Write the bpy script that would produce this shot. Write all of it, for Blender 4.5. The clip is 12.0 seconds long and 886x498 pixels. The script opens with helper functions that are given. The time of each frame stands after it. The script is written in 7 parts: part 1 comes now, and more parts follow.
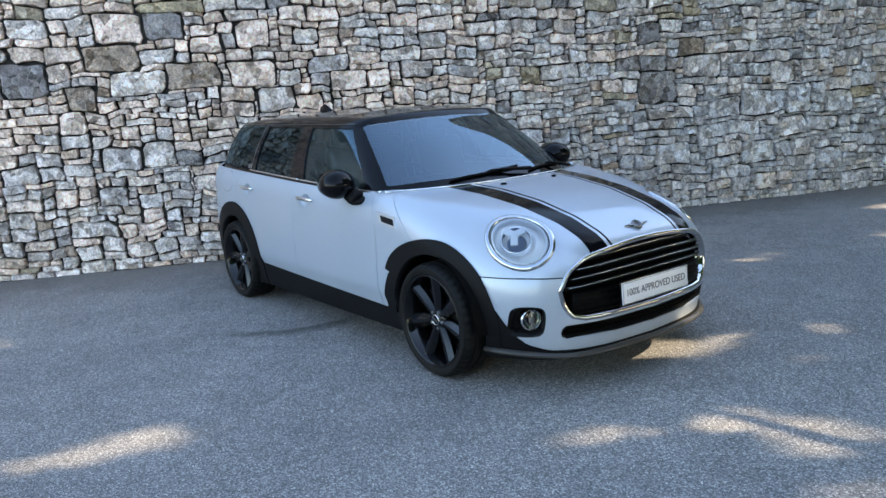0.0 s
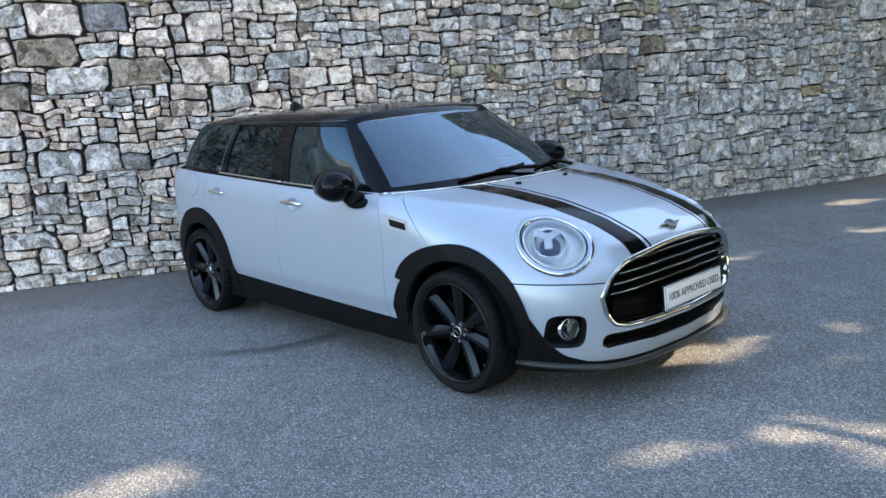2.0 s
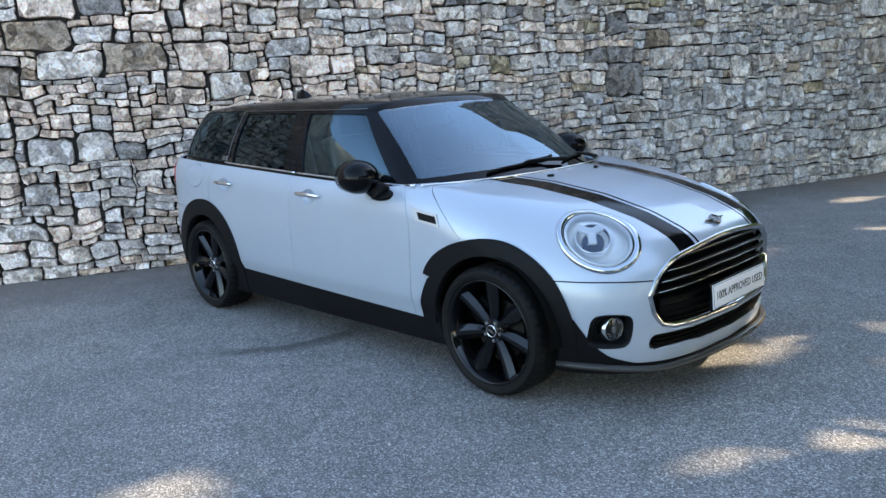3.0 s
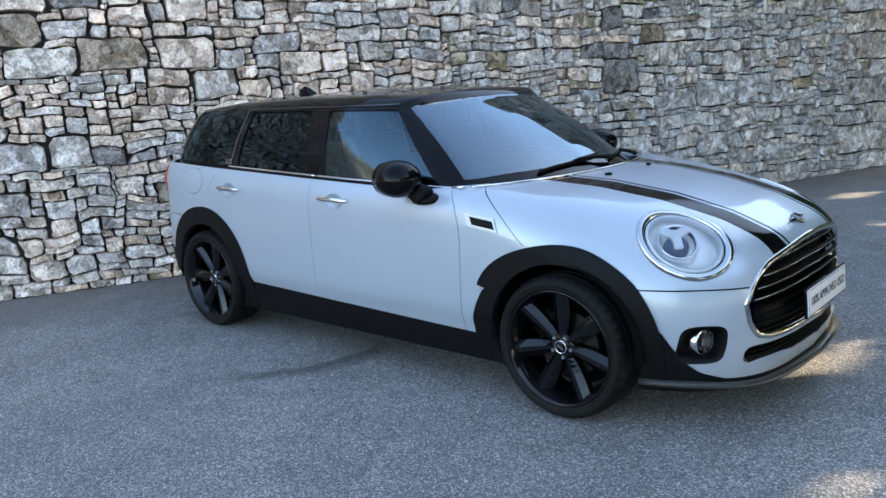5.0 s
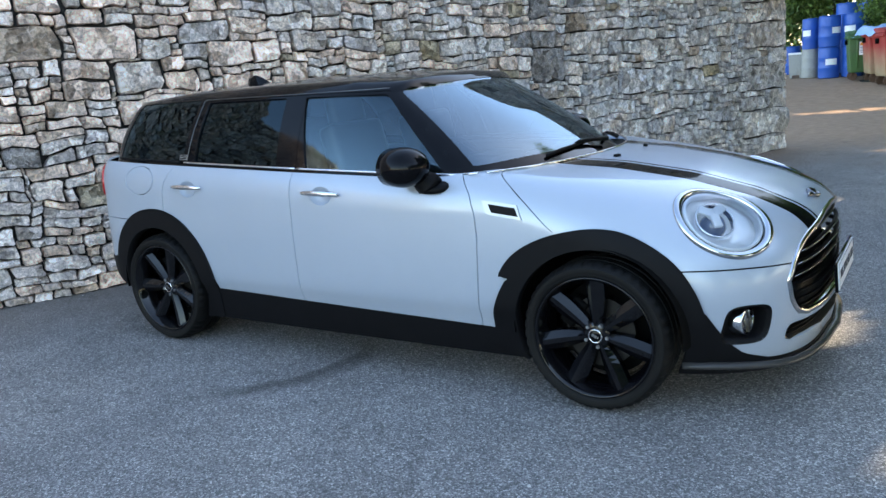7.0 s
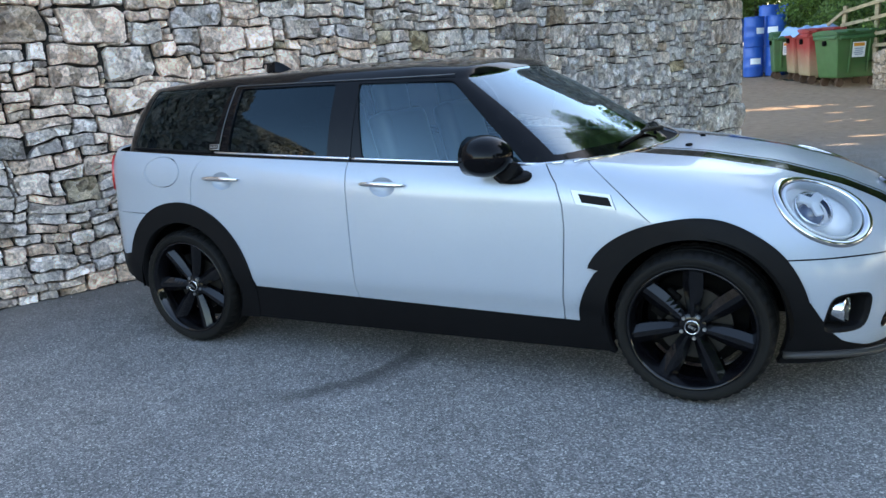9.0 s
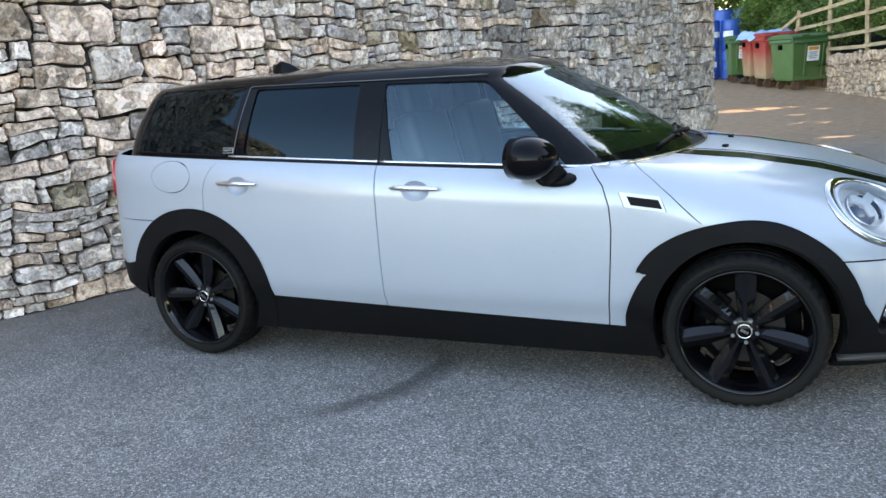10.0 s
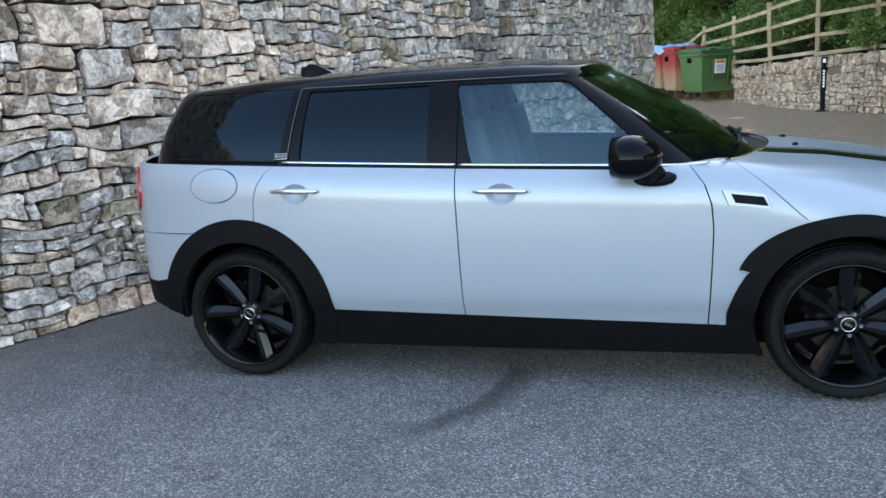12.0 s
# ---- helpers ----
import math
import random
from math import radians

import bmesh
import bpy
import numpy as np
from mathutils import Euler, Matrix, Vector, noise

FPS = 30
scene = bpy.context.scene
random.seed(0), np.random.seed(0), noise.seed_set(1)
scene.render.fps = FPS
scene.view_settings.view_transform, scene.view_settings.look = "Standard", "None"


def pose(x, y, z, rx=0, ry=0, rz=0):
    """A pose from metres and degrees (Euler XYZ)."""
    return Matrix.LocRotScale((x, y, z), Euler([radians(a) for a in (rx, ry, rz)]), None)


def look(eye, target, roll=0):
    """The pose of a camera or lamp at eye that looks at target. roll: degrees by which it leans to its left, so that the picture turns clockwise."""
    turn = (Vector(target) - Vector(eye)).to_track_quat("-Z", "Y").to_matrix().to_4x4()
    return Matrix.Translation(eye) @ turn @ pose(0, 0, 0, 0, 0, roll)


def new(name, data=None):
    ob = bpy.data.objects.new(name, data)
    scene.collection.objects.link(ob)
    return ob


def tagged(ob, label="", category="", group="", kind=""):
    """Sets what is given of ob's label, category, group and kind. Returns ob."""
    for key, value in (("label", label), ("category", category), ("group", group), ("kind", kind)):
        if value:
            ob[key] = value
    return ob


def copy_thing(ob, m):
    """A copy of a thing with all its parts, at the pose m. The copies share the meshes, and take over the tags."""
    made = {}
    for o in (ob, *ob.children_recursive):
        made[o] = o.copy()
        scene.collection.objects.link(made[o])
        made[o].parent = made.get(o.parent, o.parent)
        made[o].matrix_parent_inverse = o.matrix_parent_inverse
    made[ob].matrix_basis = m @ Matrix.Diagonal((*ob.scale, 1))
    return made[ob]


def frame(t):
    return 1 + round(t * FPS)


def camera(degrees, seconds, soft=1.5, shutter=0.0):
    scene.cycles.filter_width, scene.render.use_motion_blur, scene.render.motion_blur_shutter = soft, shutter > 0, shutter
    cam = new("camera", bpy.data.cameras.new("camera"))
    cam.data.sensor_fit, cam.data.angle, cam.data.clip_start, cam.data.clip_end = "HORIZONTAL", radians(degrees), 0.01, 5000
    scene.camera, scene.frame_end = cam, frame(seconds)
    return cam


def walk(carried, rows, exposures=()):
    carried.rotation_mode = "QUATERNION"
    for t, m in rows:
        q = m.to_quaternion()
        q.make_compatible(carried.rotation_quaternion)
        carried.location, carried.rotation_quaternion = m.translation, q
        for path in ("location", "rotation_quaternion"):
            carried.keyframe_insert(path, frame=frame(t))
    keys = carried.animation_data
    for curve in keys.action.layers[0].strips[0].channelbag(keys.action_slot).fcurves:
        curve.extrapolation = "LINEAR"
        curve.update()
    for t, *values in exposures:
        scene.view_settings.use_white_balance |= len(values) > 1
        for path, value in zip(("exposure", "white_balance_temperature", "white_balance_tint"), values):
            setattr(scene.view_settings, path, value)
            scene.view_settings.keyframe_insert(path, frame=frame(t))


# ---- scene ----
cam = camera(59.0, 12.0)
EXPOSURES = [(0, 2.46, 6950, 8), (9, 2.5, 7100, 8), (9.5, 2.76, 8100, 11), (10, 2.74, 8100, 11), (10.5, 2.68, 8000, 11), (11, 2.46, 7500, 9), (12, 2.5, 7550, 9)]
PATH = [
    (0, (4.699, -3.216, 1.518), (3.113, -2.061, 1.131), -4.0),
    (0.5, (4.551, -3.299, 1.516), (2.996, -2.101, 1.132), -4.3),
    (1, (4.406, -3.38, 1.507), (2.887, -2.137, 1.124), -4.6),
    (1.5, (4.276, -3.396, 1.493), (2.796, -2.108, 1.107), -4.5),
    (2, (4.086, -3.408, 1.492), (2.635, -2.088, 1.101), -4.0),
    (2.5, (3.947, -3.437, 1.478), (2.518, -2.096, 1.079), -3.5),
    (3, (3.75, -3.475, 1.467), (2.343, -2.113, 1.061), -3.3),
    (5, (3.127, -3.535, 1.44), (1.813, -2.084, 1.035), -3.8),
    (5.5, (3.029, -3.554, 1.435), (1.758, -2.065, 1.029), -3.7),
    (6, (2.884, -3.637, 1.445), (1.675, -2.095, 1.046), -4.2),
    (6.5, (2.715, -3.701, 1.425), (1.607, -2.087, 1.013), -5.2),
    (7, (2.513, -3.715, 1.403), (1.439, -2.083, 0.973), -4.7),
    (7.2, (2.421, -3.713, 1.402), (1.35, -2.08, 0.971), -4.2),
    (8.8, (1.887, -3.933, 1.415), (0.97, -2.214, 0.965), -3.9),
    (9, (1.831, -3.946, 1.407), (0.939, -2.214, 0.953), -4.0),
    (9.5, (1.642, -3.963, 1.399), (0.807, -2.205, 0.941), -4.1),
    (10, (1.44, -3.994, 1.415), (0.658, -2.21, 0.961), -3.9),
    (10.5, (1.233, -4.072, 1.406), (0.509, -2.261, 0.962), -3.8),
    (11, (1.017, -4.15, 1.417), (0.354, -2.314, 0.981), -3.8),
    (11.5, (0.835, -4.173, 1.404), (0.229, -2.317, 0.971), -3.8),
    (12, (0.617, -4.14, 1.402), (0.079, -2.263, 0.966), -3.9),
]
walk(cam, [(t, look(eye, target, roll)) for t, eye, target, roll in PATH], EXPOSURES)

# ---- light ----
world = bpy.data.worlds.new("world")
scene.world = world
world.use_nodes = True
SUN_EL, SUN_AZ = 32.0, 48.0  # degrees above the ground, and from +x towards +y
sky = world.node_tree.nodes.new("ShaderNodeTexSky")
sky.sky_type, sky.sun_disc = "NISHITA", False
sky.sun_elevation, sky.sun_rotation = radians(SUN_EL), radians(90 - SUN_AZ)
back = world.node_tree.nodes["Background"]
back.inputs["Strength"].default_value = 0.15
world.node_tree.links.new(sky.outputs[0], back.inputs["Color"])
sun_way = Vector((math.cos(radians(SUN_EL)) * math.cos(radians(SUN_AZ)), math.cos(radians(SUN_EL)) * math.sin(radians(SUN_AZ)), math.sin(radians(SUN_EL))))
sun = new("sun", bpy.data.lights.new("sun", "SUN"))
sun.data.energy, sun.data.angle, sun.data.color = 2.5, radians(0.5), (1.0, 0.82, 0.61)
sun.matrix_world = look(sun_way * 30, (0, 0, 0))

# ---- materials ----
def material(name, colour=(0.5, 0.5, 0.5), rough=0.5, metal=0.0, coat=0.0, spec=0.5):
    m = bpy.data.materials.new(name)
    m.use_nodes = True
    b = m.node_tree.nodes["Principled BSDF"]
    b.inputs["Base Color"].default_value = (*colour, 1)
    b.inputs["Roughness"].default_value = rough
    b.inputs["Metallic"].default_value = metal
    b.inputs["Coat Weight"].default_value = coat
    b.inputs["Coat Roughness"].default_value = 0.02
    b.inputs["Specular IOR Level"].default_value = spec
    return m


class Graph:
    """Short hand for the nodes of one material."""

    def __init__(self, m):
        self.t = m.node_tree
        self.b = self.t.nodes["Principled BSDF"]
        self.out = self.t.nodes["Material Output"]

    def node(self, kind, **fields):
        n = self.t.nodes.new(kind)
        for k, v in fields.items():
            setattr(n, k, v)
        return n

    def put(self, a, b):
        self.t.links.new(a, b)

    def where(self, kind="Object"):
        return self.node("ShaderNodeTexCoord").outputs[kind]

    def noise(self, scale, detail=4.0, rough=0.55, at=None, distort=0.0):
        n = self.node("ShaderNodeTexNoise")
        n.inputs["Scale"].default_value, n.inputs["Detail"].default_value = scale, detail
        n.inputs["Roughness"].default_value, n.inputs["Distortion"].default_value = rough, distort
        self.put(at if at else self.where(), n.inputs["Vector"])
        return n.outputs["Fac"]

    def cells(self, scale, feature="F1", at=None, out="Distance"):
        n = self.node("ShaderNodeTexVoronoi", feature=feature)
        n.inputs["Scale"].default_value = scale
        self.put(at if at else self.where(), n.inputs["Vector"])
        return n.outputs[out]

    def ramp(self, fac, *stops, ease="LINEAR"):
        n = self.node("ShaderNodeValToRGB")
        n.color_ramp.interpolation = ease
        while len(n.color_ramp.elements) < len(stops):
            n.color_ramp.elements.new(0.5)
        for e, (p, c) in zip(n.color_ramp.elements, stops):
            e.position = p
            e.color = (*c, 1) if isinstance(c, tuple) else (c, c, c, 1)
        self.put(fac, n.inputs["Fac"])
        return n.outputs["Color"]

    def mix(self, fac, a, b, how="MIX"):
        n = self.node("ShaderNodeMix", data_type="RGBA", blend_type=how)
        for sock, v in ((n.inputs[0], fac), (n.inputs[6], a), (n.inputs[7], b)):
            if isinstance(v, (int, float)):
                sock.default_value = v
            elif isinstance(v, tuple):
                sock.default_value = (*v, 1)
            else:
                self.put(v, sock)
        return n.outputs[2]

    def bump(self, height, strength, distance, after=None):
        n = self.node("ShaderNodeBump")
        n.inputs["Strength"].default_value, n.inputs["Distance"].default_value = strength, distance
        self.put(height, n.inputs["Height"])
        if after:
            self.put(after, n.inputs["Normal"])
        self.put(n.outputs[0], self.b.inputs["Normal"])
        return n.outputs[0]

    def colour(self, c):
        self.put(c, self.b.inputs["Base Color"])

    def rough(self, r):
        self.put(r, self.b.inputs["Roughness"])


def paint_white():
    m = material("white_silver_paint", (0.5, 0.53, 0.57), 0.40, 0.25, 0.55)
    g = Graph(m)
    n = g.noise(3.0, 3)
    g.colour(g.mix(n, (0.40, 0.45, 0.518), (0.433, 0.485, 0.556)))
    fleck = g.noise(900.0, 1)
    g.rough(g.ramp(fleck, (0.3, 0.26), (0.7, 0.38)))
    return m


def paint_black(name="black_gloss_paint", rough=0.12, spec=0.16):
    m = material(name, (0.004, 0.004, 0.005), rough, 0.0, 0.0, spec)
    g = Graph(m)
    dust = g.noise(14.0, 5)
    g.rough(g.ramp(dust, (0.35, 0.03), (0.75, 0.13)))
    g.colour(g.mix(g.ramp(dust, (0.5, 0.0), (0.9, 1.0)), (0.003, 0.003, 0.004), (0.007, 0.007, 0.008)))
    return m


def plastic_black():
    m = material("textured_black_plastic", (0.01, 0.01, 0.011), 0.55, spec=0.13)
    g = Graph(m)
    g.colour(g.mix(g.noise(9.0, 5), (0.0028, 0.0028, 0.0035), (0.006, 0.006, 0.007)))
    g.bump(g.noise(700.0, 2), 0.35, 0.0006)
    return m


def rubber():
    m = material("tyre_rubber", (0.01, 0.01, 0.01), 0.7, spec=0.2)
    g = Graph(m)
    d = g.noise(11.0, 6, 0.65)
    g.colour(g.ramp(d, (0.3, (0.003, 0.003, 0.003)), (0.8, (0.008, 0.008, 0.0075))))
    g.rough(g.ramp(d, (0.3, 0.5), (0.8, 0.8)))
    g.bump(g.noise(300.0, 3), 0.2, 0.0008)
    return m


# sheen colours reflections with a bluer sky's light; mirror above glass's index brightens them
def glass(name, tint, mirror=1.0, sheen=(0.60, 0.85, 1.0)):
    m = bpy.data.materials.new(name)
    m.use_nodes = True
    t = m.node_tree
    t.nodes.remove(t.nodes["Principled BSDF"])
    see = t.nodes.new("ShaderNodeBsdfTransparent")
    see.inputs["Color"].default_value = (*tint, 1)
    shine = t.nodes.new("ShaderNodeBsdfGlossy")
    shine.inputs["Roughness"].default_value = 0.0
    shine.inputs["Color"].default_value = (*sheen, 1)
    fres = t.nodes.new("ShaderNodeFresnel")
    fres.inputs["IOR"].default_value = mirror
    mixer = t.nodes.new("ShaderNodeMixShader")
    t.links.new(fres.outputs[0], mixer.inputs[0])
    t.links.new(see.outputs[0], mixer.inputs[1])
    t.links.new(shine.outputs[0], mixer.inputs[2])
    t.links.new(mixer.outputs[0], t.nodes["Material Output"].inputs["Surface"])
    return m


WHITE, BLACK, PLASTIC, RUBBER = paint_white(), paint_black(), plastic_black(), rubber()
STRIPE = paint_black("black_stripe_film", 0.2, 0.07)
RIM = paint_black("black_rim_lacquer", 0.1, 0.42)
CHROME = material("chrome", (0.78, 0.79, 0.80), 0.06, 1.0)
SATIN = material("satin_alloy", (0.55, 0.56, 0.57), 0.3, 1.0)
DARK = material("dark_recess", (0.003, 0.003, 0.003), 0.8, spec=0.08)
TRIM = material("interior_trim", (0.03, 0.031, 0.033), 0.65)
LEATHER = material("interior_leather", (0.035, 0.034, 0.034), 0.45)
PRIVACY = glass("privacy_glass", (0.03, 0.034, 0.04), 1.42)
CLEAR = glass("tinted_glass", (0.70, 0.82, 0.83), 1.85)
SCREEN_GLASS = glass("sky_tinted_screen_glass", (0.50, 0.57, 0.57), 2.3, (0.68, 0.86, 1.0))
LENS = glass("lamp_lens", (0.95, 0.96, 0.97), 1.45, (1.0, 1.0, 1.0))
RED_LENS = material("red_lamp_lens", (0.45, 0.012, 0.012), 0.12, 0.0, 1.0)
GRILLE_BLACK = material("grille_black", (0.003, 0.003, 0.003), 0.5, spec=0.06)
DISC = material("brake_disc_steel", (0.035, 0.034, 0.033), 0.5, 1.0)
PLATE_WHITE = material("plate_white", (0.80, 0.81, 0.82), 0.35)
INK = material("plate_ink", (0.03, 0.035, 0.05), 0.5)

# ---- ground ----
def ground_height(y):
    """Level round the car, then a gentle rise to the bins."""
    t = np.asarray(y, float) - 16.3
    return 0.025 * (np.sqrt(t * t + 0.6) + t) * (t > -6.0)


def asphalt():
    m = material("weathered_tarmac", (0.1, 0.1, 0.105), 0.85)
    g = Graph(m)
    at = g.where("Object")
    grit = g.cells(160.0, at=at, out="Color")
    sep = g.node("ShaderNodeSeparateColor")
    g.put(grit, sep.inputs[0])
    chips = g.ramp(sep.outputs[0], (0.0, (0.055, 0.056, 0.058)), (0.5, (0.178, 0.178, 0.179)), (0.82, (0.33, 0.33, 0.327)), (0.96, (0.52, 0.515, 0.50)), (1.0, (0.75, 0.74, 0.72)))
    fine = g.noise(260.0, 3, at=at)
    c = g.mix(0.25, chips, g.ramp(fine, (0.3, 0.09), (0.7, 0.34)))
    wear = g.noise(0.55, 6, 0.6, at=at)
    c = g.mix(0.75, c, g.ramp(wear, (0.3, (0.86, 0.86, 0.87)), (0.7, (1.30, 1.27, 1.23))), "MULTIPLY")
    patchy = g.noise(2.6, 5, 0.7, at=at)
    c = g.mix(0.6, c, g.ramp(patchy, (0.32, 0.72), (0.62, 1.08)), "MULTIPLY")
    # a curved tyre scrub mark beside the car
    mark = g.node("ShaderNodeVectorMath", operation="DISTANCE")
    g.put(at, mark.inputs[0])
    mark.inputs[1].default_value = (-0.78, -0.72, 0.0)
    wob = g.noise(7.0, 4, at=at)
    add = g.node("ShaderNodeMath", operation="MULTIPLY_ADD")
    g.put(wob, add.inputs[0])
    add.inputs[1].default_value = 0.16
    g.put(mark.outputs["Value"], add.inputs[2])
    on = g.ramp(add.outputs[0], (0.742, 0.0), (0.782, 1.0), (0.842, 1.0), (0.93, 0.0))
    xyz = g.node("ShaderNodeSeparateXYZ")
    g.put(at, xyz.inputs[0])
    reach = g.node("ShaderNodeMapRange", interpolation_type="SMOOTHSTEP")
    g.put(xyz.outputs["X"], reach.inputs[0])
    reach.inputs[1].default_value, reach.inputs[2].default_value = -0.62, -0.15
    south = g.node("ShaderNodeMapRange", interpolation_type="SMOOTHSTEP")
    g.put(xyz.outputs["Y"], south.inputs[0])
    south.inputs[1].default_value, south.inputs[2].default_value = -0.45, -0.75
    both = g.node("ShaderNodeMath", operation="MULTIPLY")
    g.put(reach.outputs[0], both.inputs[0])
    g.put(south.outputs[0], both.inputs[1])
    both2 = g.node("ShaderNodeMath", operation="MULTIPLY")
    g.put(both.outputs[0], both2.inputs[0])
    g.put(on, both2.inputs[1])
    soft = g.node("ShaderNodeMath", operation="MULTIPLY")
    g.put(both2.outputs[0], soft.inputs[0])
    soft.inputs[1].default_value = 0.62
    c = g.mix(soft.outputs[0], c, (0.028, 0.027, 0.026))
    # brown soil along the wall's foot, with the shade there painted into its colour
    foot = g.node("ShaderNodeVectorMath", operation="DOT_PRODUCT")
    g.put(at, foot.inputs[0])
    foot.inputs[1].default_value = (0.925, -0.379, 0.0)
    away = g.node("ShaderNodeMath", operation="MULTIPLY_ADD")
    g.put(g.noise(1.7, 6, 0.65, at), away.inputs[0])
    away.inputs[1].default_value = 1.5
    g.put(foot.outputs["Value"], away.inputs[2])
    soil_shade = g.node("ShaderNodeMapRange", interpolation_type="SMOOTHSTEP")
    g.put(away.outputs[0], soil_shade.inputs[0])
    soil_shade.inputs[1].default_value, soil_shade.inputs[2].default_value, soil_shade.inputs[3].default_value, soil_shade.inputs[4].default_value = -1.9, -0.55, 0.62, 0.0
    c = g.mix(soil_shade.outputs[0], c, g.ramp(fine, (0.3, (0.060, 0.053, 0.046)), (0.7, (0.135, 0.122, 0.106))))
    # hairline cracks
    crack_at = g.node("ShaderNodeVectorMath", operation="ADD")
    g.put(at, crack_at.inputs[0])
    shake = g.node("ShaderNodeTexNoise")
    shake.inputs["Scale"].default_value = 2.2
    g.put(at, shake.inputs["Vector"])
    g.put(shake.outputs["Color"], crack_at.inputs[1])
    lines = g.cells(0.42, "DISTANCE_TO_EDGE", crack_at.outputs[0])
    c = g.mix(g.ramp(lines, (0.0, 0.3), (0.005, 0.0)), c, (0.03, 0.03, 0.032))
    # brown dirt trodden over the far yard
    dirt = g.node("ShaderNodeMath", operation="MULTIPLY_ADD")
    g.put(g.noise(0.5, 5, 0.6, at), dirt.inputs[0])
    dirt.inputs[1].default_value = 3.0
    g.put(xyz.outputs["Y"], dirt.inputs[2])
    over = g.node("ShaderNodeMapRange", interpolation_type="SMOOTHSTEP")
    g.put(dirt.outputs[0], over.inputs[0])
    over.inputs[1].default_value, over.inputs[2].default_value, over.inputs[4].default_value = 7.0, 12.0, 0.95
    c = g.mix(over.outputs[0], c, g.ramp(g.noise(6.0, 6, 0.7, at), (0.3, (0.235, 0.142, 0.085)), (0.7, (0.43, 0.282, 0.178))))
    g.colour(c)
    g.rough(g.ramp(fine, (0.2, 0.72), (0.8, 0.95)))
    b = g.bump(g.cells(160.0, at=at), 1.0, 0.006)
    g.bump(g.noise(1.4, 4, at=at), 0.25, 0.02, b)
    return m


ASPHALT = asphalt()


def make_ground():
    xs = np.concatenate([[-600, -200, -60, -30], np.arange(-20, 20.1, 1.0), [30, 60, 200, 600]])
    ys = np.concatenate([[-600, -200, -60, -30], np.arange(-20, 40.1, 0.5), [60, 200, 600]])
    verts = [(x, y, float(ground_height(min(y, 40.0)))) for y in ys for x in xs]
    n = len(xs)
    faces = [(j * n + i, j * n + i + 1, (j + 1) * n + i + 1, (j + 1) * n + i) for j in range(len(ys) - 1) for i in range(n - 1)]
    me = bpy.data.meshes.new("ground")
    me.from_pydata(verts, [], faces)
    me.polygons.foreach_set("use_smooth", [True] * len(faces))
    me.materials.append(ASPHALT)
    return tagged(new("ground", me), "weathered grey tarmac with loose chippings and a tyre scrub", "ground", kind="structure")


ground = make_ground()

def make_chippings():
    """Loose grit, thickest along the foot of the wall and beside the car."""
    rng = np.random.default_rng(21)
    verts, faces = [], []
    for k in range(520):
        if k < 300:
            y = rng.uniform(-2.6, 8.2)
            x = -2.89 + 0.41 * y - (0.1 * (-0.5 - y) if y < -0.5 else 0.0) + 0.07 + rng.exponential(0.16)
        elif k < 380:
            x, y = rng.normal(1.0, 0.55), rng.normal(-1.45, 0.30)
        else:
            x, y = rng.uniform(-2.5, 4.5), rng.uniform(-3.2, 2.5)
            if abs(y) < 0.95 and abs(x) < 2.2:
                continue
        r = rng.uniform(0.002, 0.005) * (1.7 if rng.random() < 0.06 else 1.0)
        i = len(verts)
        turn = rng.uniform(0, 6.28)
        for j in range(5):
            a = turn + j * 1.257 + rng.uniform(-0.25, 0.25)
            verts.append((x + r * math.cos(a) * rng.uniform(0.8, 1.3), y + r * math.sin(a) * rng.uniform(0.8, 1.3), 0.0))
        for j in range(5):
            verts.append((verts[i + j][0] * 0.6 + x * 0.4, verts[i + j][1] * 0.6 + y * 0.4, r * rng.uniform(0.7, 1.2)))
        faces += [(i + j, i + (j + 1) % 5, i + 5 + (j + 1) % 5, i + 5 + j) for j in range(5)] + [tuple(range(i + 5, i + 10))]
    m = material("loose_grit", (0.3, 0.3, 0.3), 0.85)
    g = Graph(m)
    g.colour(g.ramp(g.node("ShaderNodeNewGeometry").outputs["Random Per Island"], (0.0, (0.10, 0.095, 0.09)), (0.5, (0.24, 0.235, 0.23)), (0.88, (0.42, 0.41, 0.40)), (1.0, (0.70, 0.69, 0.66))))
    me = bpy.data.meshes.new("chippings")
    me.from_pydata(verts, [], faces)
    me.materials.append(m)
    return tagged(new("chippings", me), "loose pale stone chippings scattered over the tarmac", "gravel", kind="stuff")


make_chippings()

# ---- the car ----
def curve_through(points, count):
    """A smooth curve through control rows, at even steps of its first two columns' length."""
    p = np.array(points, float)
    p = np.vstack([2 * p[0] - p[1], p, 2 * p[-1] - p[-2]])
    fine = []
    for i in range(1, len(p) - 2):
        for t in np.linspace(0, 1, 160, endpoint=False):
            a, b, c, d = p[i - 1], p[i], p[i + 1], p[i + 2]
            fine.append(0.5 * (2 * b + (c - a) * t + (2 * a - 5 * b + 4 * c - d) * t * t + (3 * b - a - 3 * c + d) * t ** 3))
    fine = np.array(fine + [p[-2]])
    run = np.concatenate([[0], np.cumsum(np.hypot(*np.diff(fine[:, :2], axis=0).T))])
    at = np.linspace(0, run[-1], count)
    return np.stack([np.interp(at, run, fine[:, k]) for k in range(fine.shape[1])], 1)


def ease(x, a, b):
    t = np.clip((x - a) / (b - a), 0, 1)
    return t * t * (3 - 2 * t)


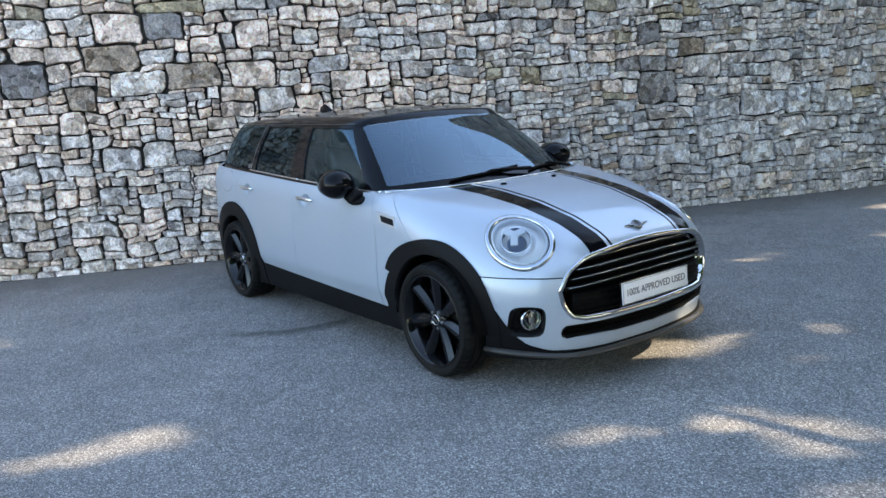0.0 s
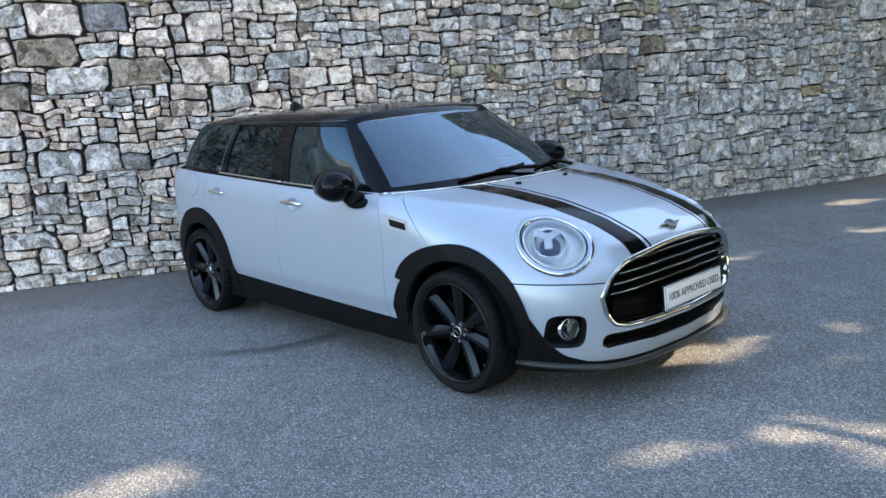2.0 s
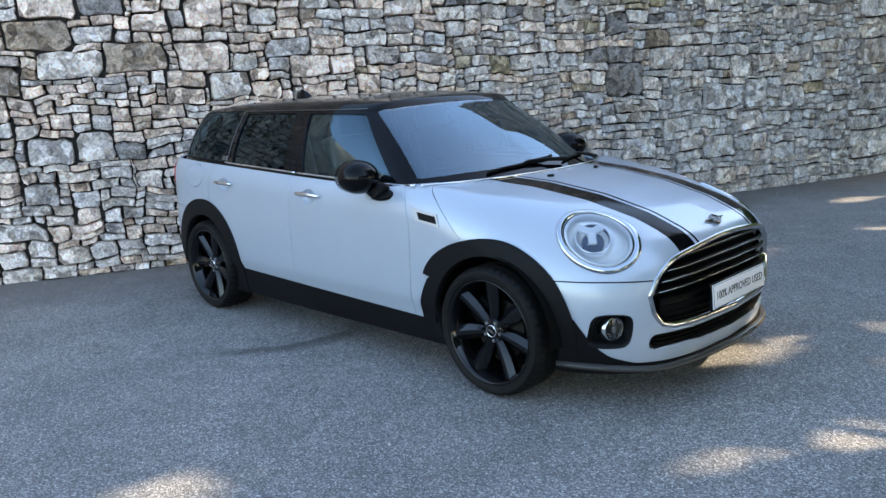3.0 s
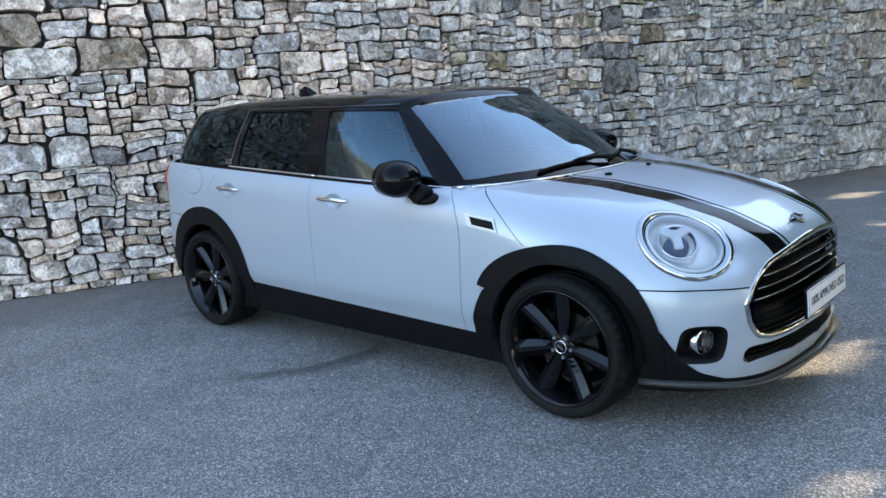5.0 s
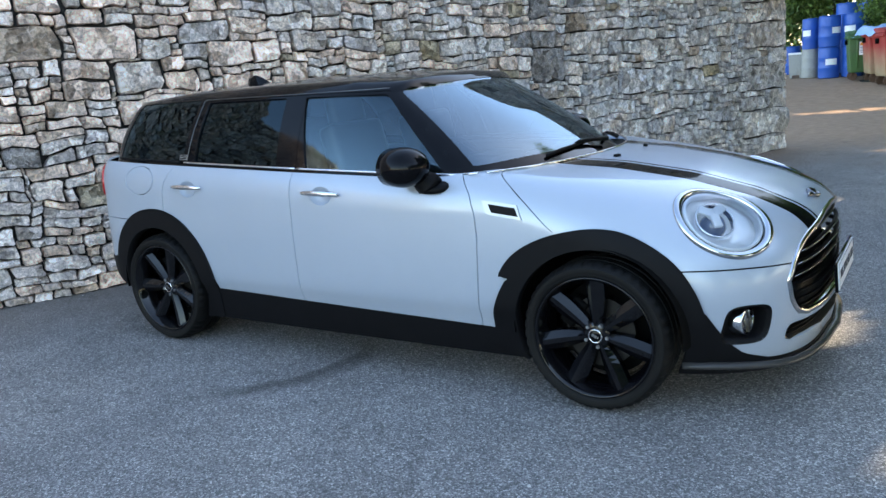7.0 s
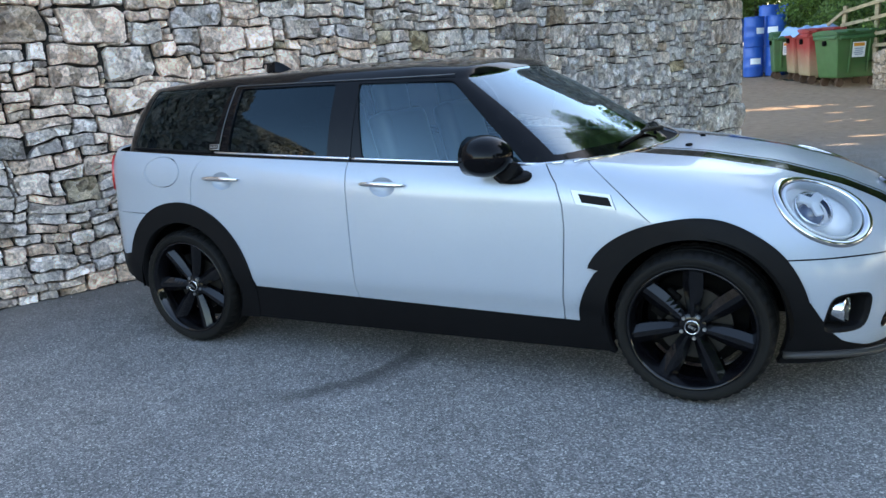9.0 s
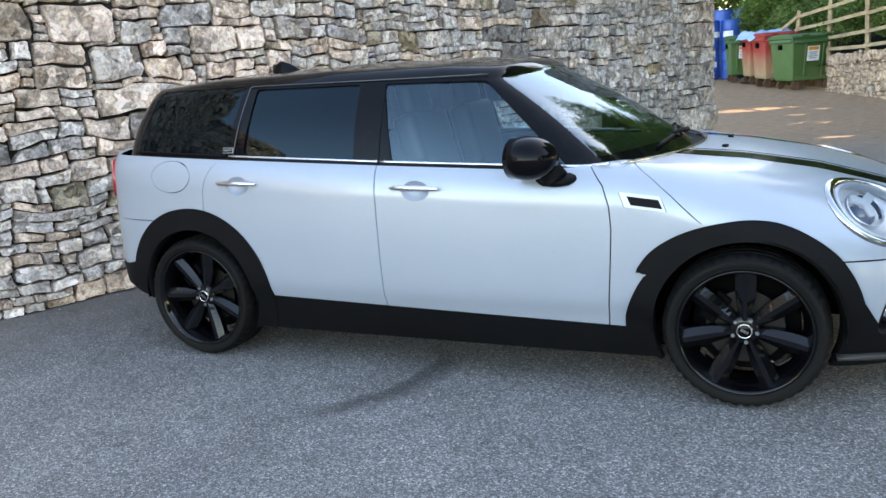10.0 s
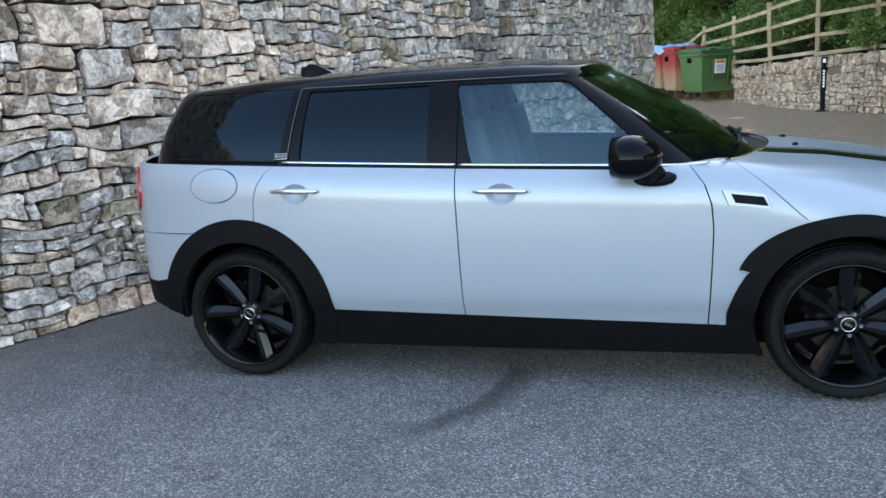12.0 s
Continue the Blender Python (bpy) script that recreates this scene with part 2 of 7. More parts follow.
class Skin:
    """A triangle sheet with smooth normals that can be parted along any line given as a field."""

    def __init__(self, v, n, a, t):
        self.v, self.n, self.a, self.t = v, n, a, t

    @classmethod
    def grid(cls, p, a):
        du = np.gradient(p, axis=0)
        dv = np.gradient(p, axis=1)
        n = np.cross(du, dv)
        n[[0, -1], :, 1] = 0
        n /= np.linalg.norm(n, axis=2, keepdims=True) + 1e-12
        for _ in range(5):
            w = np.pad(n, ((1, 1), (0, 0), (0, 0)), mode="edge")
            n = (w[:-2] + 2 * w[1:-1] + w[2:]) / 4
        for _ in range(2):
            w = np.pad(n, ((0, 0), (1, 1), (0, 0)), mode="edge")
            n = (w[:, :-2] + 2 * w[:, 1:-1] + w[:, 2:]) / 4
        n[[0, -1], :, 1] = 0
        r, c = p.shape[:2]
        k = np.arange(r * c).reshape(r, c)
        q = np.stack([k[:-1, :-1], k[1:, :-1], k[1:, 1:], k[:-1, 1:]], -1).reshape(-1, 4)
        t = np.vstack([q[:, [0, 1, 2]], q[:, [0, 2, 3]]])
        return cls(p.reshape(-1, 3), n.reshape(-1, 3), a.reshape(-1, a.shape[2]), t)

    def part_along(self, field):
        f = field(self.v, self.a)
        f = np.where(np.abs(f) < 1e-6, 1e-6, f)
        side = f > 0
        s = side[self.t].sum(1)
        cross = (s > 0) & (s < 3)
        keep = [self.t[~cross]]
        cache, nv, nn, na, fresh = {}, [], [], [], []
        base = len(self.v)

        def mid(i, j):
            key = (min(i, j), max(i, j))
            if key not in cache:
                w = f[i] / (f[i] - f[j])
                cache[key] = base + len(nv)
                nv.append(self.v[i] * (1 - w) + self.v[j] * w)
                nn.append(self.n[i] * (1 - w) + self.n[j] * w)
                na.append(self.a[i] * (1 - w) + self.a[j] * w)
            return cache[key]

        for tri in self.t[cross]:
            lone = [x for x in range(3) if side[tri[x]] != side[tri[(x + 1) % 3]] and side[tri[x]] != side[tri[(x + 2) % 3]]][0]
            i, j, k = tri[lone], tri[(lone + 1) % 3], tri[(lone + 2) % 3]
            a, b = mid(i, j), mid(i, k)
            fresh += [(i, a, b), (a, j, k), (a, k, b)]
        if fresh:
            keep.append(np.array(fresh))
            self.v = np.vstack([self.v, nv])
            self.n = np.vstack([self.n, nn])
            self.a = np.vstack([self.a, na])
        self.t = np.vstack(keep)

    def middle(self):
        return self.v[self.t].mean(1), self.a[self.t].mean(1)

    def pick(self, mask):
        t = self.t[mask]
        used, inv = np.unique(t, return_inverse=True)
        return Skin(self.v[used], self.n[used], self.a[used], inv.reshape(-1, 3))

    def flipped(self):
        m = np.array([1, -1, 1])
        return Skin(self.v * m, self.n * m, self.a, self.t[:, ::-1])

    def both(self):
        o = self.flipped()
        return Skin(np.vstack([self.v, o.v]), np.vstack([self.n, o.n]), np.vstack([self.a, o.a]), np.vstack([self.t, o.t + len(self.v)]))

    def mesh(self, name, mat, out=0.0, rim=0.012):
        n = self.n / (np.linalg.norm(self.n, axis=1, keepdims=True) + 1e-12)
        top = self.v + n * out
        verts, norms, faces = [top], [n], [tuple(x) for x in self.t]
        if rim:
            e = np.vstack([self.t[:, [0, 1]], self.t[:, [1, 2]], self.t[:, [2, 0]]])
            key = np.sort(e, 1)
            key = key[:, 0].astype(np.int64) * len(self.v) + key[:, 1]
            _, first, count = np.unique(key, return_index=True, return_counts=True)
            edge = e[first[count == 1]]
            # the middle line of the car is no edge
            edge = edge[~((np.abs(self.v[edge[:, 0], 1]) < 1e-4) & (np.abs(self.v[edge[:, 1], 1]) < 1e-4))]
            for i, j in edge:
                along = top[j] - top[i]
                out_way = np.cross(along, n[i])
                out_way /= np.linalg.norm(out_way) + 1e-12
                k = sum(len(x) for x in verts)
                verts.append(np.array([top[i], top[j], top[j] - n[j] * rim, top[i] - n[i] * rim]))
                norms.append(np.array([n[i] + out_way, n[j] + out_way, out_way, out_way]))
                faces.append((k + 1, k, k + 3, k + 2))
        me = bpy.data.meshes.new(name)
        allv, alln = np.vstack(verts), np.vstack(norms)
        alln /= np.linalg.norm(alln, axis=1, keepdims=True) + 1e-12
        me.from_pydata(allv.tolist(), [], faces)
        me.polygons.foreach_set("use_smooth", [True] * len(faces))
        me.update()
        me.normals_split_custom_set_from_vertices(alln.tolist())
        me.materials.append(mat)
        return me


def part(name, shape, mat, parent, label="", smooth=True):
    """One mesh object under a thing or a part; shape is a bmesh or a mesh."""
    if isinstance(shape, bmesh.types.BMesh):
        me = bpy.data.meshes.new(name)
        if smooth:
            for f in shape.faces:
                f.smooth = True
        shape.to_mesh(me)
        shape.free()
        if smooth == "sharp":
            me.set_sharp_from_angle(angle=radians(35))
        for m in mat if isinstance(mat, (list, tuple)) else [mat]:
            me.materials.append(m)
    else:
        me = shape
    ob = new(name, me)
    ob.parent = parent
    return tagged(ob, label)


def tube(points, radius, sides=8, closed=False, flat=1.0, up=(0, 0, 1)):
    """A bmesh tube along points; flat squeezes it across its up direction."""
    bm = bmesh.new()
    pts = [Vector(p) for p in points]
    rings = []
    for i, p in enumerate(pts):
        a = pts[i - 1] if (i or closed) else p
        b = pts[(i + 1) % len(pts)] if (closed or i + 1 < len(pts)) else p
        d = (b - a).normalized()
        x = d.cross(Vector(up)).normalized()
        y = x.cross(d)
        r = radius(i / max(1, len(pts) - 1)) if callable(radius) else radius
        rings.append([bm.verts.new(p + (x * math.cos(k) * flat + y * math.sin(k)) * r) for k in [2 * math.pi * j / sides for j in range(sides)]])
    for i in range(len(rings) if closed else len(rings) - 1):
        r, s = rings[i], rings[(i + 1) % len(rings)]
        for j in range(sides):
            bm.faces.new((r[j], r[(j + 1) % sides], s[(j + 1) % sides], s[j]))
    if not closed:
        bm.faces.new(rings[0][::-1])
        bm.faces.new(rings[-1])
    bmesh.ops.recalc_face_normals(bm, faces=bm.faces)
    return bm


def turned(profile, count=48, axis="Y", closed=False):
    """A bmesh turned about an axis; profile rows are (radius, along)."""
    bm = bmesh.new()
    rings = []
    for k in range(count):
        c, s = math.cos(2 * math.pi * k / count), math.sin(2 * math.pi * k / count)
        rings.append([bm.verts.new({"Y": (r * c, h, r * s), "Z": (r * c, r * s, h), "X": (h, r * c, r * s)}[axis]) for r, h in profile])
    m = len(profile)
    for k in range(count):
        a, b = rings[k], rings[(k + 1) % count]
        for i in range(m if closed else m - 1):
            bm.faces.new((a[i], a[(i + 1) % m], b[(i + 1) % m], b[i]))
    bmesh.ops.remove_doubles(bm, verts=bm.verts, dist=1e-5)
    bmesh.ops.recalc_face_normals(bm, faces=bm.faces)
    return bm


def block(size, bevel=0.0, at=None, segments=2):
    """A bevelled box as a bmesh."""
    bm = bmesh.new()
    bmesh.ops.create_cube(bm, size=1)
    bmesh.ops.scale(bm, vec=size, verts=bm.verts)
    if bevel:
        bmesh.ops.bevel(bm, geom=bm.edges, offset=bevel, segments=segments, profile=0.6, affect="EDGES")
    if at:
        bmesh.ops.transform(bm, matrix=at, verts=bm.verts)
    return bm


def merge(*meshes):
    bm = bmesh.new()
    for m in meshes:
        me = bpy.data.meshes.new("piece")
        m.to_mesh(me)
        bm.from_mesh(me)
        bpy.data.meshes.remove(me)
        m.free()
    return bm


def moved(bm, m):
    bmesh.ops.transform(bm, matrix=m, verts=bm.verts)
    return bm


def at_normal(p, n, spin=0):
    """A pose at p whose z axis is n and whose x axis lies level."""
    z = Vector(n).normalized()
    x = Vector((0, 0, 1)).cross(z).normalized()
    y = z.cross(x)
    return Matrix.Translation(p) @ Matrix((x, y, z)).transposed().to_4x4() @ pose(0, 0, 0, 0, 0, spin)


# -- body skin: a plan outline, and over each point of it a profile from sill to bonnet --
PLAN = [(-2.10, 0), (-2.085, -0.35), (-2.02, -0.62), (-1.90, -0.785), (-1.65, -0.858), (-1.2, -0.880), (-0.3, -0.885), (0.6, -0.880),
        (1.1, -0.872), (1.45, -0.848), (1.72, -0.792), (1.90, -0.70), (2.04, -0.555), (2.115, -0.34), (2.145, 0)]
ROUND_X = (-2.1, -1.9, 0.8, 1.1, 1.4, 1.72, 1.9, 2.03, 2.1, 2.14)
ROUND_IN = (0.10, 0.12, 0.12, 0.16, 0.24, 0.32, 0.32, 0.22, 0.14, 0.11)
ROUND_DOWN = (0.14, 0.19, 0.19, 0.20, 0.27, 0.34, 0.31, 0.20, 0.13, 0.10)
WAIST_X, WAIST_Z = (-2.1, -1.65, -1.1, -0.25, 0.7, 1.0), (1.072, 1.060, 1.034, 0.996, 0.958, 0.960)
SPINE_X, SPINE_Z = (0.7, 1.0, 1.3, 1.6, 1.85, 2.0, 2.14), (1.004, 0.992, 0.970, 0.922, 0.852, 0.786, 0.70)
AXLE, HUB_Z, ARCH_Z = 1.335, 0.317, 0.33


def waist(x):
    return np.interp(x, WAIST_X, WAIST_Z)


def top_height(x, y):
    bonnet = np.interp(x, SPINE_X, SPINE_Z) - np.interp(x, (0.8, 1.2, 1.6), (0.015, 0.045, 0.066)) * (y / 0.8) ** 2
    w = ease(x, 0.7, 1.1)
    return (waist(x) + 0.022) * (1 - w) + bonnet * w


def body_skin():
    plan = curve_through(PLAN, 230)
    low = np.linspace(0, 1, 30)
    d_in = np.concatenate([1 - np.cos(np.linspace(0, 1, 26)[1:] * math.pi / 2), np.linspace(1, 2, 16)[1:]])
    p = np.zeros((len(plan), len(low) + len(d_in), 3))
    a = np.zeros((*p.shape[:2], 2))
    for i, (x, y) in enumerate(plan):
        r_in, r_down = np.interp(x, ROUND_X, ROUND_IN), np.interp(x, ROUND_X, ROUND_DOWN)
        g = plan[min(i + 1, len(plan) - 1)] - plan[max(i - 1, 0)]
        inward = np.array([-g[1], g[0]]) / np.hypot(*g)
        goal = np.array([0.9 + (x - 0.9) * 0.75 if x > 0.9 else (x if x > -1.7 else -1.7 + (x + 1.7) * 0.5), 0.0])
        # towards the middle line, starting square to the outline
        far = np.hypot(*(goal - np.array([x, y])))
        shoulder = top_height(x, y) - r_down
        z = 0.17 + (shoulder - 0.17) * low
        tuck = 0.05 * np.clip((0.5 - z) / 0.33, 0, 1) ** 2 + 0.016 * ease(-z, -0.40, -0.345) * (abs(x) < 1.0) + 0.010 * np.clip((z - 0.55) / 0.3, 0, 1) ** 2
        p[i, :30, :2] = np.array([x, y]) + inward * tuck[:, None]
        p[i, :30, 2] = z
        a[i, :30, 0] = 0
        start = np.array([x, y]) + inward * tuck[-1]
        way = (goal - start) / max(far, 1e-6)
        for j, w in enumerate(d_in):
            d = w * min(r_in, far * 0.8) if w <= 1 else None
            cap = min(r_in, far * 0.8)
            if w > 1:
                d = cap + (far - cap) * (w - 1)
            q = start + way * d
            k = np.clip(1 - d / cap, 0, 1)
            p[i, 30 + j] = (*q, float(top_height(q[0], q[1])) - r_down * (1 - (1 - k ** 2.15) ** (1 / 2.15)))
            a[i, 30 + j, 0] = d
        a[i, :, 1] = i / (len(plan) - 1)
    # smooth the rows a little along the outline, so that the bonnet flows
    for _ in range(3):
        p[1:-1, 30:] = (p[:-2, 30:] + 2 * p[1:-1, 30:] + p[2:, 30:]) / 4
    p[:, -1, 1] = 0
    return Skin.grid(p, a)


def cabin_skin():
    rows = [(-1.98, 0, -1.83, 0), (-1.94, -0.45, -1.81, -0.38), (-1.84, -0.68, -1.755, -0.56), (-1.60, -0.765, -1.58, -0.615), (-1.1, -0.79, -1.09, -0.632),
            (-0.2, -0.80, -0.2, -0.640), (0.45, -0.79, 0.06, -0.632), (0.72, -0.765, 0.25, -0.60), (0.86, -0.62, 0.32, -0.50),
            (0.99, -0.33, 0.375, -0.27), (1.03, 0, 0.39, 0)]
    ring = curve_through(rows, 260)
    up = np.linspace(-0.06, 1, 40)
    d_in = np.concatenate([1 - np.cos(np.linspace(0, 1, 12)[1:] * math.pi / 2), np.linspace(1, 2, 14)[1:]])
    p = np.zeros((len(ring), len(up) + len(d_in), 3))
    a = np.zeros((*p.shape[:2], 2))
    for i, (bx, by, tx, ty) in enumerate(ring):
        base, tip = np.array([bx, by]), np.array([tx, ty])
        zb = float(waist(bx)) if bx < 0.7 else 0.957 + 0.022 * ease(bx, 0.7, 1.0)
        roof = lambda x, y: np.interp(x, (-1.82, -1.3, -0.6, 0.0, 0.4), (1.408, 1.445, 1.455, 1.446, 1.412)) - 0.035 * (y / 0.6) ** 2
        zt = roof(tx, ty) - 0.045
        out = (base - tip) / (np.hypot(*(base - tip)) + 1e-9)
        bulge = 0.018 * np.sin(np.clip(up, 0, 1) * math.pi) + 0.02 * float(ease(bx, 0.65, 1.0)) * np.sin(np.clip(up, 0, 1) * math.pi)
        p[i, :40, :2] = base + (tip - base) * up[:, None] + out * bulge[:, None]
        p[i, :40, 2] = zb + (zt - zb) * up
        a[i, :40, 0] = up
        goal = np.array([tx * 0.6 - 0.25 if abs(ty) < 0.5 else tx, 0.0])
        if abs(ty) >= 0.3:
            goal = np.array([tx * (1 - 0.4 * (0.65 - abs(ty)) / 0.35) - 0.25 * (0.65 - abs(ty)) / 0.35, 0.0])
        else:
            goal = np.array([tx * 0.6 - 0.25, 0.0])
        far = np.hypot(*(goal - tip))
        for j, w in enumerate(d_in):
            cap = 0.08
            d = w * cap if w <= 1 else cap + (far - cap) * (w - 1)
            q = tip + (goal - tip) / far * d
            k = np.clip(1 - d / cap, 0, 1)
            p[i, 40 + j] = (*q, float(roof(q[0], q[1])) - 0.045 * k ** 1.6)
            a[i, 40 + j, 0] = 1 + d
        a[i, :, 1] = i / (len(ring) - 1)
    for _ in range(4):
        p[1:-1, 40:] = (p[:-2, 40:] + 2 * p[1:-1, 40:] + p[2:, 40:]) / 4
    p[:, -1, 1] = 0
    return Skin.grid(p, a)


car = tagged(new("car"), "white estate car with black roof, stripes and wheels", "car")

# lines of the panels, as fields over place
def line_x(z, zs, xs):
    return np.interp(z, zs, xs)


GAP = 0.0030
REAR_SEAM_Z = 0.722
door_mid = lambda v, a: v[:, 0] - line_x(v[:, 2], (0.33, 1.02), (-0.239, -0.254))
door_front = lambda v, a: v[:, 0] - line_x(v[:, 2], (0.30, 0.55, 0.72, 0.82, 0.90, 0.96, 1.0), (0.803, 0.815, 0.821, 0.812, 0.785, 0.740, 0.70))
door_rear = lambda v, a: v[:, 0] - line_x(v[:, 2], (0.60, 0.80, 0.88, 0.95, 1.0, 1.06), (-1.24, -1.238, -1.232, -1.21, -1.175, -1.105))
fender = lambda v, a: v[:, 0] - line_x(v[:, 2], (0.70, 0.765, 0.86, 0.925, 0.965, 0.99), (1.235, 1.152, 1.052, 0.975, 0.920, 0.880))
sill = lambda v, a: v[:, 2] - (0.328 - 0.026 * v[:, 0])
lip_line = lambda v, a: v[:, 2] - 0.597
rear_seam = lambda v, a: v[:, 2] - REAR_SEAM_Z
cowl = lambda v, a: v[:, 0] - (1.112 - 0.20 * (v[:, 1] / 0.7) ** 2)


def arch(x0, r):
    return lambda v, a: np.hypot(v[:, 0] - x0, v[:, 2] - ARCH_Z) - r


def clad_edge(v, a):
    """Outer edge of the black arch trim, wider above the step behind the front wheel."""
    below = 0.462 - 0.030 * np.clip((v[:, 2] - 0.36) / 0.19, 0, 1)
    above = ease(v[:, 2], 0.538, 0.560)
    r = above * (0.454 + 0.020 * ease(AXLE - v[:, 0], 0.05, 0.36)) + (1 - above) * np.where(v[:, 0] < AXLE, below, 0.454) - 0.022 * ease(v[:, 0] - AXLE, 0.08, 0.36) - 0.022 * ease(v[:, 2], 0.60, 0.76)
    return np.hypot(v[:, 0] - AXLE, v[:, 2] - ARCH_Z) - r


def soft_max(*fs, k=0.03):
    m = np.maximum.reduce(fs)
    return m + k * np.log(sum(np.exp((f - m) / k) for f in fs))


def grille_field(v, a, grow=0.0):
    y, z = np.abs(v[:, 1]), v[:, 2]
    half = np.interp(z, (0.35, 0.45, 0.53, 0.62, 0.74), (0.515, 0.570, 0.585, 0.545, 0.412))
    f = soft_max(y - half, z - (0.728 - 0.05 * (y / 0.5) ** 2), 0.372 - z, k=0.022)
    return np.where(v[:, 0] > 1.8, f - grow, 1.0)


def intake_field(v, a):
    y, z = np.abs(v[:, 1]), v[:, 2]
    return np.where(v[:, 0] > 1.7, soft_max(y - 0.57, z - 0.354, 0.280 - z, k=0.012), 1.0)


def fog_field(v, a):
    y, z = v[:, 1], v[:, 2]
    return np.where(v[:, 0] > 1.6, soft_max(y + 0.634, -0.744 - y, z - 0.455, 0.296 - z, k=0.016), 1.0)


TAIL = np.array((-1.99, -0.675, 0.925))
HANDLES = ((-0.047, 0.892), (-1.013, 0.917))


def tail_field(v, a):
    return np.hypot((v[:, 2] - TAIL[2]) / 0.115, np.hypot(v[:, 0] - TAIL[0], v[:, 1] - TAIL[1]) / 0.125) - 1


def bowl_field(v, a):
    f = np.minimum.reduce([np.hypot((v[:, 0] - x) / 0.066, (v[:, 2] - z + 0.010) / 0.044) - 1 for x, z in HANDLES])
    return np.where(v[:, 1] < -0.7, f, 1.0)


def flap(v, a):
    return np.where(v[:, 1] < -0.6, 0.1 * (np.hypot((v[:, 0] + 1.440) / 0.128, (v[:, 2] - 0.952) / 0.080) - 1), 1.0)


LAMP_TURN = radians(42)
LAMP = np.array((1.803, -0.656, 0.808))


def valance(v, a):
    """Below: the black plastic under the front bumper."""
    x, z = v[:, 0], v[:, 2]
    return z - np.interp(x, (1.5, 1.76, 1.795, 1.83, 1.88, 1.96, 2.2), (0.46, 0.43, 0.37, 0.31, 0.255, 0.222, 0.206))


def rear_black(v, a):
    x, z = v[:, 0], v[:, 2]
    return z - np.interp(x, (-2.2, -1.86, -1.77, -1.5), (0.465, 0.47, 0.49, 0.55))


def rear_under(v, a):
    """Below: cut away under the tail, where the black valance sweeps up."""
    return v[:, 2] - np.interp(v[:, 0], (-2.2, -1.88, -1.70, -1.62, -1.58), (0.36, 0.35, 0.30, 0.24, 0.0))


def seat_line(v, a):
    """How far in from the flank the body's top reaches before the cabin sits on it."""
    return a[:, 0] - np.interp(v[:, 0], (0.5, 0.66, 0.76, 0.84), (0.055, 0.075, 0.12, 0.20))


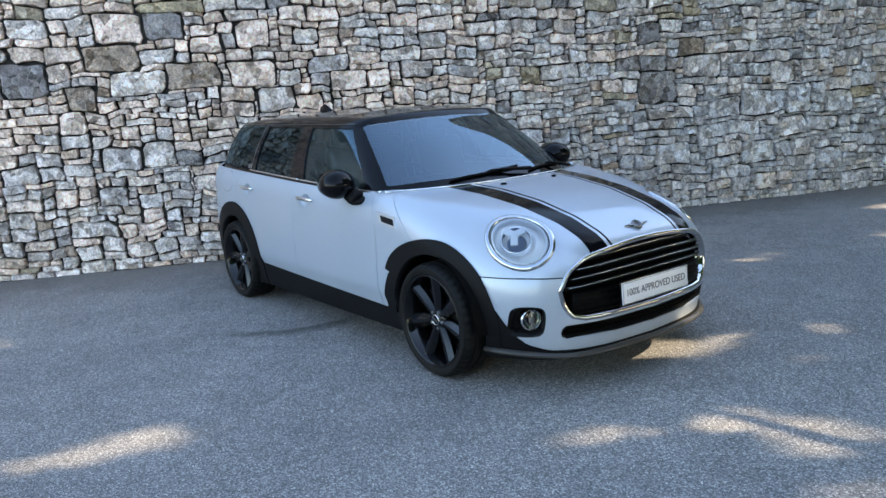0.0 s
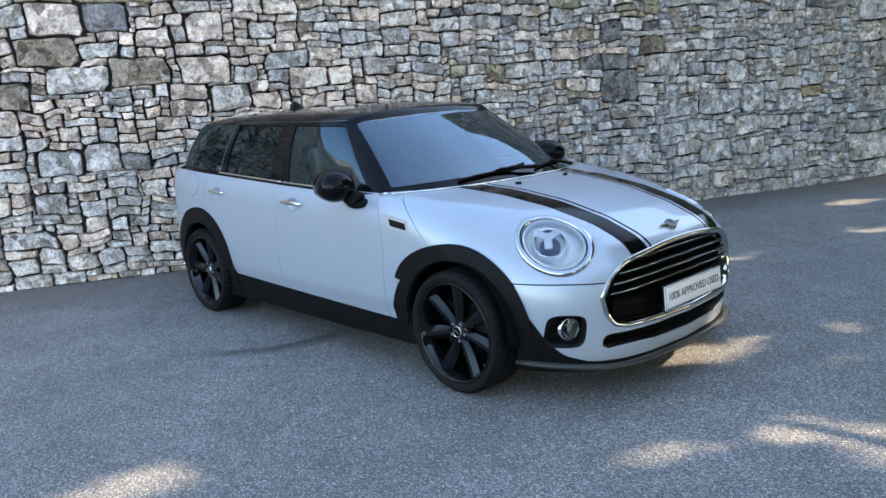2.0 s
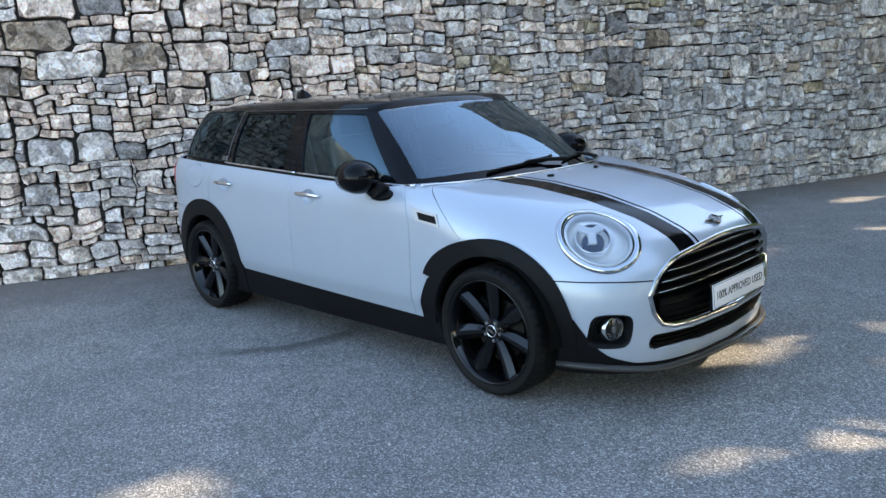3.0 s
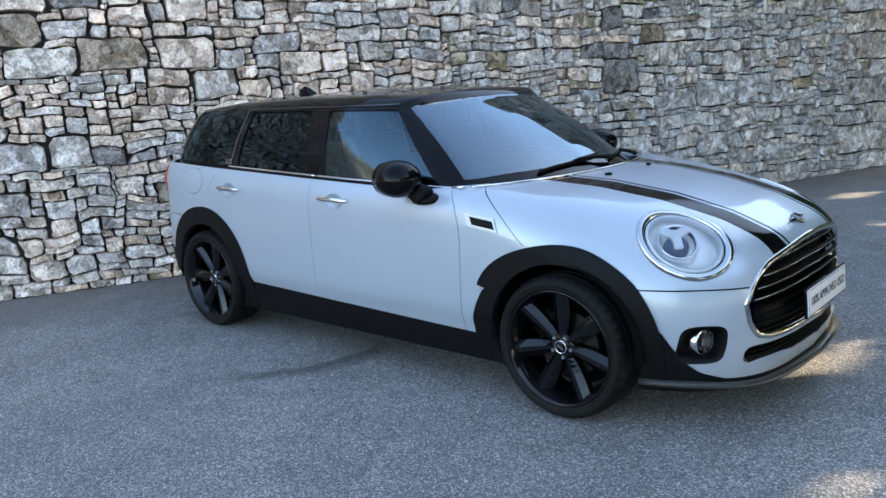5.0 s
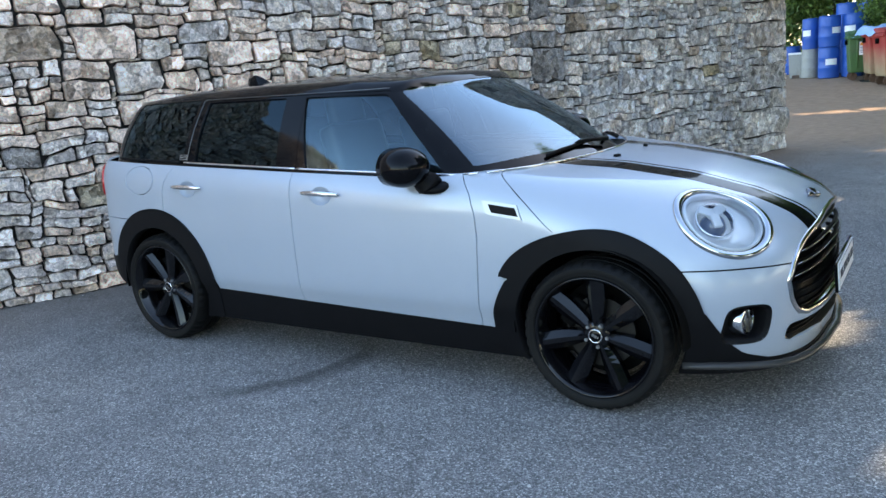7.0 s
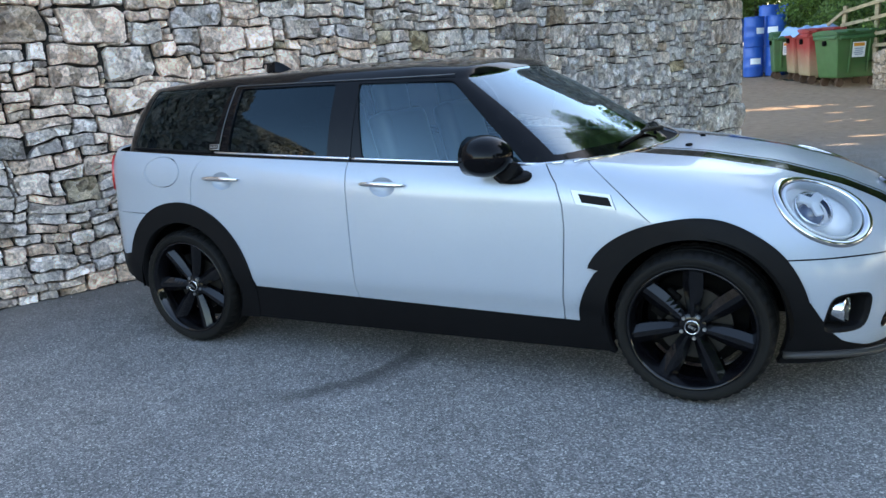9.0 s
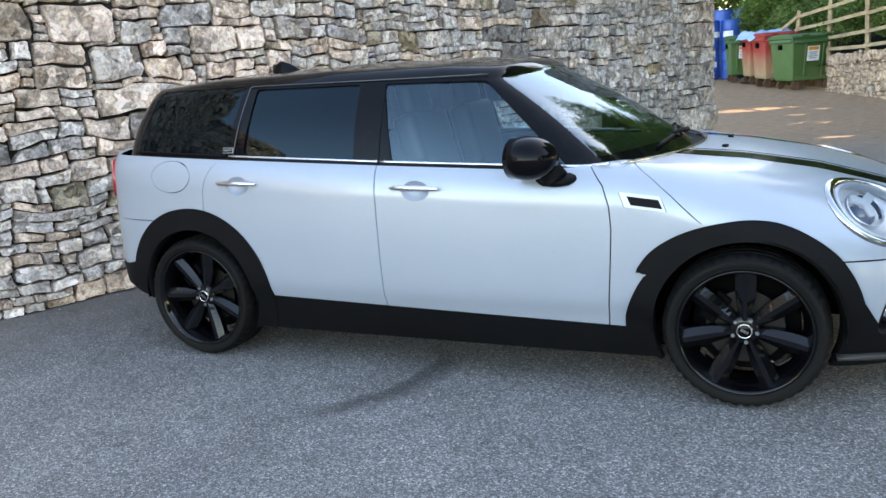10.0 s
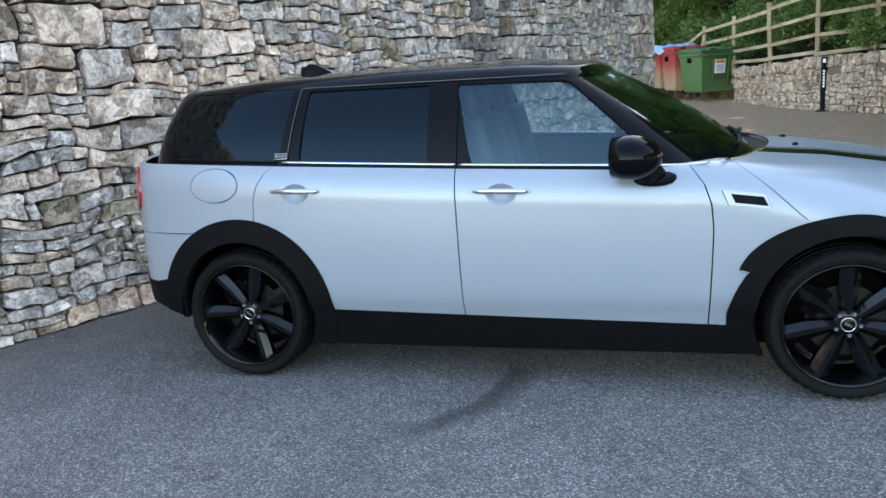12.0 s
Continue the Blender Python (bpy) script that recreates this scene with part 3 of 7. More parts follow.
def make_body():
    s = body_skin()
    # the lamp's axis follows the skin
    near = np.argmin(np.linalg.norm(s.v - LAMP, axis=1))
    axis = s.n[near] * 0.8 + np.array((0.75, -0.45, 0.35)) * 0.2
    axis /= np.linalg.norm(axis)
    centre = s.v[near]
    tall = np.array((0, 0, 1.0)) - axis * axis[2]
    tall /= np.linalg.norm(tall)
    wide = np.cross(tall, axis)
    wide, tall = wide * math.cos(LAMP_TURN) - tall * math.sin(LAMP_TURN), tall * math.cos(LAMP_TURN) + wide * math.sin(LAMP_TURN)

    def lamp_field(v, a):
        r = v - centre
        f = np.hypot(r @ wide / 0.196, r @ tall / 0.158) - 1
        return np.where(np.linalg.norm(r, axis=1) < 0.4, f, 1.0)

    cuts = []
    for f in (door_mid, door_front, door_rear, fender, lip_line, rear_seam, flap):
        cuts += [lambda v, a, f=f: f(v, a) - GAP, lambda v, a, f=f: f(v, a) + GAP]
    cuts += [tail_field, bowl_field, sill, arch(-AXLE, 0.462), clad_edge, arch(AXLE, 0.352), arch(-AXLE, 0.352), lamp_field, grille_field, intake_field, fog_field, valance, rear_black, rear_under, cowl,
             lambda v, a: v[:, 0] - 0.84, seat_line, lambda v, a: v[:, 0] - 1.6, lambda v, a: v[:, 0] + 1.5]
    # bonnet stripes
    stripe_rows = [((1.0, 2.1), (-0.470, -0.395)), ((1.0, 2.1), (-0.338, -0.285)), ((1.0, 2.1), (-0.312, -0.264)), ((1.0, 2.1), (-0.296, -0.250))]
    stripes = [lambda v, a, r=r: v[:, 1] - np.interp(v[:, 0], *r) for r in stripe_rows]
    for f in cuts + stripes:
        s.part_along(f)
    v, a = s.middle()
    x, z = v[:, 0], v[:, 2]
    F = {k: f(v, a) for k, f in dict(mid=door_mid, front=door_front, rear=door_rear, fender=fender, sill=sill, ra=arch(-AXLE, 0.462), fa=clad_edge, fi=arch(AXLE, 0.352), ri=arch(-AXLE, 0.352),
                                     lamp=lamp_field, grille=grille_field, intake=intake_field, fog=fog_field, val=valance, rb=rear_black, lip=lip_line, seam=rear_seam, cowl=cowl, tail=tail_field, bowl=bowl_field, flap=flap).items()}
    hole = (F["fi"] < 0) | (F["ri"] < 0) | (F["lamp"] < 0) | (F["grille"] < 0) | (F["intake"] < 0) | (F["fog"] < 0) | (F["bowl"] < 0) | (rear_under(v, a) < 0)
    under_cabin = (seat_line(v, a) > 0) & ((x < 0.84) | (F["cowl"] < 0))
    clad_f = (F["fa"] < 0) & ~hole & (z > 0.2)
    clad_r = (F["ra"] < 0) & ~hole
    sills = (F["sill"] < 0) & ~hole & ~clad_f & ~clad_r & (x > -1.5) & (x < 1.4)
    front_low = (F["val"] < 0) & (x > 1.6) & ~hole & ~clad_f
    rear_low = (F["rb"] < 0) & (x < -1.5) & ~hole & ~clad_r
    free = ~(hole | under_cabin | clad_f | clad_r | sills | front_low | rear_low)
    at_front = x > 0.84
    gap = ((np.abs(F["mid"]) < GAP) | (np.abs(F["front"]) < GAP) | ((np.abs(F["rear"]) < GAP) & (z > 0.6)) | ((np.abs(F["fender"]) < GAP) & (z > 0.75))
           | ((np.abs(F["lip"]) < GAP) & (x > 1.5)) | ((np.abs(F["seam"]) < GAP * 0.6) & (x < -1.5)) | (np.abs(F["flap"]) < GAP * 0.7))
    rear_door = free & ~gap & (F["rear"] > 0) & (F["mid"] < 0)
    front_door = free & ~gap & (F["mid"] > 0) & (F["front"] < 0)
    wing = free & ~gap & (F["front"] > 0) & (F["fender"] < 0) & (x < 1.3)
    front_end = free & ~gap & (F["fender"] > 0) & at_front
    front_end |= free & ~gap & at_front & (x > 1.3) & (F["fender"] > 0)
    bonnet = front_end & (F["lip"] > 0)
    bumper = front_end & (F["lip"] < 0)
    behind = free & ~gap & (F["rear"] < 0) & (F["flap"] > 0) & (F["tail"] > 0)
    quarter, rear_bumper = behind & (F["seam"] > 0), behind & (F["seam"] < 0)
    fuel = free & ~gap & (F["flap"] < 0)
    tail = free & (F["tail"] < 0)
    S = {k: f(v, a) for k, f in enumerate(stripes)}
    striped = bonnet & (F["cowl"] > 0) & (x > 0.9) & (((S[0] > 0) & (S[1] < 0)) | ((S[2] > 0) & (S[3] < 0))) & (z > 0.70) & (a[:, 0] > 0.02)
    made = {}
    for name, mask, mat, out, rim, mirrored in (
            ("rear_door", rear_door, WHITE, 0, 0.014, False), ("front_door", front_door, WHITE, 0, 0.014, False), ("wing_panel", wing, WHITE, 0, 0.014, False),
            ("quarter_panel", quarter, WHITE, 0, 0.014, True), ("rear_bumper", rear_bumper, WHITE, 0, 0.014, True), ("bonnet", bonnet & ~striped, WHITE, 0, 0.014, True), ("front_bumper", bumper, WHITE, 0, 0.014, True),
            ("fuel_flap", fuel, WHITE, 0, 0.014, False), ("tail_lamp", tail, RED_LENS, 0.012, 0.03, False),
            ("bonnet_stripe", striped, STRIPE, 0.0006, 0.002, False), ("arch_trim", clad_f, PLASTIC, 0.012, 0.05, False), ("arch_trim", clad_r, PLASTIC, 0.012, 0.05, False),
            ("sill", sills, PLASTIC, 0.006, 0.03, False), ("front_valance", front_low, PLASTIC, 0.006, 0.03, True), ("rear_valance", rear_low, PLASTIC, 0.006, 0.03, True)):
        piece = s.pick(mask)
        if not len(piece.t):
            continue
        if mirrored:
            made[name] = part(name, piece.both().mesh(name, mat, out, rim), mat, car)
        else:
            made.setdefault(name, []).append(part(name, piece.mesh(name, mat, out, rim), mat, car))
            part(name, piece.flipped().mesh(name, mat, out, rim), mat, car)
    inner = s.pick(~hole & ~under_cabin)
    part("inner_shell", inner.both().mesh("inner_shell", DARK, -0.016, 0), DARK, car)
    return s, made, centre, axis


body, made, LAMP_AT, LAMP_WAY = make_body()


def convex(*corners):
    """A field over side view, negative inside the polygon of (x, z) corners taken clockwise."""
    def f(v, a):
        out = []
        for (x0, z0), (x1, z1) in zip(corners, corners[1:] + corners[:1]):
            l = math.hypot(x1 - x0, z1 - z0)
            out.append(((v[:, 0] - x0) * -(z1 - z0) + (v[:, 2] - z0) * (x1 - x0)) / l)
        return np.where(v[:, 1] < -0.3, soft_max(*out, k=0.006), 1.0)
    return f


def make_cabin():
    s = cabin_skin()
    quarter = convex((-1.735, 1.080), (-1.655, 1.376), (-1.072, 1.378), (-1.120, 1.052))
    rear = convex((-1.015, 1.047), (-0.995, 1.360), (-0.392, 1.354), (-0.388, 1.017))
    front = convex((-0.190, 1.007), (-0.262, 1.350), (0.232, 1.338), (0.625, 0.975))
    screen = lambda v, a: np.where(v[:, 0] > -0.2, soft_max(0.811 - a[:, 1], 0.10 - a[:, 0], a[:, 0] - 1.012, k=0.006), 1.0)
    back_glass = lambda v, a: soft_max(a[:, 1] - 0.165, 0.14 - a[:, 0], a[:, 0] - 0.90, k=0.01)
    frame_line = convex((-1.070, 0.98), (-1.030, 1.380), (0.245, 1.368), (0.745, 0.92))
    roof_line = lambda v, a: a[:, 0] - 0.985
    fields = dict(q=quarter, r=rear, f=front, s=screen, b=back_glass, fr=frame_line, roof=roof_line)
    for f in fields.values():
        s.part_along(f)
    s.part_along(lambda v, a: v[:, 0] + 0.254)
    s.part_along(lambda v, a: v[:, 0] + 0.25)
    v, a = s.middle()
    F = {k: f(v, a) for k, f in fields.items()}
    side = v[:, 1] < -0.3
    glass_any = (F["q"] < 0) | (F["r"] < 0) | (F["f"] < 0) | (F["s"] < 0) | (F["b"] < 0)
    roof = (F["roof"] > 0) & ~glass_any
    frame_part = ~glass_any & ~roof & (F["fr"] < 0) & side
    gap = frame_part & (v[:, 0] > -0.254) & (v[:, 0] < -0.25)
    pillars = ~glass_any & ~roof & ~frame_part
    part("roof", s.pick(roof).both().mesh("roof", BLACK, 0.0, 0.012), BLACK, car, "black gloss roof panel")
    for flip in (False, True):
        def add(name, mask, mat, out, rim, parent=car, label=""):
            k = s.pick(mask)
            k = k.flipped() if flip else k
            return part(name, k.mesh(name, mat, out, rim), mat, parent, label)
        add("pillar_trim", pillars & (v[:, 0] > -0.3), BLACK, 0.0, 0.012)
        add("pillar_trim", pillars & (v[:, 0] < -0.3), BLACK, 0.0, 0.012)
        add("window_frame", frame_part & ~gap & (v[:, 0] > -0.25), BLACK, 0.004, 0.016)
        add("window_frame", frame_part & ~gap & (v[:, 0] < -0.25), BLACK, 0.004, 0.016)
        add("quarter_window", F["q"] < 0, PRIVACY, -0.003, 0, label="dark privacy glass")
        add("rear_side_window", F["r"] < 0, PRIVACY, -0.006, 0, label="dark privacy glass")
        add("front_side_window", F["f"] < 0, CLEAR, -0.006, 0)
    part("windscreen", s.pick(F["s"] < 0).both().mesh("windscreen", SCREEN_GLASS, -0.002, 0), SCREEN_GLASS, car)
    part("rear_window", s.pick(F["b"] < 0).both().mesh("rear_window", PRIVACY, -0.002, 0), PRIVACY, car, "dark privacy glass")
    return s


cabin = make_cabin()

# -- finding places on the skins --
class Finder:
    def __init__(self, skin, mask):
        self.v, self.n = skin.v[mask], skin.n[mask]

    def at(self, axes, p, k=5):
        """The place and normal on the skin whose two coordinates axes come nearest to p."""
        d = np.hypot(self.v[:, axes[0]] - p[0], self.v[:, axes[1]] - p[1])
        i = np.argsort(d)[:k]
        w = 1 / (d[i] + 0.004) ** 2
        w /= w.sum()
        # carry each neighbour's tangent plane to the asked place
        out = 0
        other = 3 - axes[0] - axes[1]
        for j, c in zip(i, w):
            n = self.n[j]
            step = (n[axes[0]] * (self.v[j, axes[0]] - p[0]) + n[axes[1]] * (self.v[j, axes[1]] - p[1])) / (n[other] if abs(n[other]) > 0.2 else 0.2)
            out += c * (self.v[j, other] + np.clip(step, -0.02, 0.02))
        q = np.zeros(3)
        q[axes[0]], q[axes[1]], q[other] = p[0], p[1], out
        n = (self.n[i] * w[:, None]).sum(0)
        return Vector(q), Vector(n / np.linalg.norm(n))


SIDE = Finder(body, (body.v[:, 1] < -0.6) & (body.n[:, 1] < -0.3))
NOSE = Finder(body, (body.v[:, 0] > 1.4) & (body.n[:, 0] > 0.25))
TOP = Finder(body, (body.v[:, 0] > 0.7) & (body.n[:, 2] > 0.3))
GLASS_SIDE = Finder(cabin, (cabin.a[:, 0] < 1.0) & (cabin.n[:, 1] < -0.4))
SCREEN = Finder(cabin, (cabin.v[:, 0] > 0.2) & (cabin.n[:, 0] > 0.2) & (cabin.a[:, 0] < 1.02))


def side_pair(name, build, mat, parent=car, label="", smooth=True):
    """A part on the right-hand side and its mirror image on the other; returns the first."""
    made_one = part(name, build(), mat, parent, label, smooth)
    bm = build()
    bmesh.ops.scale(bm, vec=(1, -1, 1), verts=bm.verts)
    bmesh.ops.reverse_faces(bm, faces=bm.faces)
    part(name, bm, mat, parent, label, smooth)
    return made_one


# -- wheels --
def spoke(angle, count=10):
    """One blade of the wheel with a sharp ridge, from hub to rim; outward is -y."""
    bm = bmesh.new()
    rows = []
    for i in range(count + 1):
        t = i / count
        r = 0.040 + 0.206 * t
        half = 0.020 + 0.022 * math.sin(min(1, t * 1.1) * math.pi * 0.62)
        face = -0.070 - 0.016 * t ** 1.6
        rows.append([(r, -half, face + 0.050), (r, -half * 0.94, face + 0.020), (r, -half * 0.25, face), (r, half * 0.25, face), (r, half * 0.94, face + 0.020), (r, half, face + 0.050)])
    grid = [[bm.verts.new((x, y, z)) for x, z, y in row] for row in rows]
    for a, b in zip(grid, grid[1:]):
        for j in range(5):
            bm.faces.new((a[j], a[j + 1], b[j + 1], b[j]))
    bmesh.ops.recalc_face_normals(bm, faces=bm.faces)
    # faces look outwards
    if sum(f.normal.y for f in bm.faces) > 0:
        bmesh.ops.reverse_faces(bm, faces=bm.faces)
    return moved(bm, pose(0, 0, 0, 0, math.degrees(angle), 0))


def tyre_mesh():
    prof = [(0.252, -0.094), (0.257, -0.106), (0.263, -0.112), (0.267, -0.1130), (0.269, -0.1120), (0.281, -0.1165), (0.294, -0.1145), (0.296, -0.1125), (0.304, -0.105), (0.311, -0.093), (0.3155, -0.080),
            (0.317, -0.064), (0.317, -0.056), (0.311, -0.055), (0.311, -0.048), (0.317, -0.047), (0.317, -0.006), (0.311, -0.005), (0.311, 0.005), (0.317, 0.006), (0.317, 0.047), (0.311, 0.048), (0.311, 0.055),
            (0.317, 0.056), (0.3155, 0.08), (0.303, 0.105), (0.281, 0.1165), (0.257, 0.106), (0.252, 0.094)]
    bm = turned(prof, 132, "Y")
    for v in bm.verts:
        r, k = math.hypot(v.co.x, v.co.z), round(math.atan2(v.co.z, v.co.x) / (2 * math.pi) * 132)
        if k % 3 == 0 and r > 0.300 and abs(v.co.y) > 0.057:
            f = (r - 0.0065) / r
            v.co.x, v.co.z = v.co.x * f, v.co.z * f
    return bm


def rim_mesh():
    return turned([(0.2555, -0.098), (0.2575, -0.1075), (0.2535, -0.1105), (0.2475, -0.107), (0.243, -0.094), (0.232, -0.075), (0.220, -0.03), (0.215, 0.05), (0.230, 0.09), (0.254, 0.094)], 72)


def make_wheel():
    w = new("wheel")
    w.parent = car
    tagged(w, "black multi-spoke alloy wheel with road tyre")
    part("tyre", tyre_mesh(), RUBBER, w, "black rubber tyre", "sharp")
    rim = part("rim", rim_mesh(), RIM, w)
    for k in range(7):
        part("spoke", spoke(math.radians(90 + k * 360 / 7)), RIM, w, smooth=False)
    part("hub", turned([(0.0, -0.066), (0.030, -0.068), (0.048, -0.066), (0.060, -0.056), (0.066, -0.02), (0.066, 0.02)], 40), RIM, w)
    cap = part("hub_cap", turned([(0.0, -0.078), (0.024, -0.078), (0.0285, -0.075), (0.029, -0.064)], 36), BLACK, w)
    part("cap_ring", turned([(0.0255, -0.0775), (0.028, -0.0790), (0.0305, -0.0770), (0.0305, -0.064)], 36), CHROME, w)
    for x, h in ((-0.013, 0.011), (-0.0075, 0.011), (-0.001, 0.011), (0.0045, 0.011), (0.013, 0.011)):
        part("cap_mark", block((0.003, 0.0014, h), 0.0, pose(x, -0.0787, 0)), SATIN, w, smooth=False)
    for k in range(5):
        a = 2 * math.pi * k / 5 + 0.3
        part("wheel_bolt", moved(turned([(0.0, -0.074), (0.007, -0.074), (0.0085, -0.071), (0.0085, -0.05)], 6), pose(0.048 * math.cos(a), 0, 0.048 * math.sin(a))), SATIN, w, smooth=False)
    part("brake_disc", turned([(0.06, -0.012), (0.150, -0.012), (0.150, 0.012), (0.06, 0.012)], 48, closed=True), DISC, w, smooth="sharp")
    part("brake_caliper", block((0.07, 0.06, 0.13), 0.012, pose(-0.135, 0.0, 0.02, 0, 10, 0)), DARK, w)
    part("wheel_back", turned([(0.0, 0.06), (0.205, 0.06)], 32), DARK, w)
    part("valve", moved(turned([(0.0, -0.03), (0.003, -0.03), (0.003, 0.0)], 8), pose(0.197, -0.06, 0.04)), RUBBER, w)
    return w


def copy_part(ob, m):
    o = copy_thing(ob, m)
    o.parent = car
    return o


WHEEL_Y = -0.774
wheel = make_wheel()
wheel.matrix_basis = pose(AXLE, WHEEL_Y, HUB_Z, 0, 26, 0)
copy_part(wheel, pose(-AXLE, WHEEL_Y, HUB_Z, 0, 37, 0))
copy_part(wheel, pose(AXLE, -WHEEL_Y, HUB_Z, 0, -4, 180))
copy_part(wheel, pose(-AXLE, -WHEEL_Y, HUB_Z, 0, 31, 180))


def liner(x0):
    bm = bmesh.new()
    rings = []
    for k in range(25):
        t = math.pi * (-0.03 + 1.06 * k / 24)
        c, s = math.cos(t), math.sin(t)
        rings.append([bm.verts.new((x0 + r * c, y, ARCH_Z + r * s)) for r, y in ((0.362, -0.865), (0.372, -0.80), (0.375, -0.50))])
    for a, b in zip(rings, rings[1:]):
        for j in range(2):
            bm.faces.new((a[j], a[j + 1], b[j + 1], b[j]))
    centre = bm.verts.new((x0, -0.50, ARCH_Z))
    for a, b in zip(rings, rings[1:]):
        bm.faces.new((a[2], centre, b[2]))
    return bm


for x0 in (AXLE, -AXLE):
    side_pair("wheel_liner", lambda: liner(x0), DARK)

# -- floor pan and what fills the hollow body --
part("underbody", merge(block((3.3, 1.45, 0.10), 0.02, pose(-0.1, 0, 0.235)), block((1.5, 1.62, 0.12), 0.02, pose(0.0, 0, 0.25))), DARK, car, smooth=False)
part("engine_bay", block((0.82, 0.90, 0.46), 0.05, pose(1.46, 0, 0.50)), DARK, car)
part("rear_floor", block((0.75, 1.0, 0.45), 0.05, pose(-1.55, 0, 0.58)), DARK, car)


# -- seats, dashboard and steering wheel --
def seat(x, y, w=0.46):
    base = block((0.50, w, 0.16), 0.05, pose(x, y, 0.58, 0, -6, 0), 3)
    back = block((0.13, w * 0.96, 0.62), 0.05, pose(x - 0.28, y, 0.90, 0, -14, 0), 3)
    head = block((0.09, 0.26, 0.17), 0.04, pose(x - 0.375, y, 1.265, 0, -10, 0), 3)
    return merge(base, back, head)


for x, y in ((0.12, -0.36), (0.12, 0.36), (-0.72, -0.36), (-0.72, 0.36)):
    part("seat", seat(x, y), LEATHER, car, "dark leather seat with headrest")
part("dashboard", merge(block((0.34, 1.40, 0.22), 0.06, pose(0.74, 0, 0.86), 3), block((0.18, 0.30, 0.08), 0.03, pose(0.66, -0.36, 0.985), 3)), TRIM, car)
ring = [(0, 0.185 * math.cos(t), 0.185 * math.sin(t)) for t in [2 * math.pi * k / 36 for k in range(36)]]
wheel_pose = pose(0.50, -0.36, 0.92, 0, -24, 0)
part("steering_wheel", merge(moved(tube(ring, 0.015, 8, True, up=(1, 0, 0)), wheel_pose), moved(block((0.04, 0.15, 0.12), 0.02), wheel_pose),
                             moved(block((0.02, 0.34, 0.03), 0.008), wheel_pose), moved(block((0.02, 0.03, 0.18), 0.008, pose(0, 0, -0.09)), wheel_pose)), TRIM, car)
part("interior_mirror", block((0.03, 0.22, 0.06), 0.012, pose(0.36, 0, 1.325)), TRIM, car)
for y in (-0.70, 0.70):
    part("door_card", block((1.9, 0.03, 0.55), 0.012, pose(-0.25, y * 1.06, 0.70)), TRIM, car)


# -- headlamps --
tall = Vector((0, 0, 1)) - Vector(LAMP_WAY) * LAMP_WAY[2]
tall.normalize()
wide = tall.cross(Vector(LAMP_WAY))
LEVEL_W, LEVEL_T = wide.copy(), tall.copy()
wide, tall = wide * math.cos(LAMP_TURN) - tall * math.sin(LAMP_TURN), tall * math.cos(LAMP_TURN) + wide * math.sin(LAMP_TURN)
LAMP_C = Vector(LAMP_AT)


def lamp_depth(phi):
    """How deep the skin lies behind the lamp's plane on its rim."""
    want = LAMP_C + wide * 0.196 * math.cos(phi) + tall * 0.158 * math.sin(phi)
    rel = body.v - np.array(want)
    ax = np.array(LAMP_WAY)
    flat = rel - np.outer(rel @ ax, ax)
    d = np.linalg.norm(flat, axis=1) + (np.abs(rel @ ax) > 0.15) * 10
    i = np.argsort(d)[:6]
    w = 1 / (d[i] + 0.003)
    return float(((rel @ ax)[i] * w).sum() / w.sum())


raw = [lamp_depth(2 * math.pi * k / 48) for k in range(48)]
for _ in range(4):
    raw = [(raw[k - 1] + 2 * raw[k] + raw[(k + 1) % 48]) / 4 for k in range(48)]


def lamp_point(rho, k, lift):
    phi = 2 * math.pi * k / 48
    return LAMP_C + (wide * 0.196 * math.cos(phi) + tall * 0.158 * math.sin(phi)) * rho + Vector(LAMP_WAY) * (raw[k % 48] * rho * rho + lift)


def lamp_sheet(rows):
    """A sheet turned about the lamp's axis; rows are (share of the radius, lift)."""
    bm = bmesh.new()
    grid = [[bm.verts.new(lamp_point(r, k, h)) for r, h in rows] for k in range(48)]
    for k in range(48):
        a, b = grid[k], grid[(k + 1) % 48]
        for j in range(len(rows) - 1):
            bm.faces.new((a[j], b[j], b[j + 1], a[j + 1]))
    bmesh.ops.remove_doubles(bm, verts=bm.verts, dist=1e-5)
    bmesh.ops.recalc_face_normals(bm, faces=bm.faces)
    return bm


def lamp_at(u, v, lift, spin=0):
    return at_normal(LAMP_C + LEVEL_W * u + LEVEL_T * v + Vector(LAMP_WAY) * lift, LAMP_WAY, spin)


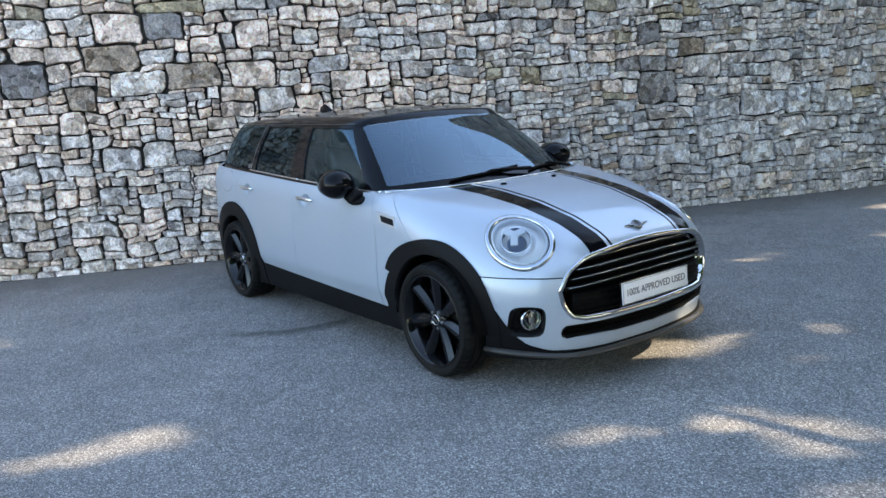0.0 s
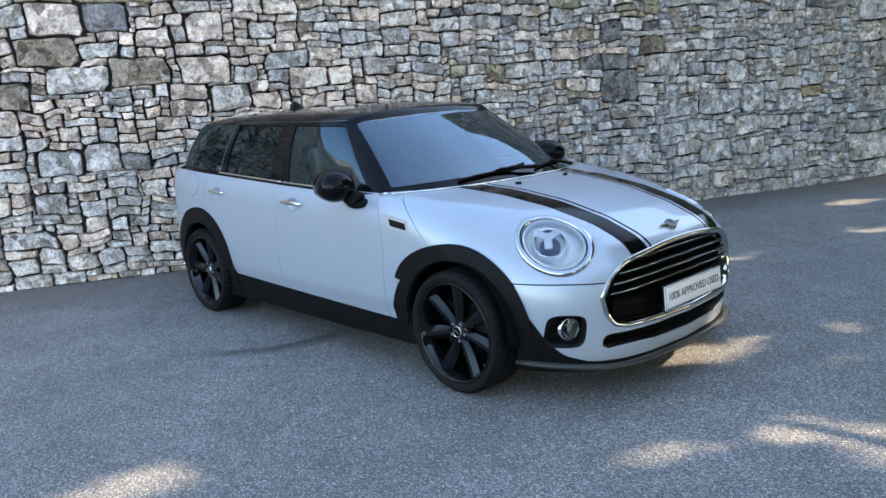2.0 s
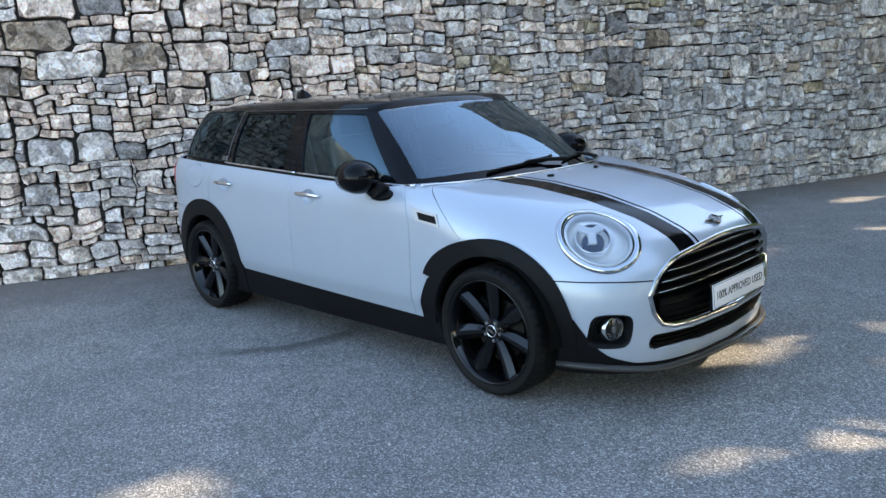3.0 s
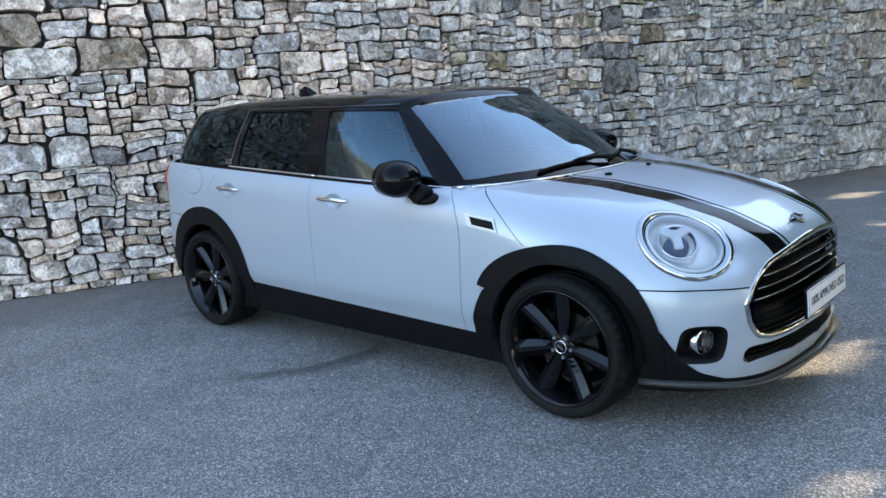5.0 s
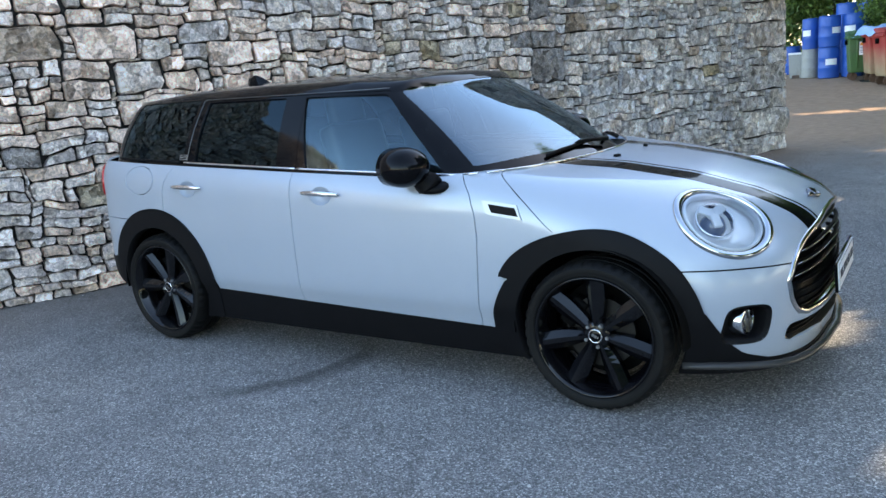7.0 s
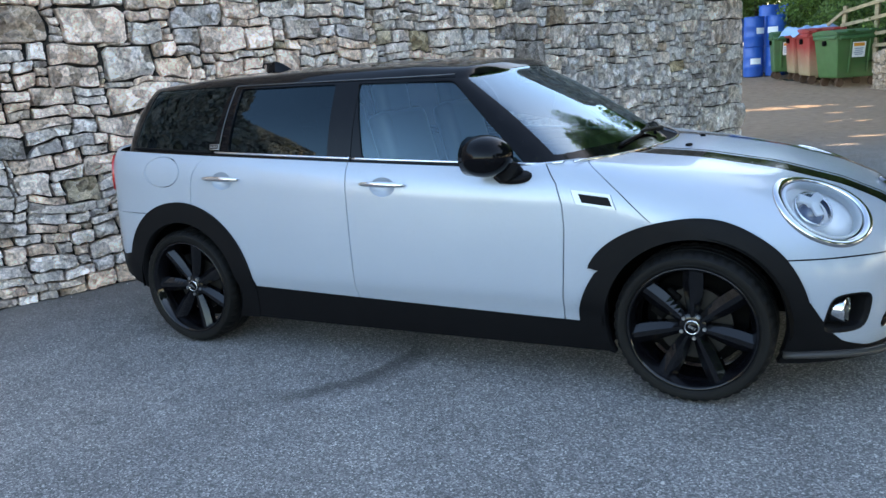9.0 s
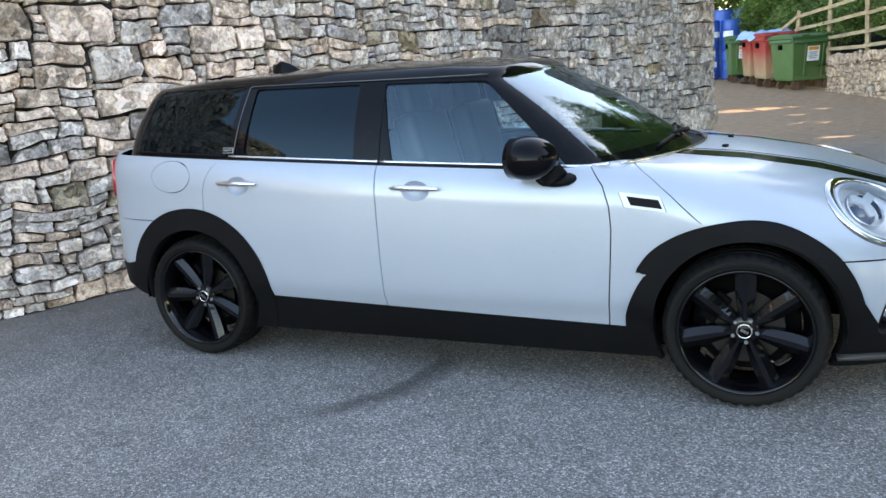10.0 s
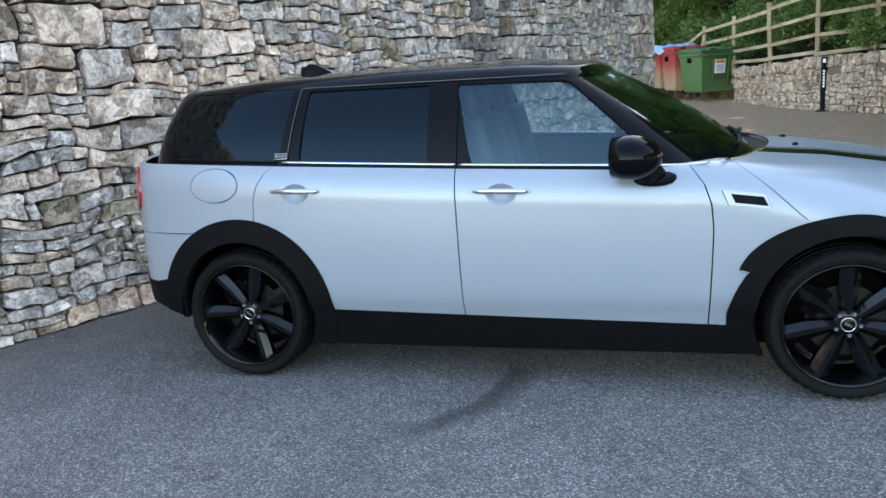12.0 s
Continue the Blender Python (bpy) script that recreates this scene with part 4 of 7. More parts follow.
def make_lamp():
    side_pair("lamp_ring", lambda: lamp_sheet([(1.02, -0.012), (1.012, 0.004), (0.985, 0.010), (0.91, 0.013), (0.85, 0.007), (0.83, -0.012)]), material("lamp_ring_chrome", (0.52, 0.54, 0.57), 0.07, 1.0), label="polished chrome headlamp ring")
    side_pair("lamp_seal", lambda: lamp_sheet([(0.845, -0.004), (0.80, -0.006), (0.80, -0.03)]), DARK)
    head = side_pair("headlamp", lambda: lamp_sheet([(0.82, -0.012), (0.77, -0.030), (0.64, -0.045), (0.50, -0.060), (0.30, -0.070), (0.0, -0.072)]), material("pale_reflector", (0.88, 0.88, 0.87), 0.3, 0.3), label="round headlamp with clear lens")
    side_pair("light_ring", lambda: lamp_sheet([(0.815, -0.008), (0.80, 0.003), (0.755, 0.003), (0.725, -0.012), (0.715, -0.03)]), material("frosted_light_guide", (0.80, 0.83, 0.86), 0.25), head)
    side_pair("projector", lambda: moved(turned([(0.0, 0.030), (0.022, 0.026), (0.036, 0.012), (0.050, -0.004), (0.053, -0.03)], 28, "Z"), lamp_at(-0.016, 0.006, -0.042)), material("projector_glass", (0.04, 0.07, 0.14), 0.05, 0.0, 1.0), head)

    def bracket():
        arms = [block((0.038, 0.062, 0.016), 0.0075, lamp_at(-0.026 + 0.030 * math.sin(a), 0.030 + 0.030 * math.cos(a), -0.012, -math.degrees(a)), 3) for a in (1.05, -1.05, math.pi)]
        return merge(*arms, moved(turned([(0.0, 0.005), (0.018, 0.005), (0.024, 0.0), (0.024, -0.012)], 24, "Z"), lamp_at(-0.026, 0.030, -0.012)))
    side_pair("lamp_bracket", bracket, material("white_lamp_bracket", (0.74, 0.76, 0.78), 0.25), head)
    side_pair("inner_ring", lambda: moved(turned([(0.082, -0.02), (0.081, 0.0), (0.077, 0.005), (0.072, 0.0), (0.070, -0.02)], 40, "Z"), lamp_at(-0.018, 0.012, -0.030)), CHROME, head)
    side_pair("lamp_lens", lambda: lamp_sheet([(0.835, 0.002), (0.7, 0.007), (0.5, 0.010), (0.3, 0.012), (0.0, 0.013)]), LENS, head)


make_lamp()

# -- grille --
def contour(field, middle, reach=0.9, count=96):
    """Points of a field's edge seen from the front, laid on the nose."""
    out = []
    for k in range(count):
        t = 2 * math.pi * k / count
        lo, hi = 0.0, reach
        for _ in range(26):
            m = (lo + hi) / 2
            q = np.array([[2.0, middle[0] + m * math.cos(t), middle[1] + m * math.sin(t)]])
            lo, hi = (m, hi) if field(q, None)[0] < 0 else (lo, m)
        y, z = middle[0] + lo * math.cos(t), middle[1] + lo * math.sin(t)
        p, n = NOSE.at((1, 2), (-abs(y), z))
        out.append((Vector((p.x, y, z)), Vector((n.x, n.y * (1 if y < 0 else -1), n.z))))
    return out


def band(points, profile):
    """A moulding along a closed contour; profile rows are (inwards, outwards from the skin)."""
    bm = bmesh.new()
    n_pts = len(points)
    mid = sum((p for p, _ in points), Vector()) / n_pts
    grid = []
    for i, (p, n) in enumerate(points):
        along = (points[(i + 1) % n_pts][0] - points[i - 1][0]).normalized()
        inward = n.cross(along).normalized()
        if inward.dot(mid - p) < 0:
            inward = -inward
        grid.append([bm.verts.new(p + inward * a + n * b) for a, b in profile])
    for i in range(n_pts):
        a, b = grid[i], grid[(i + 1) % n_pts]
        for j in range(len(profile) - 1):
            bm.faces.new((a[j], b[j], b[j + 1], a[j + 1]))
    bmesh.ops.recalc_face_normals(bm, faces=bm.faces)
    return bm


def backing(points, depth, shrink=1.0):
    bm = bmesh.new()
    mid = sum((p for p, _ in points), Vector()) / len(points)
    vs = [bm.verts.new(mid + (p - mid) * shrink - Vector((depth, 0, 0))) for p, _ in points]
    c = bm.verts.new(mid - Vector((depth, 0, 0)) + Vector((0.03, 0, 0)))
    for i in range(len(vs)):
        bm.faces.new((vs[i], vs[(i + 1) % len(vs)], c))
    bmesh.ops.recalc_face_normals(bm, faces=bm.faces)
    return bm


edge = contour(grille_field, (0.0, 0.53))
grille = part("grille", backing(edge, 0.06), DARK, car, "black grille with thin chrome slats")
part("grille_frame", band(edge, [(-0.004, -0.02), (-0.004, 0.002), (0.0, 0.006), (0.009, 0.007), (0.017, 0.003), (0.021, -0.006), (0.022, -0.05)]), material("grille_chrome", (0.50, 0.51, 0.52), 0.08, 1.0), grille, "chrome grille surround")


def nose_x(y, z):
    return NOSE.at((1, 2), (-abs(y), z))[0].x


def across(z0, sag, half, lift, steps=24):
    pts = []
    for k in range(steps + 1):
        y = -half + 2 * half * k / steps
        z = z0 - sag * (y / 0.5) ** 2
        pts.append((nose_x(y, z) + lift, y, z))
    return pts


for i in range(4):
    z = 0.684 - 0.042 * i
    half = float(np.interp(z, (0.53, 0.62, 0.70), (0.545, 0.505, 0.412)))
    part("grille_slat", tube(across(z, 0.022, half, -0.030), 0.010, 8, flat=0.9), GRILLE_BLACK, grille)
    part("slat_edge", tube(across(z + 0.006, 0.022, half, -0.014), 0.0014, 6), CHROME, grille, "thin chrome slat edging")
# black lower half of the grille with a honeycomb of small bars
part("grille_panel", tube(across(0.455, 0.0, 0.50, -0.045), 0.055, 10, flat=0.35), GRILLE_BLACK, grille)
for i in range(4):
    part("grille_bar", tube(across(0.405 + 0.033 * i, 0.0, 0.515, -0.022), 0.004, 6), GRILLE_BLACK, grille)

edge_low = contour(intake_field, (0.0, 0.317))
intake = part("lower_intake", backing(edge_low, 0.07), DARK, car, "black lower air intake")
part("intake_frame", band(edge_low, [(-0.002, 0.001), (0.004, -0.004), (0.006, -0.05)]), PLASTIC, intake)
for i in range(3):
    part("intake_bar", tube(across(0.298 + 0.019 * i, 0.0, 0.55, -0.03), 0.004, 6), GRILLE_BLACK, intake)


# -- front lip --
def lip():
    pts = []
    for k in range(61):
        y = -0.78 + 1.56 * k / 60
        p, n = NOSE.at((1, 2), (-abs(y), 0.245))
        pts.append((p.x + 0.010, y, 0.192 + 0.02 * ease(abs(y), 0.5, 0.8)))
    return tube(pts, 0.015, 12, flat=1.6)


part("front_lip", lip(), material("dusty_black_lip", (0.045, 0.043, 0.041), 0.22, spec=0.3), car, "glossy black front lip")


# -- fog lamps --
def fog_shell():
    pts = contour_fog
    bm = band(pts, [(-0.003, 0.001), (0.006, -0.002), (0.012, -0.02), (0.016, -0.10)])
    return merge(bm, backing(pts, 0.095, 0.95))


def contour_side(field, middle, reach=0.3, count=48):
    out = []
    for k in range(count):
        t = 2 * math.pi * k / count
        lo, hi = 0.0, reach
        for _ in range(24):
            m = (lo + hi) / 2
            lo, hi = (m, hi) if field(np.array([[2.0, middle[0] + m * math.cos(t), middle[1] + m * math.sin(t)]]), None)[0] < 0 else (lo, m)
        out.append(NOSE.at((1, 2), (middle[0] + lo * math.cos(t), middle[1] + lo * math.sin(t))))
    return out


contour_fog = contour_side(fog_field, (-0.682, 0.377))
fog = side_pair("fog_lamp_housing", fog_shell, PLASTIC, label="black fog lamp recess")
fog_at = at_normal((1.888, -0.650, 0.378), (1.0, -0.25, 0.0))
fog_lamp = side_pair("fog_lamp", lambda: moved(turned([(0.0, -0.035), (0.030, -0.03), (0.045, -0.012), (0.050, 0.0), (0.054, 0.003), (0.058, -0.004), (0.058, -0.05)], 36, "Z"), fog_at), CHROME, label="round chrome fog lamp")
side_pair("fog_lens", lambda: moved(turned([(0.0, 0.010), (0.025, 0.008), (0.050, 0.001)], 36, "Z"), fog_at), LENS, fog_lamp)
side_pair("fog_bar", lambda: merge(moved(block((0.006, 0.090, 0.012), 0.002), fog_at), moved(block((0.030, 0.030, 0.012), 0.005), fog_at)), SATIN, fog_lamp)


# -- plate --
def words(text, size, depth=0.0012):
    """Solid lettering in the built-in font, centred, as a bmesh in the xy plane."""
    c = bpy.data.curves.new("lettering", "FONT")
    c.body, c.size, c.extrude, c.align_x, c.align_y = text, size, depth, "CENTER", "CENTER"
    ob = bpy.data.objects.new("lettering", c)
    scene.collection.objects.link(ob)
    me = bpy.data.meshes.new_from_object(ob.evaluated_get(bpy.context.evaluated_depsgraph_get()))
    bm = bmesh.new()
    bm.from_mesh(me)
    bpy.data.objects.remove(ob)
    bpy.data.curves.remove(c)
    bpy.data.meshes.remove(me)
    return bm


plate_at = at_normal((nose_x(0, 0.478) + 0.020, -0.025, 0.478), (1, 0, 0.06))
plate = part("plate", moved(block((0.525, 0.112, 0.006), 0.002), plate_at), PLATE_WHITE, car, "white plate with dark capital lettering")
part("plate_holder", moved(block((0.54, 0.126, 0.012), 0.003), plate_at @ pose(0, 0, -0.008)), BLACK, plate)
lettering = words("100% APPROVED USED", 0.058)
bmesh.ops.scale(lettering, vec=(0.50 / max(1e-6, max(v.co.x for v in lettering.verts) - min(v.co.x for v in lettering.verts)), 1.05, 1), verts=lettering.verts)
bmesh.ops.scale(lettering, vec=(0.92, 0.86, 1), verts=lettering.verts)
part("plate_lettering", moved(lettering, plate_at @ pose(0, 0, 0.0032)), INK, plate, smooth=False)
for w, h, x, y in ((0.517, 0.0025, 0, 0.0525), (0.517, 0.0025, 0, -0.0525), (0.0025, 0.105, 0.258, 0), (0.0025, 0.105, -0.258, 0)):
    part("plate_border", moved(block((w, h, 0.0012)), plate_at @ pose(x, y, 0.0034)), INK, plate, smooth=False)

# -- bonnet badge, washer jets, wipers --
p, n = TOP.at((0, 1), (2.022, 0.0))
badge_at = at_normal(p + Vector(n) * 0.004, n) @ Matrix.Diagonal((1.4, 1.4, 1.4, 1))


def wing(sign):
    bm = bmesh.new()
    top = [bm.verts.new((sign * (0.020 + 0.046 * k / 6), 0.011 - 0.004 * k / 6, 0.004 - 0.003 * k / 6)) for k in range(7)]
    low = [bm.verts.new((sign * (0.018 + 0.046 * k / 6 * (1 - 0.15 * (k % 2))), -0.010 + 0.013 * k / 6, 0.003 - 0.003 * k / 6)) for k in range(7)]
    mid = [bm.verts.new(((a.co + b.co) / 2) + Vector((0, 0, 0.004))) for a, b in zip(top, low)]
    for k in range(6):
        bm.faces.new((top[k], top[k + 1], mid[k + 1], mid[k]))
        bm.faces.new((mid[k], mid[k + 1], low[k + 1], low[k]))
    return bm


part("bonnet_badge", moved(merge(turned([(0.0, 0.006), (0.014, 0.005), (0.016, 0.009), (0.021, 0.009), (0.023, 0.0)], 28, "Z"), wing(1), wing(-1)), badge_at), material("dark_chrome", (0.22, 0.22, 0.23), 0.15, 1.0), car, "dark chrome winged bonnet badge")
part("badge_disc", moved(turned([(0.0, 0.0072), (0.0145, 0.0066)], 24, "Z"), badge_at), BLACK, car)


def jet():
    q, m = TOP.at((0, 1), (1.215, -0.205))
    return moved(block((0.034, 0.022, 0.016), 0.006), at_normal(q + m * 0.004, m))


side_pair("washer_jet", jet, PLASTIC)


def wiper(y0, y1, lift0, lift1):
    """A parked blade on the screen and the arm that carries it."""
    blade, arm = [], []
    for k in range(13):
        t = k / 12
        y = y0 + (y1 - y0) * t
        x = 1.005 - 0.17 * (abs(y) / 0.7) ** 2 - (lift0 + (lift1 - lift0) * t)
        q, m = SCREEN.at((0, 1), (x, -abs(y)))
        blade.append(Vector((q.x, y, q.z + 0.014)))
    way = 1 if y1 > y0 else -1
    pivot = Vector((blade[12].x + 0.055, y1 + 0.07 * way, blade[12].z - 0.022))
    arm = [pivot, pivot.lerp(blade[7], 0.5) + Vector((0.006, 0, 0.008)), blade[7] + Vector((0.004, 0, 0.009)), blade[6] + Vector((0, 0, 0.006))]
    return merge(tube(blade, 0.009, 6), tube(arm, lambda t: 0.013 - 0.006 * t, 8))


part("wiper", wiper(-0.40, 0.14, 0.0, 0.045), PLASTIC, car)
part("wiper", wiper(0.22, 0.62, 0.0, 0.04), PLASTIC, car)


# -- black cowl between bonnet and screen --
def cowl_panel():
    bm = bmesh.new()
    rows = []
    for k in range(41):
        y = -0.74 + 1.48 * k / 40
        x1 = 1.118 - 0.20 * (y / 0.7) ** 2
        x0 = 0.93 - 0.25 * (y / 0.7) ** 2
        rows.append([bm.verts.new((x0 + (x1 - x0) * t, y, float(top_height(x0 + (x1 - x0) * t, y)) - 0.010 - 0.014 * math.sin(t * math.pi))) for t in (0, 0.25, 0.5, 0.75, 1)])
    for a, b in zip(rows, rows[1:]):
        for j in range(4):
            bm.faces.new((a[j], b[j], b[j + 1], a[j + 1]))
    bmesh.ops.recalc_face_normals(bm, faces=bm.faces)
    return bm


part("cowl_panel", cowl_panel(), GRILLE_BLACK, car, "black plastic scuttle panel")


def cowl_strip():
    pts = []
    for k in range(61):
        y = -0.80 + 1.60 * k / 60
        x = 1.112 - 0.20 * (y / 0.7) ** 2
        pts.append((x, y, float(top_height(x, y)) + 0.004))
    return tube(pts, 0.006, 6)


part("cowl_strip", cowl_strip(), CHROME, car, "thin chrome strip")


# -- chrome waist line --
def waist_strip(x0, x1):
    pts = []
    for k in range(31):
        x = x0 + (x1 - x0) * k / 30
        z = float(waist(x)) + 0.010
        q, m = GLASS_SIDE.at((0, 2), (x, z))
        pts.append(q + m * 0.005)
    if x1 > 0.6:
        goal = Vector((0.807, -0.80, float(top_height(0.807, -0.80)) + 0.001))
        pts += [pts[-1].lerp(goal, 0.5) + Vector((0, -0.004, 0)), goal]
    return tube(pts, 0.0065, 6)


side_pair("waist_strip", lambda: waist_strip(-1.74, -1.13), PLASTIC)
side_pair("waist_strip", lambda: waist_strip(-1.10, -0.257), CHROME, label="chrome waist strip")
side_pair("waist_strip", lambda: waist_strip(-0.247, 0.69), CHROME, label="chrome waist strip")


# -- thin satin line along the tops of the door windows and down the rear pillar --
def window_line():
    pts = []
    for x, z in [(-1.075 + 0.040 * k / 6, 1.050 + 0.318 * k / 6) for k in range(7)] + [(-1.02 + 1.25 * k / 24, 1.374 - 0.010 * k / 24) for k in range(25)]:
        q, m = GLASS_SIDE.at((0, 2), (x, z))
        pts.append(q + m * 0.006)
    return tube(pts, 0.0024, 6)


side_pair("window_line", window_line, material("dark_satin_trim", (0.16, 0.165, 0.17), 0.3, 1.0), label="thin satin window trim")


# -- door handles --
def bowl(cx, cz):
    bm = bmesh.new()
    rings = []
    for r, d in ((1.03, 0.001), (1.0, -0.001), (0.9, -0.007), (0.7, -0.014), (0.4, -0.018), (0.0, -0.019)):
        row = []
        for k in range(28):
            t = 2 * math.pi * k / 28
            q, m = SIDE.at((0, 2), (cx + 0.066 * r * math.cos(t), cz + 0.044 * r * math.sin(t)))
            row.append(bm.verts.new(q + m * d))
        rings.append(row)
    for a, b in zip(rings, rings[1:]):
        for k in range(28):
            bm.faces.new((a[k], a[(k + 1) % 28], b[(k + 1) % 28], b[k]))
    bmesh.ops.remove_doubles(bm, verts=bm.verts, dist=1e-5)
    bmesh.ops.recalc_face_normals(bm, faces=bm.faces)
    if sum(f.normal.y for f in bm.faces) > 0:
        bmesh.ops.reverse_faces(bm, faces=bm.faces)
    return bm


def handle(cx, cz):
    pts = []
    for k in range(17):
        t = k / 16
        q, m = SIDE.at((0, 2), (cx - 0.122 + 0.244 * t, cz - 0.006 * (t - 0.5)))
        pts.append(q + m * (0.010 + 0.016 * math.sin(t * math.pi) ** 0.6))
    return tube(pts, lambda t: 0.006 + 0.008 * math.sin(t * math.pi) ** 0.5, 10, flat=0.7)


for panel, (hx, hz) in zip((made["front_door"][0], made["rear_door"][0]), HANDLES):
    side_pair("handle_bowl", lambda: bowl(hx, hz - 0.010), WHITE, panel)
    side_pair("handle", lambda: handle(hx, hz), CHROME, panel, "chrome pull handle")


# -- side vent badge on the wing panel --
VENT = material("dull_silver", (0.46, 0.48, 0.51), 0.35, 0.6)

def slanted(cx, cz, w, h, lean, lift, grow):
    bm = bmesh.new()
    out, top = [], []
    corners = [(-w / 2, h / 2), (w / 2 - lean, h / 2), (w / 2, -h / 2), (-w / 2 + lean, -h / 2)]
    pts = []
    for i, (a, b) in enumerate(corners):
        for s in range(6):
            (c, d) = corners[(i + 1) % 4]
            pts.append((a + (c - a) * s / 6, b + (d - b) * s / 6))
    for x, z in pts:
        q, m = SIDE.at((0, 2), (cx + x, cz + z - 0.13 * x))
        out.append(bm.verts.new(q - m * 0.004))
        q2, m2 = SIDE.at((0, 2), (cx + x * grow, cz + z * grow - 0.13 * x * grow))
        top.append(bm.verts.new(q2 + m2 * lift))
    k = len(pts)
    for i in range(k):
        bm.faces.new((out[i], out[(i + 1) % k], top[(i + 1) % k], top[i]))
    bm.faces.new(top)
    bmesh.ops.recalc_face_normals(bm, faces=bm.faces)
    return bm


vent = side_pair("side_vent", lambda: slanted(0.945, 0.836, 0.200, 0.060, 0.026, 0.006, 0.93), VENT, made["wing_panel"][0], "satin silver wing vent", "sharp")
side_pair("vent_mesh", lambda: slanted(0.954, 0.834, 0.146, 0.034, 0.018, 0.0072, 0.96), PLASTIC, made["wing_panel"][0], smooth="sharp")


# -- door mirrors --
def mirror_shell():
    bm = bmesh.new()
    bmesh.ops.create_uvsphere(bm, u_segments=28, v_segments=18, radius=1)
    bmesh.ops.rotate(bm, matrix=Matrix.Rotation(radians(90), 3, "Y"), verts=bm.verts)
    for v in bm.verts:
        x, y, z = v.co
        if x < -0.25:
            s = math.hypot(y, z)
            k = math.sqrt(1 - 0.0625) / s if s > 1e-6 else 1
            v.co.x = -0.55 if s > 0.2 else -0.52
            # a square back rim that holds the glass
            w = min(1.0, max(0.0, (-x - 0.25) / 0.75))
            v.co.y, v.co.z = y * (k * (1 - w) + 0.86 * w * (1 if s < 0.5 else k * 0.95)), z * (k * (1 - w) + 0.86 * w * (1 if s < 0.5 else k * 0.95))
    bmesh.ops.scale(bm, vec=(0.126, 0.108, 0.090), verts=bm.verts)
    return moved(bm, pose(0.500, -0.920, 1.026, 0, 0, -8))


def mirror_foot():
    """A short neck that widens into an oval pad on the door."""
    neck = tube([(0.585, -0.845, 0.930), (0.580, -0.850, 0.945), (0.560, -0.868, 0.962), (0.535, -0.890, 0.985)], lambda t: 0.062 - 0.022 * t, 16, flat=0.75)
    pad = moved(turned([(0.0, 0.012), (0.060, 0.012), (0.074, 0.006), (0.078, -0.004), (0.072, -0.016)], 28, "Z"), pose(0.590, -0.838, 0.932, 24, 0, 0) @ Matrix.Diagonal((1.15, 0.62, 1, 1)))
    return merge(neck, pad)


side_pair("door_mirror", mirror_shell, BLACK, label="glossy black door mirror")
side_pair("mirror_foot", mirror_foot, PLASTIC)
side_pair("mirror_glass", lambda: moved(turned([(0.0, -0.066), (0.8, -0.066), (0.86, -0.060)], 28, "X"), pose(0.500, -0.920, 1.026, 0, 0, -8) @ Matrix.Diagonal((1, 0.095, 0.072, 1))), CHROME)


# -- small badge on the rear pillar, roof fin --
def pillar_badge():
    q, m = GLASS_SIDE.at((0, 2), (-1.108, 1.072))
    return at_normal(q + m * 0.006, m)


side_badge = part("pillar_badge", moved(block((0.062, 0.028, 0.003), 0.001), pillar_badge()), SATIN, car, "small silver badge with the word black")
part("badge_face", moved(block((0.056, 0.022, 0.002)), pillar_badge() @ pose(0, 0, 0.0016)), BLACK, side_badge, smooth=False)
part("badge_word", moved(words("BLACK", 0.016, 0.0005), pillar_badge() @ pose(0, 0, 0.0032)), SATIN, side_badge, smooth=False)


def fin():
    bm = bmesh.new()
    for k in range(9):
        t = k / 8
        x = -1.13 - 0.19 * t
        h = 0.062 * math.sin(min(1, t * 1.25) * math.pi * 0.5) * (1 if t < 0.85 else 0.75)
        half = 0.022 * (0.35 + 0.65 * math.sin(t * math.pi * 0.6 + 0.3))
        for y, z in ((-half, 0), (-half * 0.35, h * 0.9), (0, h), (half * 0.35, h * 0.9), (half, 0)):
            bm.verts.new((x, y, 1.444 + z))
    bm.verts.ensure_lookup_table()
    for k in range(8):
        for j in range(4):
            bm.faces.new([bm.verts[i] for i in (k * 5 + j, k * 5 + j + 1, k * 5 + j + 6, k * 5 + j + 5)])
    bm.faces.new([bm.verts[40 + j] for j in range(5)])
    bmesh.ops.recalc_face_normals(bm, faces=bm.faces)
    return bm


part("roof_fin", fin(), BLACK, car)

